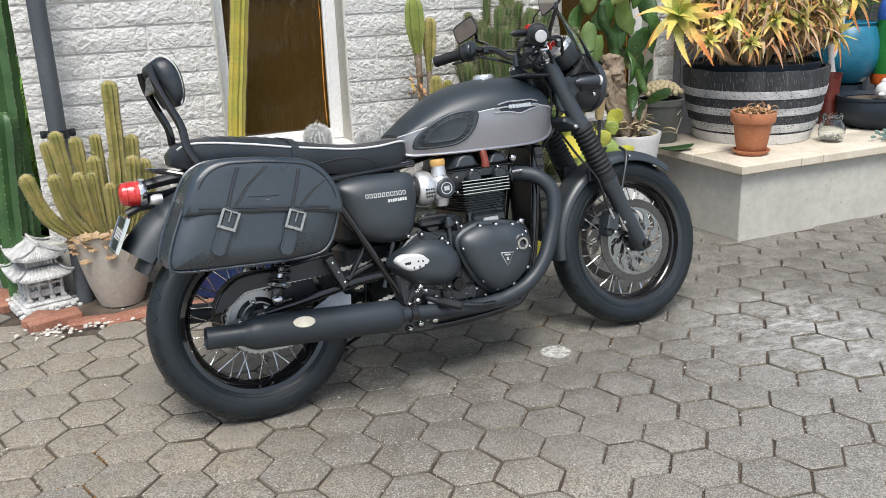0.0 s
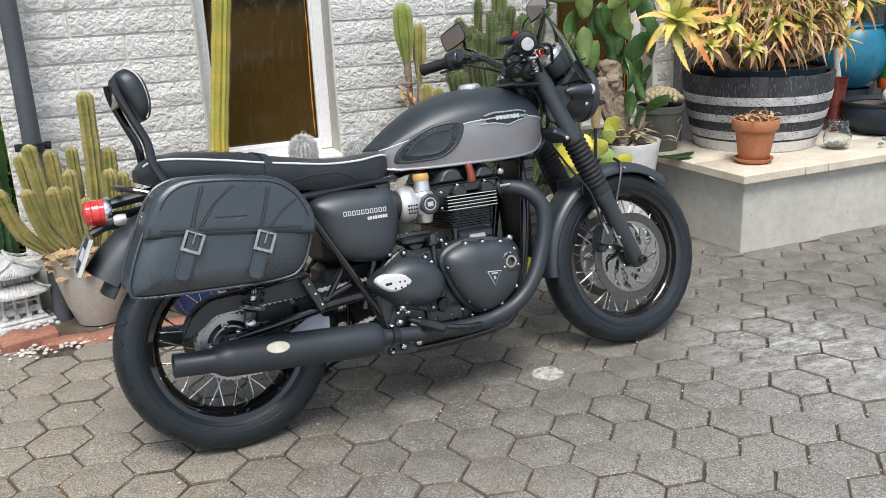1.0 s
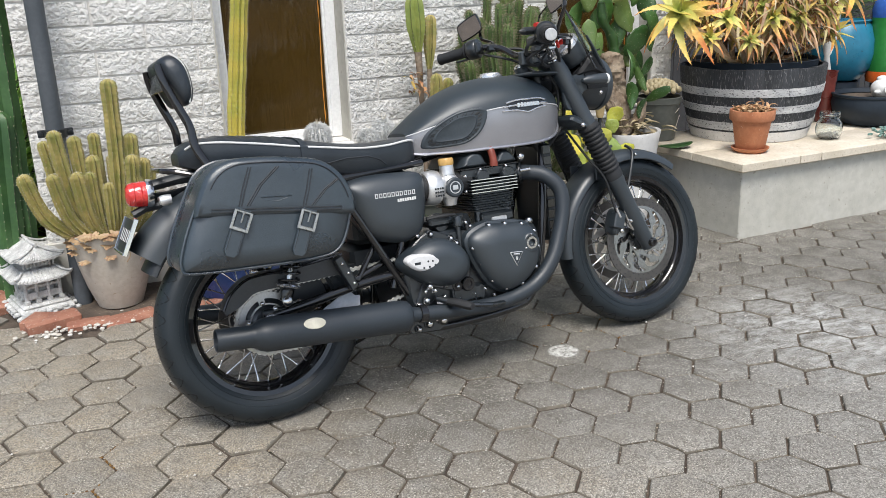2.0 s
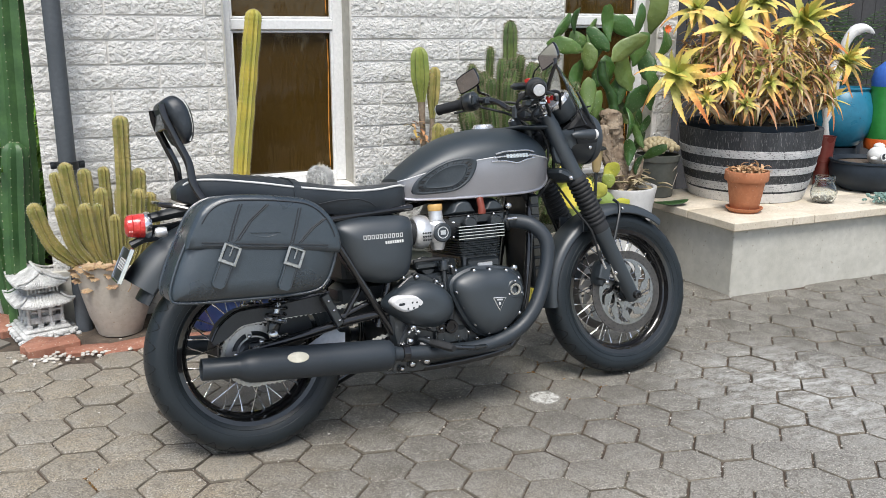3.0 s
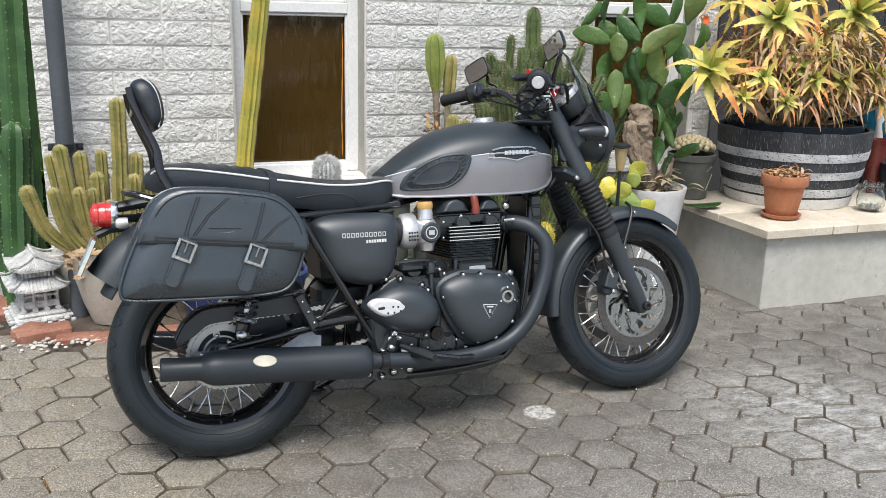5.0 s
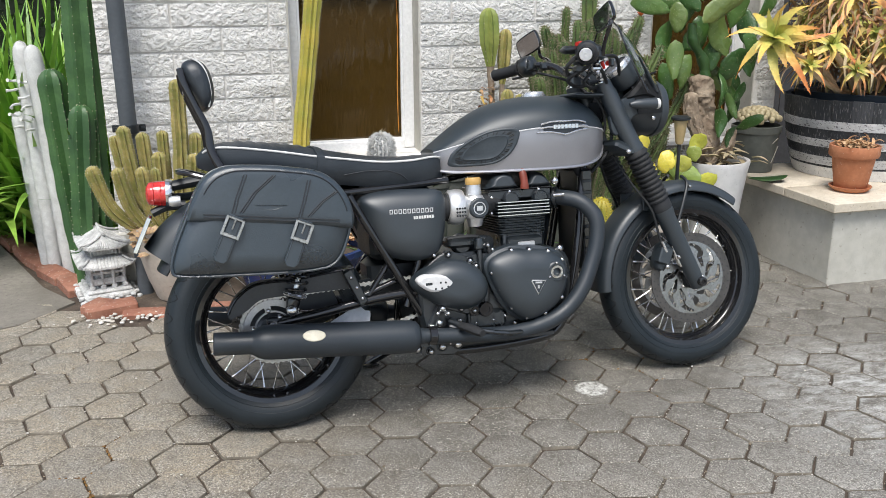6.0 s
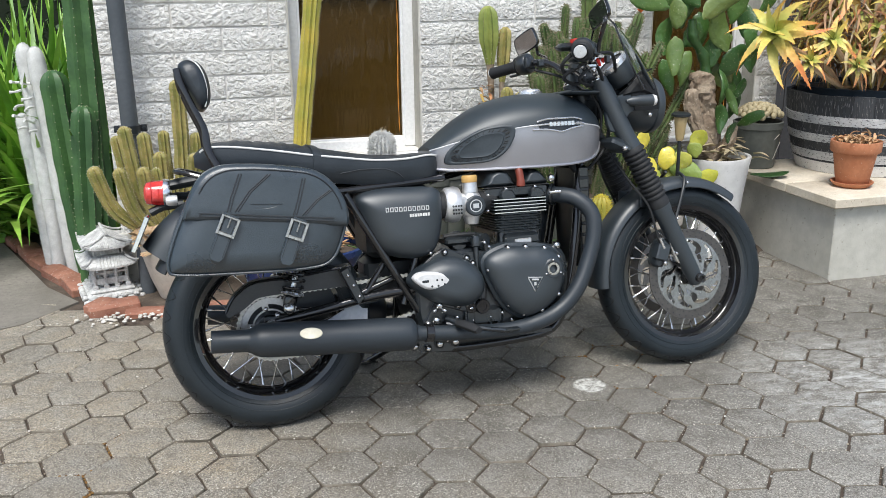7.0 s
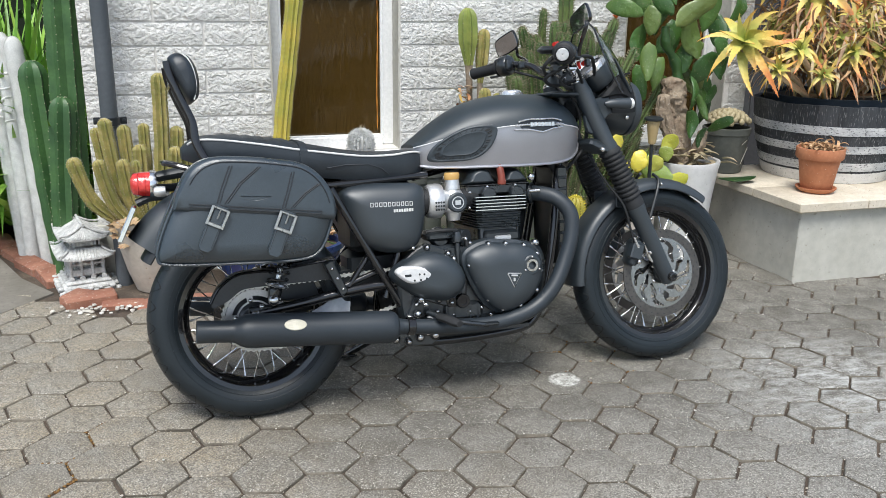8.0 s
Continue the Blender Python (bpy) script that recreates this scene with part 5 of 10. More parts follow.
def build_pears():
    m = Matrix.Translation((2.71, 3.46, 0.022))
    pot = thing("planter_pot", "white glazed pot with a thick rim", "plant pot")
    part("pot_body", lathe_pot([(0.10, 0.0), (0.108, 0.004), (0.125, 0.15), (0.142, 0.32), (0.156, 0.43), (0.163, 0.462), (0.162, 0.47), (0.146, 0.468), (0.142, 0.44)], m), POT_WHITE, pot)
    soil_disc("soil", 0.143, m @ Matrix.Translation((0, 0, 0.435)), pot)
    pear = thing("prickly_pear", "large green prickly pear on a corky brown trunk", "cactus")
    t = Geo()
    gnarled(t, [(2.715, 3.50, 0.42), (2.70, 3.51, 0.56), (2.665, 3.52, 0.70), (2.65, 3.52, 0.80), (2.645, 3.52, 0.87)], [0.05, 0.058, 0.06, 0.062, 0.05], 1)
    gnarled(t, [(2.70, 3.48, 0.48), (2.63, 3.47, 0.60), (2.585, 3.47, 0.70), (2.575, 3.47, 0.80)], [0.04, 0.036, 0.034, 0.03], 2)
    gnarled(t, [(2.72, 3.47, 0.47), (2.765, 3.44, 0.55), (2.775, 3.43, 0.63)], [0.038, 0.034, 0.02], 3)
    part("trunk", t, BARK, pear, "corky grey-brown trunk")
    s = Geo()
    s.tube(curve([(2.674, 3.53, 0.85), (2.66, 3.53, 0.93), (2.60, 3.53, 1.02), (2.59, 3.53, 1.10)], 4), [0.026, 0.03, 0.022, 0.024, 0.028, 0.024, 0.018, 0.022, 0.026, 0.024, 0.02, 0.02, 0.018], 12)
    part("green_stem", s, PAD_GREEN, pear, "green stem segments")
    pads = [(2.361, 3.50, 1.178, 0.096, 0.165, -82), (2.511, 3.52, 1.124, 0.098, 0.125, -10), (2.547, 3.50, 1.206, 0.088, 0.147, -40), (2.627, 3.55, 1.288, 0.079, 0.168, -5), (2.681, 3.48, 1.161, 0.111, 0.216, 58),
            (2.737, 3.58, 1.270, 0.114, 0.15, -50), (2.853, 3.60, 1.295, 0.087, 0.175, 12), (2.971, 3.62, 1.341, 0.137, 0.209, 5), (3.026, 3.60, 1.196, 0.119, 0.178, 30), (2.785, 3.62, 1.043, 0.129, 0.200, -25)]
    pads2 = [(2.469, 3.45, 0.947, 0.090, 0.164, 0), (2.548, 3.50, 0.890, 0.081, 0.151, 15), (2.492, 3.55, 0.847, 0.081, 0.162, -20), (2.856, 3.60, 0.902, 0.129, 0.172, 40), (2.735, 3.46, 0.80, 0.066, 0.15, 10),
             (2.80, 3.48, 0.715, 0.058, 0.13, 18), (2.85, 3.42, 0.655, 0.06, 0.15, 55), (2.71, 3.43, 0.665, 0.07, 0.125, -6), (2.765, 3.44, 0.735, 0.05, 0.12, -22), (2.80, 3.44, 0.79, 0.045, 0.11, 30), (2.755, 3.42, 0.60, 0.045, 0.1, 14), (2.489, 3.60, 1.022, 0.110, 0.164, 10), (2.643, 3.58, 0.80, 0.077, 0.138, -10),
             (2.958, 3.66, 1.068, 0.118, 0.177, -20), (2.438, 3.55, 0.752, 0.080, 0.133, 0), (2.87, 3.62, 1.16, 0.11, 0.17, 10), (2.92, 3.55, 0.98, 0.10, 0.16, -35), (3.0, 3.68, 0.92, 0.12, 0.17, 20)]
    for k in range(16):
        pads2.append((2.44 + 0.58 * ((k * 0.618) % 1), 3.64 + rnd.uniform(-0.02, 0.06), 0.72 + 0.68 * ((k * 0.37) % 1), rnd.uniform(0.06, 0.11), rnd.uniform(0.11, 0.18), rnd.uniform(-60, 60)))
    for x, y, z, w, h, tilt in pads + pads2:
        g, d = Geo(), Geo()
        pad(g, d, (x, y, z), w * 0.78, h * 1.0, tilt + rnd.uniform(-6, 6), -10 + rnd.uniform(-42, 42))
        p = part("pad", g, PAD_GREEN, pear)
        part("areoles", d, AREOLE, p)["kind"] = "stuff"
    f = Geo()
    for k in range(9):
        a = 2 * math.pi * k / 9
        leaf(f, (2.976, 3.54, 1.257), (math.cos(a), -0.5, math.sin(a)), (0, -1, 0), 0.028, 0.009, 0, 4, 0.002)
    part("flower", f, FLOWER, pear, "orange flower")
    for k in range(34):
        dl = Geo()
        a = rnd.uniform(0, 6.28)
        leaf(dl, (2.74 + rnd.uniform(-0.09, 0.12), 3.45 + rnd.uniform(-0.08, 0.05), 0.47 + rnd.uniform(0, 0.08)), (math.cos(a), math.sin(a), rnd.uniform(-0.1, 0.7)), (0, 0, 1), rnd.uniform(0.05, 0.1), 0.014, 0.8, 5, 0.005)
        part("withered_leaf", dl, SUCCULENT, pear, "withered brown leaf")
    simple_pot("clay_pot", 2.36, 3.36, 0.13, 0.27, POT_STONE, "low taupe pot near the planter wall")
    yp = thing("yellow_prickly_pear", "low prickly pear with bright yellow-green pads", "cactus")
    for x, y, z, w, h, tilt in [(2.266, 3.32, 0.595, 0.048, 0.078, 20), (2.357, 3.32, 0.511, 0.057, 0.088, 10), (2.559, 3.36, 0.580, 0.055, 0.083, 35), (2.420, 3.30, 0.499, 0.067, 0.076, 0), (2.440, 3.30, 0.451, 0.111, 0.080, 20),
                                (2.52, 3.30, 0.40, 0.07, 0.15, 70), (2.51, 3.35, 0.535, 0.05, 0.06, -20), (2.396, 3.33, 0.421, 0.053, 0.11, 10), (2.24, 3.34, 0.531, 0.044, 0.075, 0), (2.27, 3.32, 0.475, 0.065, 0.096, -30), (2.31, 3.34, 0.40, 0.07, 0.12, -15), (2.36, 3.36, 0.36, 0.08, 0.12, 5), (2.45, 3.34, 0.36, 0.07, 0.12, 25)]:
        g, d = Geo(), Geo()
        pad(g, d, (x + (0.03 if z < 0.56 else 0.0), y, z + 0.008), w * 1.25, h * 1.12, tilt, -25 + rnd.uniform(-25, 25), 0.013)
        p = part("pad", g, PAD_YELLOW, yp)
        part("areoles", d, AREOLE, p)["kind"] = "stuff"
    yb = thing("ball_cactus", "small round bright yellow cactus", "cactus")
    g, s = Geo(), Geo()
    cr = ribbed(g, [(2.09, 3.33, 0.0), (2.09, 3.33, 0.2), (2.09, 3.33, 0.375)], 0.045, 13, 0.14, 1.0, 0.9)
    spines(s, cr, 0.012, 0.012)
    st = part("stem", g, CACTUS_YELLOW, yb)
    part("spine_cover", s, PAD_YELLOW, st, "yellow spines")["kind"] = "stuff"
    lamp = thing("solar_lamp", "small garden solar lamp with amber glass", "garden lamp")
    g = Geo()
    g.lathe([(0.001, 0.725), (0.03, 0.722), (0.042, 0.716), (0.042, 0.708), (0.03, 0.703)], Matrix.Translation((2.433, 3.30, 0)), 20)
    part("lamp_cap", g, BLACK_MATTE, lamp, "black cap")
    g = Geo()
    g.lathe([(0.03, 0.704), (0.028, 0.69), (0.018, 0.61), (0.014, 0.60)], Matrix.Translation((2.433, 3.30, 0)), 20)
    part("lamp_glass", g, LAMP_AMBER, lamp, "amber tapered glass")
    g = Geo()
    rod(g, (2.433, 3.30, 0.0), (2.433, 3.30, 0.605), 0.008)
    part("lamp_stake", g, BLACK_MATTE, lamp)
    low = Geo()
    for k in range(260):
        x = rnd.uniform(1.2, 2.5)
        p = Vector((x, rnd.uniform(3.47, 3.72), 0.02))
        a = rnd.uniform(0, 6.28)
        leaf(low, p, (math.cos(a), math.sin(a), rnd.uniform(0.6, 2.2)), (0, 0, 1), rnd.uniform(0.08, 0.34), 0.013, 0.7, 6, 0.003)
    tagged(mesh_ob("low_plants", low, FERN), "low green plants in the bed along the wall", "plants", kind="stuff")


# ---- planter bench: barrel, aloe, pots
TOP = BENCH_Z + 0.0455


def build_barrel():
    c = Matrix.Translation((3.57, 3.535, TOP))
    b = thing("half_barrel", "half wine barrel painted black with worn white hoops", "planter")
    H = 0.372
    rad = lambda z: 0.296 + 0.075 * (1 - max(0.0, 1 - z / H) ** 1.7)
    n = 26
    for k in range(n):
        a0, a1 = 2 * math.pi * (k + 0.006) / n, 2 * math.pi * (k + 0.994) / n
        lift = rnd.uniform(-0.003, 0.003)
        rings = []
        for z in (0.0, H * 0.25, H * 0.5, H * 0.75, H + lift):
            r = rad(z) + rnd.uniform(-0.0006, 0.0006)
            rings.append([c @ Vector((rr * math.cos(a), rr * math.sin(a), z)) for rr, a in ((r, a0), (r * 1.0015, (a0 + a1) / 2), (r, a1), (r - 0.024, a1), (r - 0.024, a0))])
        g = Geo()
        g.loft(rings)
        part("stave", g, BARREL_WOOD, b)
    for z0, z1, mats in ((0.0, 0.052, HOOP_BOTTOM), (0.062, 0.104, HOOP), (0.15, 0.188, HOOP), (0.236, 0.278, HOOP)):
        g = Geo()
        g.lathe([(rad(z0) - 0.004, z0 - 0.0005 + 0.001), (rad(z0) + 0.0035, z0 + 0.001), (rad(z1) + 0.0035, z1), (rad(z1) - 0.004, z1)], c, 72)
        part("hoop", g, mats, b, "worn white painted hoop")
    g = Geo()
    g.lathe([(0.20, 0.02), (0.30, 0.04), (0.325, 0.385), (0.333, 0.40), (0.322, 0.402), (0.315, 0.38), (0.0005, 0.378)], c, 48)
    t = thing("plastic_tub", "black plastic tub of soil set inside the barrel", "plant pot")
    part("tub", g, POT_NAVY, t)
    soil_disc("soil", 0.314, c @ Matrix.Translation((0, 0, 0.379)), t)


def rosette(cx, cy, cz, r, n, mats, parent, axis=(0, -0.25, 1), teeth=True):
    """Leaves round an axis, built one unit across and set in place at its size."""
    ax = Vector(axis).normalized()
    u = ax.cross(Vector((0.13, 0.9, 0.2))).normalized()
    v = ax.cross(u)
    g = Geo()
    geo_t.clear()
    for k in range(n):
        t = k / n
        a = k * 2.39996
        el = 1.3 - 1.6 * t + rnd.uniform(-0.25, 0.25)
        d = (u * math.cos(a) + v * math.sin(a)) * math.cos(el) + ax * math.sin(el)
        ln = (0.6 + 0.55 * t) * rnd.uniform(0.85, 1.15)
        leaf(g, -ax * 0.2 * t, d, ax, ln, rnd.uniform(0.1, 0.14) if teeth else rnd.uniform(0.08, 0.12), rnd.uniform(0.5, 2.8) * (0.2 + t), 11, 0.032, 0.024 if teeth else 0.0001, rnd.uniform(-1.3, 1.3))
    if teeth:
        for e, s, d, tt in geo_t:
            g.add([e - d * tt * 0.6, e + d * tt * 0.6, e + s * tt * 0.8 + d * tt * 0.4], [(0, 1, 2)])
    geo_t.clear()
    ob = part("rosette", g, mats, parent)
    ob.matrix_local = Matrix.Translation((cx, cy, cz)) @ Matrix.Scale(r, 4)
    return ob


def build_aloe():
    al = thing("aloe", "overgrown aloe with yellow-orange rosettes and dry leaves", "aloe plant")
    ros = [(2.80, 3.22, 1.054, 0.20), (3.296, 3.42, 1.28, 0.24), (3.769, 3.42, 1.309, 0.26), (3.399, 3.25, 1.001, 0.125), (3.568, 3.25, 0.997, 0.13), (3.976, 3.30, 1.10, 0.17), (3.116, 3.25, 1.014, 0.125), (3.206, 3.60, 1.36, 0.17),
           (3.629, 3.60, 1.40, 0.19), (3.90, 3.32, 0.90, 0.13), (3.216, 3.20, 0.902, 0.09), (3.80, 3.28, 1.014, 0.125), (3.02, 3.26, 0.923, 0.095), (3.56, 3.38, 1.13, 0.135)]
    for i, (x, y, z, r) in enumerate(ros):
        tow = Vector((x - 3.57, y - 3.6, 0.9)) + Vector((-0.35, -0.75, 0))
        rosette(x, y, z, r * 1.12, 21 if r > 0.15 else 16, ALOE if i in (0, 1, 2, 5, 7, 8) else (ALOE_GREEN if i % 3 else ALOE), al, tow)
        st = Geo()
        st.tube(curve([(x, y, z - r * 0.2), ((x + 3.57) / 2, (y + 3.56) / 2, z - 0.1 - (z - 0.8) * 0.25), (3.57 + (x - 3.57) * 0.3, 3.55 + (y - 3.55) * 0.3, 0.77)], 4), 0.014, 8)
        part("stalk", st, DRY_LEAF, al, "leafless brown stalk")
    for k in range(52):
        a = rnd.uniform(0, 2 * math.pi)
        q = math.sqrt(rnd.random())
        x, y = 3.57 + 0.42 * q * math.cos(a), 3.53 + 0.30 * q * math.sin(a)
        z = 0.90 + rnd.random() * (0.38 - 0.15 * q)
        rosette(x, y, z, rnd.uniform(0.08, 0.135), 13, ALOE_GREEN if k % 3 else ALOE, al, (x - 3.57 - 0.1, y - 3.53 - 0.3, 0.35), False)
    d = Geo()
    for k in range(1100):
        a = rnd.uniform(0, 2 * math.pi)
        q = rnd.uniform(0.35, 1.0)
        x, y = 3.57 + 0.40 * q * math.cos(a), 3.52 + 0.31 * q * math.sin(a)
        z = rnd.uniform(0.86, 1.22)
        dv = Vector((math.cos(a) + rnd.uniform(-0.8, 0.8), math.sin(a) + rnd.uniform(-0.8, 0.8), rnd.uniform(-0.5, 0.9)))
        leaf(d, (x, y, z), dv, (0, 0, 1), rnd.uniform(0.08, 0.2), rnd.uniform(0.005, 0.012), rnd.uniform(1.2, 3.8), 8, 0.002, 0, rnd.uniform(-2.5, 2.5))
    dl = part("dry_leaves", d, DRY_LEAF, al, "curled dry brown leaves")
    dl["kind"] = "stuff"


def build_bench_things():
    # small terracotta pot on its saucer
    m = Matrix.Translation((3.215, 3.15, TOP))
    t = thing("terracotta_pot", "small terracotta pot on a saucer", "plant pot")
    g = Geo()
    g.lathe([(0.064, 0.0), (0.07, 0.002), (0.088, 0.018), (0.09, 0.024), (0.084, 0.024), (0.072, 0.012), (0.0005, 0.012)], m, 40, (True, False))
    part("saucer", g, TERRACOTTA, t, "terracotta saucer")
    part("pot_body", lathe_pot([(0.066, 0.012), (0.068, 0.014), (0.09, 0.15), (0.091, 0.155), (0.101, 0.156), (0.105, 0.162), (0.106, 0.2), (0.104, 0.206), (0.096, 0.206), (0.093, 0.188)], m), TERRACOTTA, t)
    soil_disc("soil", 0.093, m @ Matrix.Translation((0, 0, 0.188)), t)
    p = thing("dried_succulent", "shrivelled dry brown succulent filling a pot", "succulent")
    g = Geo()
    for k in range(120):
        a, q = rnd.uniform(0, 6.28), math.sqrt(rnd.random()) * 0.085
        leaf(g, (3.215 + q * math.cos(a), 3.15 + q * math.sin(a), TOP + 0.193 + rnd.uniform(0, 0.02 if k < 95 else 0.04)), (rnd.uniform(-1, 1), rnd.uniform(-1, 1), rnd.uniform(0.1, 0.8)), (0, 0, 1), rnd.uniform(0.025, 0.052), 0.008, 1.6, 5, 0.003)
    part("leaves", g, DRY_TAN, p)
    # jar
    m = Matrix.Translation((3.765, 3.17, TOP))
    j = thing("glass_jar", "clear round glass jar with a thick rim", "jar")
    g = Geo()
    out = [(0.036, 0.0), (0.05, 0.004), (0.064, 0.03), (0.067, 0.055), (0.06, 0.085), (0.047, 0.105), (0.046, 0.112), (0.051, 0.116), (0.051, 0.136), (0.048, 0.14)]
    inn = [(r - 0.004, max(0.006, z)) for r, z in reversed(out)]
    g.lathe(out + inn + [(0.0005, 0.006)], m, 32, (True, False))
    part("jar_body", g, CLEAR_GLASS, j)
    g = Geo()
    for k in range(150):
        a, q = rnd.uniform(0, 6.28), math.sqrt(rnd.random()) * 0.05
        g.ball((3.765 + q * math.cos(a), 3.17 + q * math.sin(a), TOP + 0.011 + rnd.random() * 0.02), 0.0045, None, 6, 4)
    x = part("gravel", g, PEBBLE, j, "pale gravel in the jar")
    x["kind"] = "stuff"
    # olive pot with clumping cactus
    m = Matrix.Translation((3.075, 3.68, TOP))
    o = thing("planter_pot", "dull olive-grey scuffed plant pot", "plant pot")
    part("pot_body", lathe_pot([(0.085, 0.0), (0.09, 0.004), (0.112, 0.19), (0.118, 0.195), (0.12, 0.225), (0.112, 0.228), (0.108, 0.2)], m), POT_OLIVE, o)
    soil_disc("soil", 0.109, m @ Matrix.Translation((0, 0, 0.2)), o)
    for pts in ([(0.02, -0.114, 0.15), (0.055, -0.1, 0.17)], [(0.03, -0.1, 0.05), (0.075, -0.082, 0.13)]):
        g = Geo()
        g.tube([m @ Vector(q) for q in pts], 0.0018, 5)
        part("scratch", g, POT_STONE, o, "pale scratch")
    q = thing("clump_cactus", "dome of small beige knobbly cactus heads", "cactus")
    for k in range(64):
        a, s = k * 2.4, math.sqrt((k + 0.5) / 64)
        g = Geo()
        rr = rnd.uniform(0.013, 0.017)
        zc = TOP + 0.22 + 0.085 * math.sqrt(max(0.0, 1 - (s * 0.92) ** 2))
        g.ball((3.075 + 0.105 * s * math.cos(a), 3.68 + 0.105 * s * math.sin(a), zc), (rr, rr, rr * 1.15), None, 9, 6)
        part("cactus_head", g, SUCCULENT, q)
    # pad resting on the coping
    f = thing("fallen_pad", "fallen green cactus pad on the coping", "cactus pad")
    g, d = Geo(), Geo()
    pad(g, d, (2.985, 3.42, TOP + 0.012), 0.085, 0.165, 0, 0, 0.016)
    pp = part("pad", g, PAD_GREEN, f)
    pp.matrix_local = Matrix.Translation((2.985, 3.42, TOP + 0.012)) @ pose(0, 0, 0, 84, 0, 60) @ Matrix.Translation((-2.985, -3.42, -TOP - 0.012))
    # right-hand pots
    v = thing("maroon_vase", "glossy maroon cylindrical vase", "vase")
    g = Geo()
    g.lathe([(0.045, 0.0), (0.048, 0.005), (0.05, 0.2), (0.056, 0.275), (0.06, 0.285), (0.055, 0.285), (0.047, 0.2)], Matrix.Translation((4.16, 3.56, TOP)), 32, (True, False))
    part("vase_body", g, MAROON, v)
    b = thing("navy_bowl", "wide dark navy glazed bowl planter", "plant pot")
    m = Matrix.Translation((4.30, 3.36, TOP))
    part("bowl_body", lathe_pot([(0.11, 0.0), (0.15, 0.01), (0.2, 0.07), (0.212, 0.12), (0.205, 0.155), (0.213, 0.162), (0.213, 0.172), (0.198, 0.172), (0.19, 0.15)], m), POT_NAVY, b)
    soil_disc("soil", 0.192, m @ Matrix.Translation((0, 0, 0.145)), b)
    sk = Geo()
    c = Vector((4.29, 3.30, TOP + 0.20))
    sk.ball(c, (0.06, 0.058, 0.052), None, 20, 12)
    sk.ball(c + Vector((0.01, 0.01, 0.05)), (0.03, 0.03, 0.02), None, 14, 8)
    sk.ball(c + Vector((-0.055, -0.02, -0.012)), (0.025, 0.016, 0.012), None, 12, 8)
    for dx, dy in ((-0.022, -0.052), (0.03, -0.05)):
        q2 = axis_m(c + Vector((dx, dy, 0.0)), (dx * 0.5, -1, 0.1))
        sk.lathe([(0.02, -0.004), (0.024, 0.004), (0.018, 0.006), (0.016, 0.002)], q2, 20)
        sk.lathe([(0.0165, 0.003), (0.0005, 0.003)], q2, 20, index=1)
    tagged(mesh_ob("ceramic_ornament", sk, (GLAZE_WHITE, BLACK_MATTE)), "white painted ceramic ornament with dark round openings", "ornament")
    tq = thing("turquoise_pot", "large round turquoise glazed pot", "plant pot")
    m = Matrix.Translation((4.40, 3.70, TOP))
    g = Geo()
    g.lathe([(0.10, 0.0), (0.13, 0.01), (0.12, 0.17), (0.115, 0.2)], m, 36, (True, False))
    part("pot_stand", g, POT_NAVY, tq, "dark round stand")
    g = Geo()
    g.lathe([(0.08, 0.2), (0.12, 0.215), (0.175, 0.28), (0.195, 0.36), (0.19, 0.44), (0.165, 0.51), (0.15, 0.53), (0.16, 0.545), (0.145, 0.55), (0.13, 0.5)], m, 44, (True, False))
    part("pot_body", g, POT_TURQ, tq)
    gp = thing("painted_ornament", "tall green glazed ornament with orange foot and blue top", "ornament")
    m = Matrix.Translation((4.56, 3.52, TOP))
    for prof, mats in (([(0.05, 0.0), (0.06, 0.01), (0.062, 0.19)], POT_NAVY), ([(0.062, 0.19), (0.088, 0.2), (0.094, 0.23), (0.09, 0.26)], GLAZE_ORANGE), ([(0.09, 0.26), (0.096, 0.36), (0.09, 0.5), (0.086, 0.56)], GLAZE_GREEN), ([(0.086, 0.56), (0.09, 0.6), (0.075, 0.66), (0.03, 0.7), (0.001, 0.705)], GLAZE_BLUE)):
        g = Geo()
        g.lathe(prof, m, 36)
        part("glazed_band", g, mats, gp)
    sw = Geo()
    sw.tube(curve([(4.22, 3.62, 0.98), (4.25, 3.6, 1.08), (4.235, 3.57, 1.16), (4.27, 3.55, 1.24), (4.335, 3.53, 1.262), (4.40, 3.52, 1.235)], 5), [0.05, 0.05, 0.046, 0.04, 0.035, 0.032, 0.03, 0.028, 0.026, 0.025, 0.025, 0.025, 0.026, 0.027, 0.028, 0.03, 0.032, 0.032, 0.03, 0.027, 0.024, 0.02, 0.017, 0.014, 0.01, 0.006], 14)
    sw.tube([(4.27, 3.66, TOP + 0.002), (4.25, 3.64, 0.7), (4.22, 3.62, 0.99)], [0.03, 0.03, 0.05], 14)
    tagged(mesh_ob("bird_ornament", sw, GLAZE_WHITE), "white ceramic bird ornament with a curved neck", "ornament")
    se = thing("trailing_sedum", "blue-green sedum spilling over the coping edge", "succulent")
    g = Geo()
    for k in range(240):
        x, y = 4.06 + rnd.gauss(0, 0.06), 2.97 + rnd.gauss(0.03, 0.035)
        z = TOP + 0.018 + rnd.uniform(0, 0.03) - (0.09 * rnd.random() if y < 2.945 else 0)
        y = max(y, 2.93)
        g.ball((x, y, z), (0.008, 0.008, 0.0065), None, 6, 4)
    s1 = part("leaves", g, BLUE_SEDUM, se)
    s1["kind"] = "stuff"
    fe = thing("fern", "feathery green fern behind the pots", "fern")
    g = Geo()
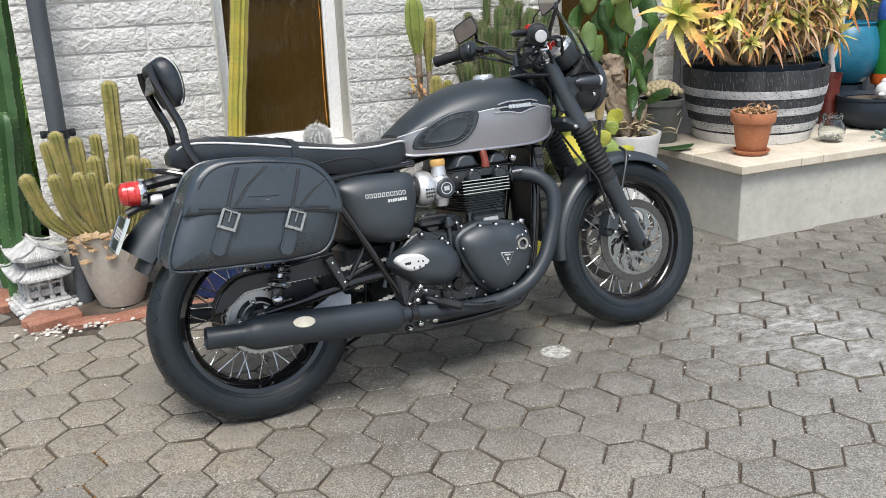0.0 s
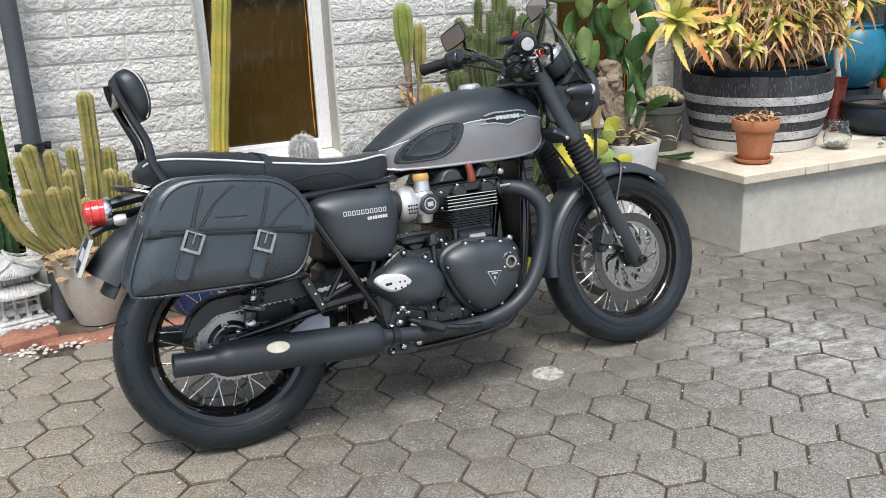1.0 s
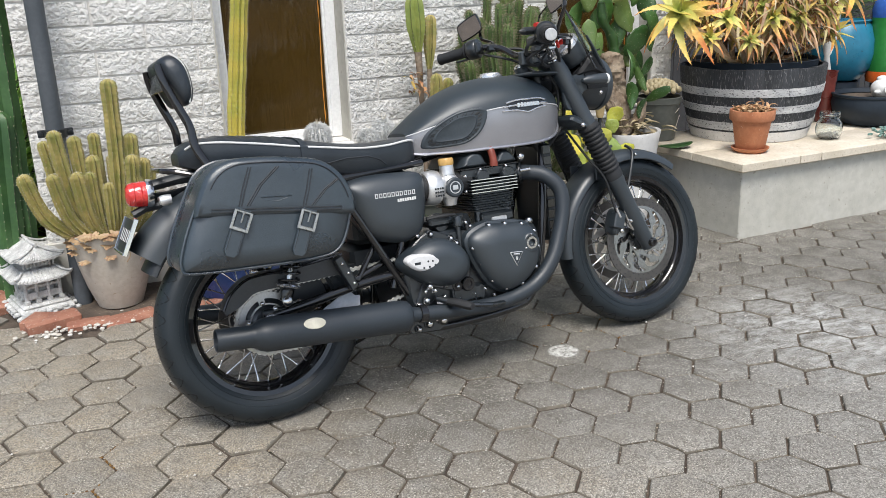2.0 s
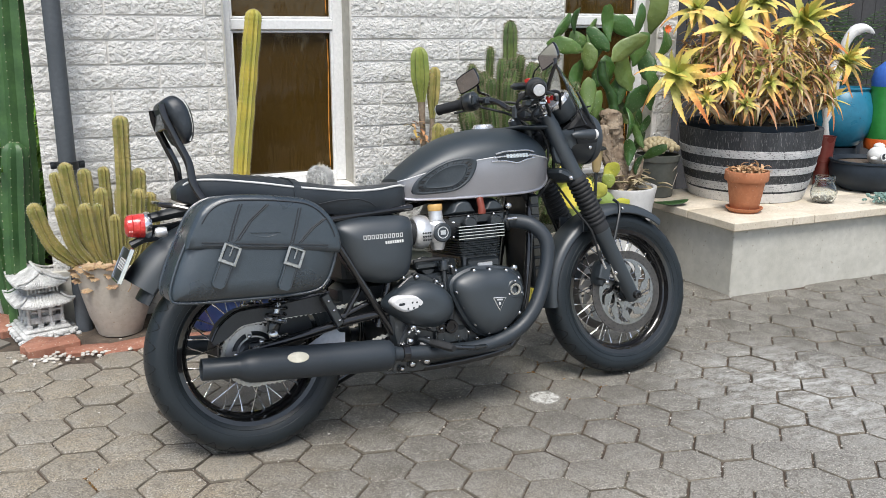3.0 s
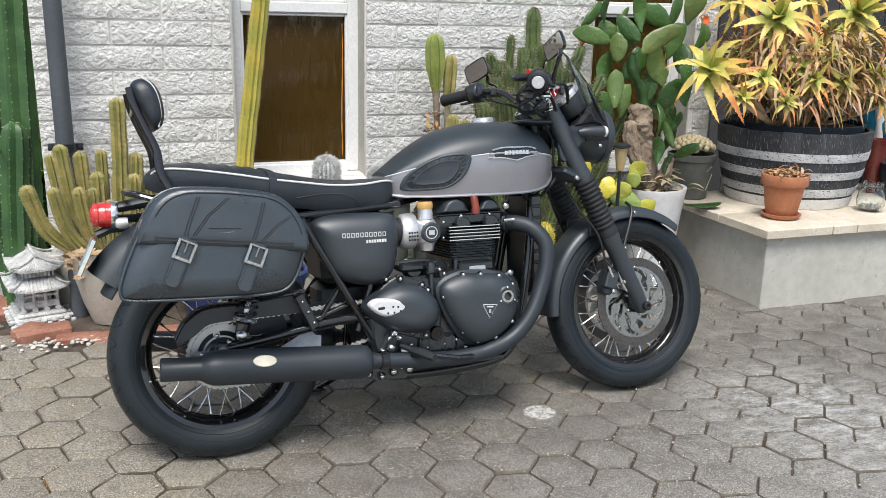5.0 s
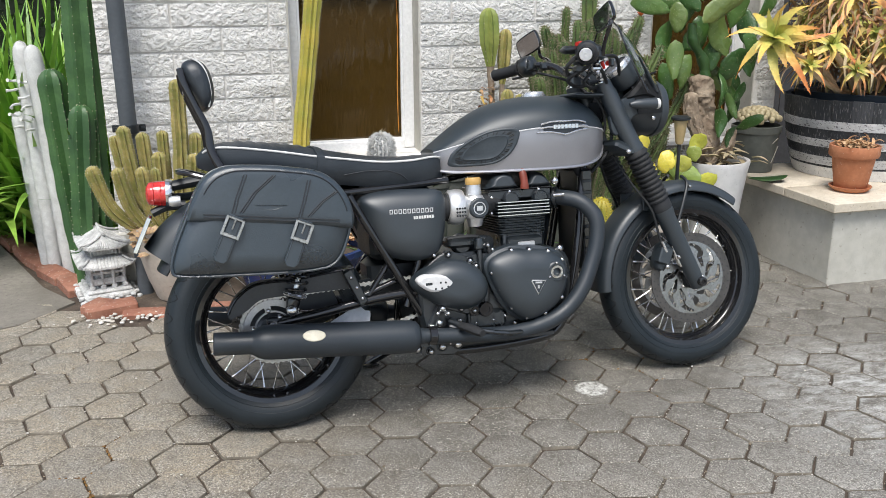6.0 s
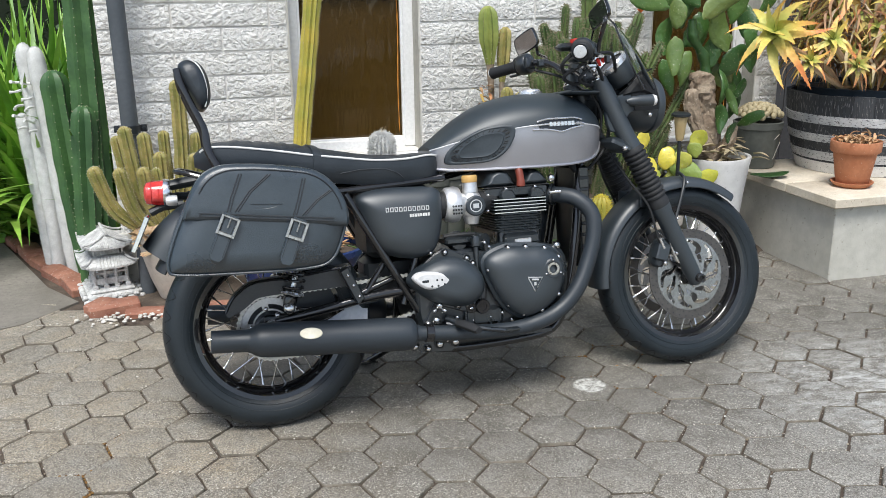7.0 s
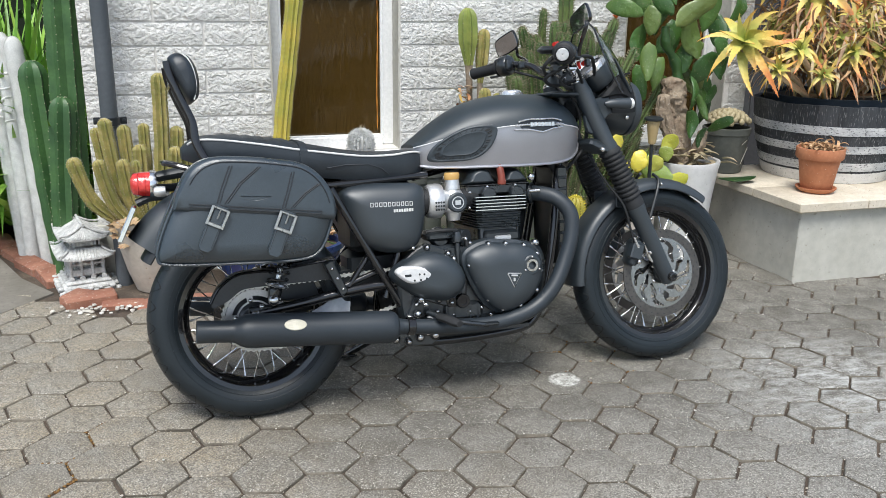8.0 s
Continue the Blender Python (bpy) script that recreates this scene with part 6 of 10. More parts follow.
    for k in range(80):
        a = rnd.uniform(0, 6.28)
        p = Vector((4.86, 4.14, 0.82 + rnd.random() * 0.4))
        dv = Vector((math.cos(a), math.sin(a) - 0.2, rnd.uniform(0.4, 1.4))).normalized()
        for q in range(16):
            p = p + dv * 0.035
            dv = (dv + Vector((0, 0, -0.05))).normalized()
            sd = dv.cross(Vector((0, 0, 1))).normalized()
            for s in (-1, 1):
                leaf(g, p, sd * s + dv * 0.4, (0, 0, 1), 0.075 * (1 - q / 18), 0.007, 0.3, 3, 0.001)
    part("fronds", g, FERN, fe)
    g = Geo()
    g.lathe([(0.14, 0.0), (0.19, 0.7), (0.2, 0.82), (0.18, 0.82), (0.001, 0.79)], Matrix.Translation((4.86, 4.14, 0.0)), 32, (True, False))
    part("fern_pot", g, POT_NAVY, fe, "dark pot")


build_cereus()
build_corner()
build_pagoda()
build_wall_cacti()
build_pears()
build_barrel()
build_aloe()
build_bench_things()

from mathutils.geometry import tessellate_polygon

# ---------------------------------------------------------------- motorcycle: x ahead, y to its far side, z up from the rear tyre's foot
BIKE = thing("motorcycle", "matt black and silver classic motorcycle leaning on its side stand", "motorcycle",
             Matrix.Translation((0.53, 2.385, 0)) @ pose(0, 0, 0, 0, 0, 2.4) @ pose(0, 0, 0, -9.5, 0, 0))
REAR, FRONT = Vector((0.069, -0.022, 0.290)), Vector((1.470, -0.012, 0.2975))
GUARD_REAR, GUARD_FRONT = Vector((0.068, 0, 0.316)), Vector((1.468, -0.006, 0.302))   # what the mudguards curve round
LEAN = -4.0   # the wheels lean a little further than the body


def dome(i0, y0, i1, y1, n=10):
    """Steps of a slab's face that swells smoothly from one inset to the next."""
    return [(i0 + (i1 - i0) * (1 - math.cos(math.pi / 2 * k / n)), y0 + (y1 - y0) * math.sin(math.pi / 2 * k / n)) for k in range(n + 1)]


def bike(name, geo, mats, label="", parent=None, sharp=38):
    return part(name, geo, mats, parent or BIKE, label, sharp)


def curved_slot(r0, r1, a0, sweep, bend, half):
    """Outline of an S-shaped slot that runs outwards from r0 to r1."""
    line = []
    for k in range(13):
        t = k / 12
        r, a = r0 + (r1 - r0) * t, a0 + sweep * t + bend * math.sin(2 * math.pi * t) * 0.5
        line.append(Vector((r * math.cos(a), r * math.sin(a))))
    left, right = [], []
    for k, p in enumerate(line):
        d = (line[min(k + 1, 12)] - line[max(k - 1, 0)]).normalized()
        w = half * (0.4 + 0.6 * math.sin(math.pi * k / 12))
        left.append(tuple(p + Vector((-d.y, d.x)) * w))
        right.append(tuple(p - Vector((-d.y, d.x)) * w))
    return left + right[::-1]


def plate(g, loops, lo, hi):
    """A flat plate between y lo and hi, its first loop the rim and the rest holes through it."""
    flat = [p for loop in loops for p in loop]
    tris = tessellate_polygon([[Vector((x, z, 0)) for x, z in loop] for loop in loops])
    n = len(flat)
    faces = [tuple(t) for t in tris] + [tuple(n + i for i in reversed(t)) for t in tris]
    start = 0
    for loop in loops:
        m = len(loop)
        faces += [(start + k, start + (k + 1) % m, n + start + (k + 1) % m, n + start + k) for k in range(m)]
        start += m
    g.add([(x, lo, z) for x, z in flat] + [(x, hi, z) for x, z in flat], faces)


def build_wheel(name, c, R, half, rim_r, discs, count=36):
    hub = Geo()
    side = axis_m((0, 0, 0), (0, 1, 0))
    hub.lathe([(0.012, -0.085), (0.03, -0.08), (0.036, -0.05), (0.052, -0.046), (0.052, -0.04), (0.034, -0.03), (0.03, 0), (0.034, 0.03), (0.052, 0.04), (0.052, 0.046), (0.036, 0.05), (0.03, 0.08), (0.012, 0.085)], side, 32, (True, True))
    wheel = bike(name, hub, BLACK_ENGINE, "black hub laced with steel spokes")
    wheel.location, wheel.rotation_euler = c, (radians(LEAN), 0, 0)
    ty = Geo()
    prof = []
    for k in range(25):
        a = math.pi * (k / 24 - 0.5)
        y = half * math.sin(a) * (1.0 if abs(math.sin(a)) < 0.8 else 1.0)
        prof.append((R - (R - rim_r - 0.03) * (1 - math.cos(a) ** 0.55 if abs(a) < 1.5 else 1), y))
    prof = [(rim_r - 0.004, -half * 0.72), (rim_r + 0.008, -half * 0.86), (rim_r + 0.03, -half)] + prof[1:-1] + [(rim_r + 0.03, half), (rim_r + 0.008, half * 0.86), (rim_r - 0.004, half * 0.72)]
    ty.lathe(prof, side, 96)
    ribs = []
    for s in (-1, 1):
        for rr, w in ((rim_r + 0.016, 0.0013), (rim_r + 0.034, 0.0009)):
            rb = Geo()
            rb.tube([(rr * math.cos(a), s * (half * (0.925 if rr < rim_r + 0.02 else 1.0)), rr * math.sin(a)) for a in (2 * math.pi * k / 72 for k in range(73))], w, 6, (False, False))
            ribs.append(rb)
    tyre = bike("tyre", ty, RUBBER, "black road tyre with a worn grey sheen", wheel)
    for rb in ribs:
        bike("sidewall_rib", rb, RUBBER, "", wheel)
    gr = Geo()
    n = 30
    for k in range(n):
        for s in (-1, 1):
            a0 = 2 * math.pi * (k + (0.5 if s > 0 else 0)) / n
            pts = []
            for u in range(7):
                t = u / 6
                y = s * half * (0.3 + 0.6 * math.sin(math.pi * t) ** 0.7)
                q = math.asin(min(1, abs(y) / half))
                r = R - (R - rim_r - 0.03) * (1 - math.cos(q) ** 0.55)
                a = a0 + (t - 0.5) * 0.15
                pts.append(((r - 0.0023) * math.cos(a), y * 0.98, (r - 0.0023) * math.sin(a)))
            gr.tube(pts, 0.0034, 6)
    gv = bike("tread_groove", gr, BLACK_PLASTIC, "", wheel)
    gv["kind"] = "stuff"
    rm = Geo()
    w = half * 0.8
    rm.lathe([(rim_r - 0.008, -w), (rim_r + 0.006, -w - 0.002), (rim_r + 0.007, -w + 0.004), (rim_r - 0.004, -w + 0.008), (rim_r - 0.02, -w * 0.55), (rim_r - 0.028, -w * 0.3), (rim_r - 0.03, 0),
              (rim_r - 0.028, w * 0.3), (rim_r - 0.02, w * 0.55), (rim_r - 0.004, w - 0.008), (rim_r + 0.007, w - 0.004), (rim_r + 0.006, w + 0.002), (rim_r - 0.008, w), (rim_r - 0.016, w * 0.6), (rim_r - 0.016, -w * 0.6), (rim_r - 0.008, -w)], side, 96)
    bike("rim", rm, BLACK_GLOSS, "gloss black wheel rim", wheel)
    kinds = []
    for s in (-1, 1):
        for lean in (-1, 1):
            g = Geo()
            hub_a = lean * radians(52)
            a = Vector((0.047 * math.cos(hub_a), s * 0.043, 0.047 * math.sin(hub_a)))
            b = Vector((rim_r - 0.024, s * 0.006, 0))
            rod(g, a, b, 0.0021, seg=6)
            d = (b - a).normalized()
            rod(g, b - d * 0.018, b, 0.0036, seg=6)
            me = g.mesh("spoke", 60)
            me.materials.append(STEEL)
            kinds.append(me)
    for k in range(count):
        ob = new("spoke", kinds[k % 4])
        ob.parent = wheel
        ob.matrix_local = pose(0, 0, 0, 0, 360.0 * k / count + (3 if k % 2 else 0), 0)
    for s, r_out in discs:
        g = Geo()
        y0, y1 = s * 0.064, s * 0.0685
        hi, lo = max(y0, y1), min(y0, y1)
        slots = []
        inner = r_out - 0.034
        for k in range(10):
            slots.append(curved_slot(0.056, inner - 0.005, 2 * math.pi * k / 10, 0.95, 0.30, 0.0105))
        circle = lambda rr, n: [(rr * math.cos(2 * math.pi * k / n), rr * math.sin(2 * math.pi * k / n)) for k in range(n)]
        plate(g, [circle(r_out - 0.030, 80), circle(0.036, 36)] + slots, lo, hi)
        disc = bike("brake_disc", g, DISC_STEEL if s < 0 else SPROCKET_STEEL, "polished steel brake disc with curved slots", wheel)
        band = Geo()
        plate(band, [circle(r_out, 80), circle(r_out - 0.0295, 80)], lo + 0.0003, hi - 0.0003)
        bike("friction_band", band, DISC_BAND, "drilled dull grey friction band", wheel)
        h = Geo()
        for k in range(36):
            for rr, ph in ((r_out - 0.009, 0), (r_out - 0.024, 0.09)):
                a = 2 * math.pi * k / 36 + ph
                h.lathe([(0.0001, s * 0.0004), (0.0024, s * 0.0004), (0.0024, -s * 0.001)], axis_m((rr * math.cos(a), s * 0.0683, rr * math.sin(a)), (0, 1, 0)), 7)
        hole = part("drilled_hole", h, BLACK_MATTE, wheel)
        hole["kind"] = "stuff"
        for k in range(5):
            a = 2 * math.pi * k / 5
            b = Geo()
            bolt(b, (0.043 * math.cos(a), s * 0.069, 0.043 * math.sin(a)), (0, s, 0), 0.006, 0.005)
            part("disc_bolt", b, STEEL, wheel)
    return wheel


build_wheel("front_wheel", FRONT, 0.3035, 0.053, 0.226, [(-1, 0.152), (1, 0.152)])
RW = build_wheel("rear_wheel", REAR, 0.305, 0.069, 0.214, [(1, 0.11)])

# ---- fuel tank
TANK = [(0.590, 0.072, 0.727, 0.774, 0.785), (0.615, 0.098, 0.716, 0.781, 0.803), (0.68, 0.121, 0.711, 0.797, 0.853), (0.76, 0.143, 0.708, 0.812, 0.899),
        (0.85, 0.158, 0.707, 0.826, 0.925), (0.95, 0.165, 0.706, 0.832, 0.933), (1.04, 0.157, 0.708, 0.828, 0.927), (1.10, 0.134, 0.717, 0.822, 0.905),
        (1.14, 0.104, 0.737, 0.815, 0.873), (1.163, 0.066, 0.765, 0.806, 0.834)]
TANK_FINE = curve(TANK, 5)


def tank_at(x):
    for a, b in zip(TANK_FINE, TANK_FINE[1:]):
        if a[0] <= x <= b[0]:
            t = (x - a[0]) / (b[0] - a[0])
            return [p + (q - p) * t for p, q in zip(a, b)]
    return list(TANK_FINE[0] if x < TANK_FINE[0][0] else TANK_FINE[-1])


def tank_y(x, z):
    """How far the tank's near side stands out at x, z."""
    _, w, zb, zm, zt = tank_at(x)
    if z <= zm:
        return w * (1 - 0.12 * ((zm - z) / (zm - zb)) ** 2)
    s = min(1.0, (z - zm) / (zt - zm))
    return w * (1 - s ** 2.1) ** (1 / 2.1)


def build_tank():
    up, low = [], []
    for x, w, zb, zm, zt in TANK_FINE:
        ring = []
        for k in range(17):
            a = math.pi * k / 16
            c, s = math.cos(a), math.sin(a)
            ring.append(Vector((x, -w * math.copysign(abs(c) ** (2 / 2.1), c), zm + (zt - zm) * s ** (2 / 2.1))))
        up.append(ring)
        lo = []
        for k in range(7):
            s = k / 6
            lo.append(Vector((x, -w * (1 - 0.12 * s * s), zm + (zb - zm) * s)))
        low.append([Vector((p.x, -p.y, p.z)) for p in lo][::-1] and ([p for p in lo] + [Vector((x, -w * 0.5, zb - 0.004)), Vector((x, w * 0.5, zb - 0.004))] + [Vector((p.x, -p.y, p.z)) for p in lo][::-1]))
    g = Geo()
    g.loft(up, (False, False), False)
    g.add(up[0], [tuple(range(17))])
    g.add(up[-1], [tuple(range(17))])
    tank = bike("fuel_tank", g, TANK_BLACK, "matt black upper tank")
    l2 = Geo()
    l2.loft(low, (False, False), False)
    l2.add(low[0], [tuple(range(len(low[0])))])
    l2.add(low[-1], [tuple(range(len(low[-1])))])
    bike("lower_tank", l2, TANK_SILVER, "matt silver lower tank", tank)
    for s in (-1, 1):
        q = Geo()
        q.tube([(x, s * w * 1.004, zm) for x, w, zb, zm, zt in TANK_FINE], 0.0022, 6)
        bike("pinstripe", q, PINSTRIPE, "pale silver pinstripe", tank)
        e = Geo()
        e.tube([(x, s * w * 0.895, zb - 0.001) for x, w, zb, zm, zt in TANK_FINE], 0.0045, 8)
        bike("tank_seam", e, TANK_SILVER, "silver seam along the tank foot", tank)
    out = curve([(0.626, 0.742), (0.644, 0.776), (0.70, 0.812), (0.752, 0.832), (0.815, 0.836), (0.836, 0.822), (0.826, 0.785), (0.800, 0.752), (0.758, 0.731), (0.69, 0.727), (0.64, 0.729)], 5, True)
    cx, cz = sum(p[0] for p in out) / len(out), sum(p[1] for p in out) / len(out)

    def ringed(steps):
        rings = []
        for f, h in steps:
            ring = []
            for x, z in out:
                px, pz = cx + (x - cx) * f, cz + (z - cz) * f
                ring.append(Vector((px, -(tank_y(px, pz) + h), pz)))
            rings.append(ring)
        return rings
    pad = Geo()
    pad.loft(ringed([(1.02, -0.003), (1.0, 0.007), (0.95, 0.0085), (0.9, 0.008), (0.86, 0.0055), (0.66, 0.0055), (0.62, 0.0085), (0.56, 0.007), (0.3, 0.0062), (0.05, 0.006)]), (False, True))
    bike("knee_pad", pad, KNEE_RUBBER, "black rubber knee pad with ribs", tank)
    rib = Geo()
    for k in range(34):
        a = 2 * math.pi * k / 34
        p = []
        for f in (0.70, 0.77, 0.83):
            i = int(a / (2 * math.pi) * len(out))
            x, z = out[i]
            px, pz = cx + (x - cx) * f, cz + (z - cz) * f
            p.append((px, -(tank_y(px, pz) + 0.0062), pz))
        rib.tube(p, 0.0016, 5)
    r = bike("pad_rib", rib, RUBBER_DARK, "", tank)
    # maker's badge: plain bright bars in its shape
    sh = Geo()
    shield = [(0.905, 0.842), (0.985, 0.849), (1.06, 0.842), (1.052, 0.822), (1.02, 0.816), (0.985, 0.808), (0.95, 0.816), (0.915, 0.82)]
    sh.add([(x, -(tank_y(x, z) + 0.0016), z) for x, z in shield] + [(0.985, -(tank_y(0.985, 0.83) + 0.0016), 0.83)], [(k, (k + 1) % 8, 8) for k in range(8)])
    bike("badge_shield", sh, BLACK_GLOSS, "black enamel ground of the badge", tank)
    bd = Geo()
    for line, r in (([(0.905, 0.84), (0.94, 0.847), (0.985, 0.847), (1.03, 0.847), (1.06, 0.84)], 0.0028), ([(0.895, 0.828), (0.925, 0.831), (0.945, 0.831)], 0.003), ([(1.035, 0.831), (1.05, 0.831), (1.066, 0.829)], 0.003),
                    ([(0.89, 0.817), (0.935, 0.816), (0.965, 0.811), (0.985, 0.807), (1.005, 0.811), (1.03, 0.817), (1.062, 0.82)], 0.0028)):
        bd.tube([(x, -(tank_y(x, z) + 0.003), z) for x, z in curve(line, 4)], r, 8)
    bike("tank_badge", bd, BADGE_SILVER, "bright silver tank badge", tank)
    bl = Geo()
    for k in range(7):
        x = 0.95 + 0.0125 * k
        bl.box((x, -(tank_y(x, 0.831) + 0.003), 0.831), (0.0098, 0.005, 0.014), 0.0012)
    bike("badge_bar", bl, BADGE_SILVER, "bright bars of raised lettering", tank)
    cap = Geo()
    cap.lathe([(0.0001, 0.011), (0.02, 0.011), (0.03, 0.0095), (0.034, 0.006), (0.035, 0.002), (0.039, 0.001), (0.04, -0.008)], Matrix.Translation((0.955, 0, 0.936)), 32)
    bike("filler_cap", cap, BADGE_SILVER, "chrome filler cap", tank)


build_tank()

# ---- seat, backrest, tail
SEAT = [(-0.10, 0.06, 0.772, 0.797, 0.806), (-0.065, 0.105, 0.758, 0.822, 0.832), (0.0, 0.128, 0.738, 0.822, 0.84), (0.12, 0.141, 0.72, 0.804, 0.828), (0.216, 0.144, 0.708, 0.786, 0.813),
        (0.30, 0.142, 0.698, 0.773, 0.795), (0.408, 0.138, 0.684, 0.758, 0.775), (0.50, 0.13, 0.68, 0.756, 0.768), (0.57, 0.114, 0.682, 0.762, 0.769), (0.604, 0.088, 0.69, 0.757, 0.762), (0.622, 0.05, 0.703, 0.738, 0.742)]


def build_seat():
    fine = curve(SEAT, 10)
    rings = []
    for x, w, zb, ze, zt in fine:
        rip = 0.0045 * abs(math.sin(math.pi * (x + 0.03) / 0.034)) if 0.0 < x < 0.215 else 0.0
        half = [(w * 0.86, zb), (w * 0.97, zb + (ze - zb) * 0.3), (w, zb + (ze - zb) * 0.75), (w * 0.985, ze), (w * 0.9, ze + (zt - ze) * 0.35 + rip * 0.5), (w * 0.6, ze + (zt - ze) * 0.8 + rip), (0.0, zt + rip)]
        rings.append([Vector((x, -y, z)) for y, z in half] + [Vector((x, y, z)) for y, z in half[-2::-1]])
    g = Geo()
    g.loft(rings)
    seat = bike("seat", g, VINYL, "black ribbed dual seat with white piping")
    for s in (-1, 1):
        q = Geo()
        q.tube([(x, s * w * 0.992, ze + 0.001) for x, w, zb, ze, zt in fine[6:]], 0.0032, 8)
        bike("piping", q, WHITE_PIPING, "white seat piping", seat)
    st = Geo()
    for x in (0.225, 0.2475):
        ww = [p for p in fine if abs(p[0] - x) < 0.006][0]
        _, w, zb, ze, zt = ww
        half = [(w * 0.9, zb), (w * 1.0, zb + (ze - zb) * 0.3), (w * 1.025, zb + (ze - zb) * 0.75), (w * 1.02, ze + 0.002), (w * 0.92, ze + (zt - ze) * 0.35 + 0.006), (w * 0.6, ze + (zt - ze) * 0.8 + 0.006), (0, zt + 0.006)]
        pts = [Vector((x, -y, z)) for y, z in half] + [Vector((x, y, z)) for y, z in half[-2::-1]]
        if x < 0.23:
            first = pts
    inner = [Vector((p.x, p.y * 0.97, p.z - 0.006)) for p in first]
    inner2 = [Vector((p.x, p.y * 0.97, p.z - 0.006)) for p in pts]
    st.loft([[a, b, c, d] for a, b, c, d in zip(first, pts, inner2, inner)])
    bike("seat_strap", st, VINYL, "black passenger strap", seat)
    sm = Geo()
    sm.tube([(x, -(w * 1.006), z) for x, w, z in ((0.30, 0.141, 0.728), (0.36, 0.14, 0.735), (0.43, 0.136, 0.733), (0.47, 0.132, 0.718), (0.49, 0.129, 0.70))], 0.0016, 6)
    bike("seam", sm, STITCH, "", seat)


build_seat()


def build_backrest():
    br = Geo()
    prof = curve([(-0.118, 1.055), (-0.092, 1.069), (-0.064, 1.060), (-0.045, 1.03), (-0.038, 0.985), (-0.043, 0.948), (-0.06, 0.932), (-0.078, 0.94), (-0.096, 0.975), (-0.115, 1.02)], 4, True)
    br.slab(prof, [(0.045, -0.13), (0.03, -0.1285), (0.016, -0.123), (0.006, -0.112), (0.0, -0.095), (0.0, 0.095), (0.006, 0.112), (0.016, 0.123), (0.03, 0.1285), (0.045, 0.13)])
    pad = bike("backrest", br, VINYL, "padded black backrest with white piping")
    p = Geo()
    pr = [(x, z) for x, z in curve([(-0.092, 1.071), (-0.066, 1.052), (-0.052, 1.015), (-0.048, 0.975), (-0.056, 0.938)], 5)]
    p.tube([(x, -0.119 + 0.01 * abs(i - 10) / 10 * 0.6, z) for i, (x, z) in enumerate(pr)], 0.0024, 6)
    bike("piping", p, WHITE_PIPING, "white backrest piping", pad)
    for s in (-1, 1):
        b = Geo()
        path = curve([(-0.012, s * 0.138, 0.722), (-0.035, s * 0.132, 0.762), (-0.06, s * 0.121, 0.815), (-0.067, s * 0.115, 0.875), (-0.092, s * 0.112, 0.938), (-0.115, s * 0.11, 1.0), (-0.122, s * 0.104, 1.045)], 6)
        b.tube(path, 0.0115, 10, flat=0.55, up=(0, 1, 0))
        bike("sissy_bar", b, BLACK_GLOSS, "gloss black steel backrest bar")
    c = Geo()
    c.box((-0.117, 0, 1.0), (0.008, 0.2, 0.05), 0.003, None)
    bike("backrest_plate", c, BLACK_GLOSS, "", pad)


build_backrest()


def arc_shell(c, r, a0, a1, half, depth, n=24, thick=0.003):
    """A mudguard: a curved shell round c between two angles, its sides turned in by depth."""
    g = Geo()
    rings = []
    for k in range(n + 1):
        a = radians(a0 + (a1 - a0) * k / n)
        e = Vector((math.cos(a), 0, math.sin(a)))
        sec = []
        for j in range(-8, 9):
            y = math.sin(math.pi * j / 16)
            sec.append((y * half, r - depth * (1 - (1 - abs(y) ** 2.5) ** 0.4)))
        out = [c + e * rr + Vector((0, y, 0)) for y, rr in sec]
        inn = [c + e * (rr - thick) + Vector((0, y * 0.96, 0)) for y, rr in reversed(sec)]
        rings.append(out + inn)
    g.loft(rings)
    return g


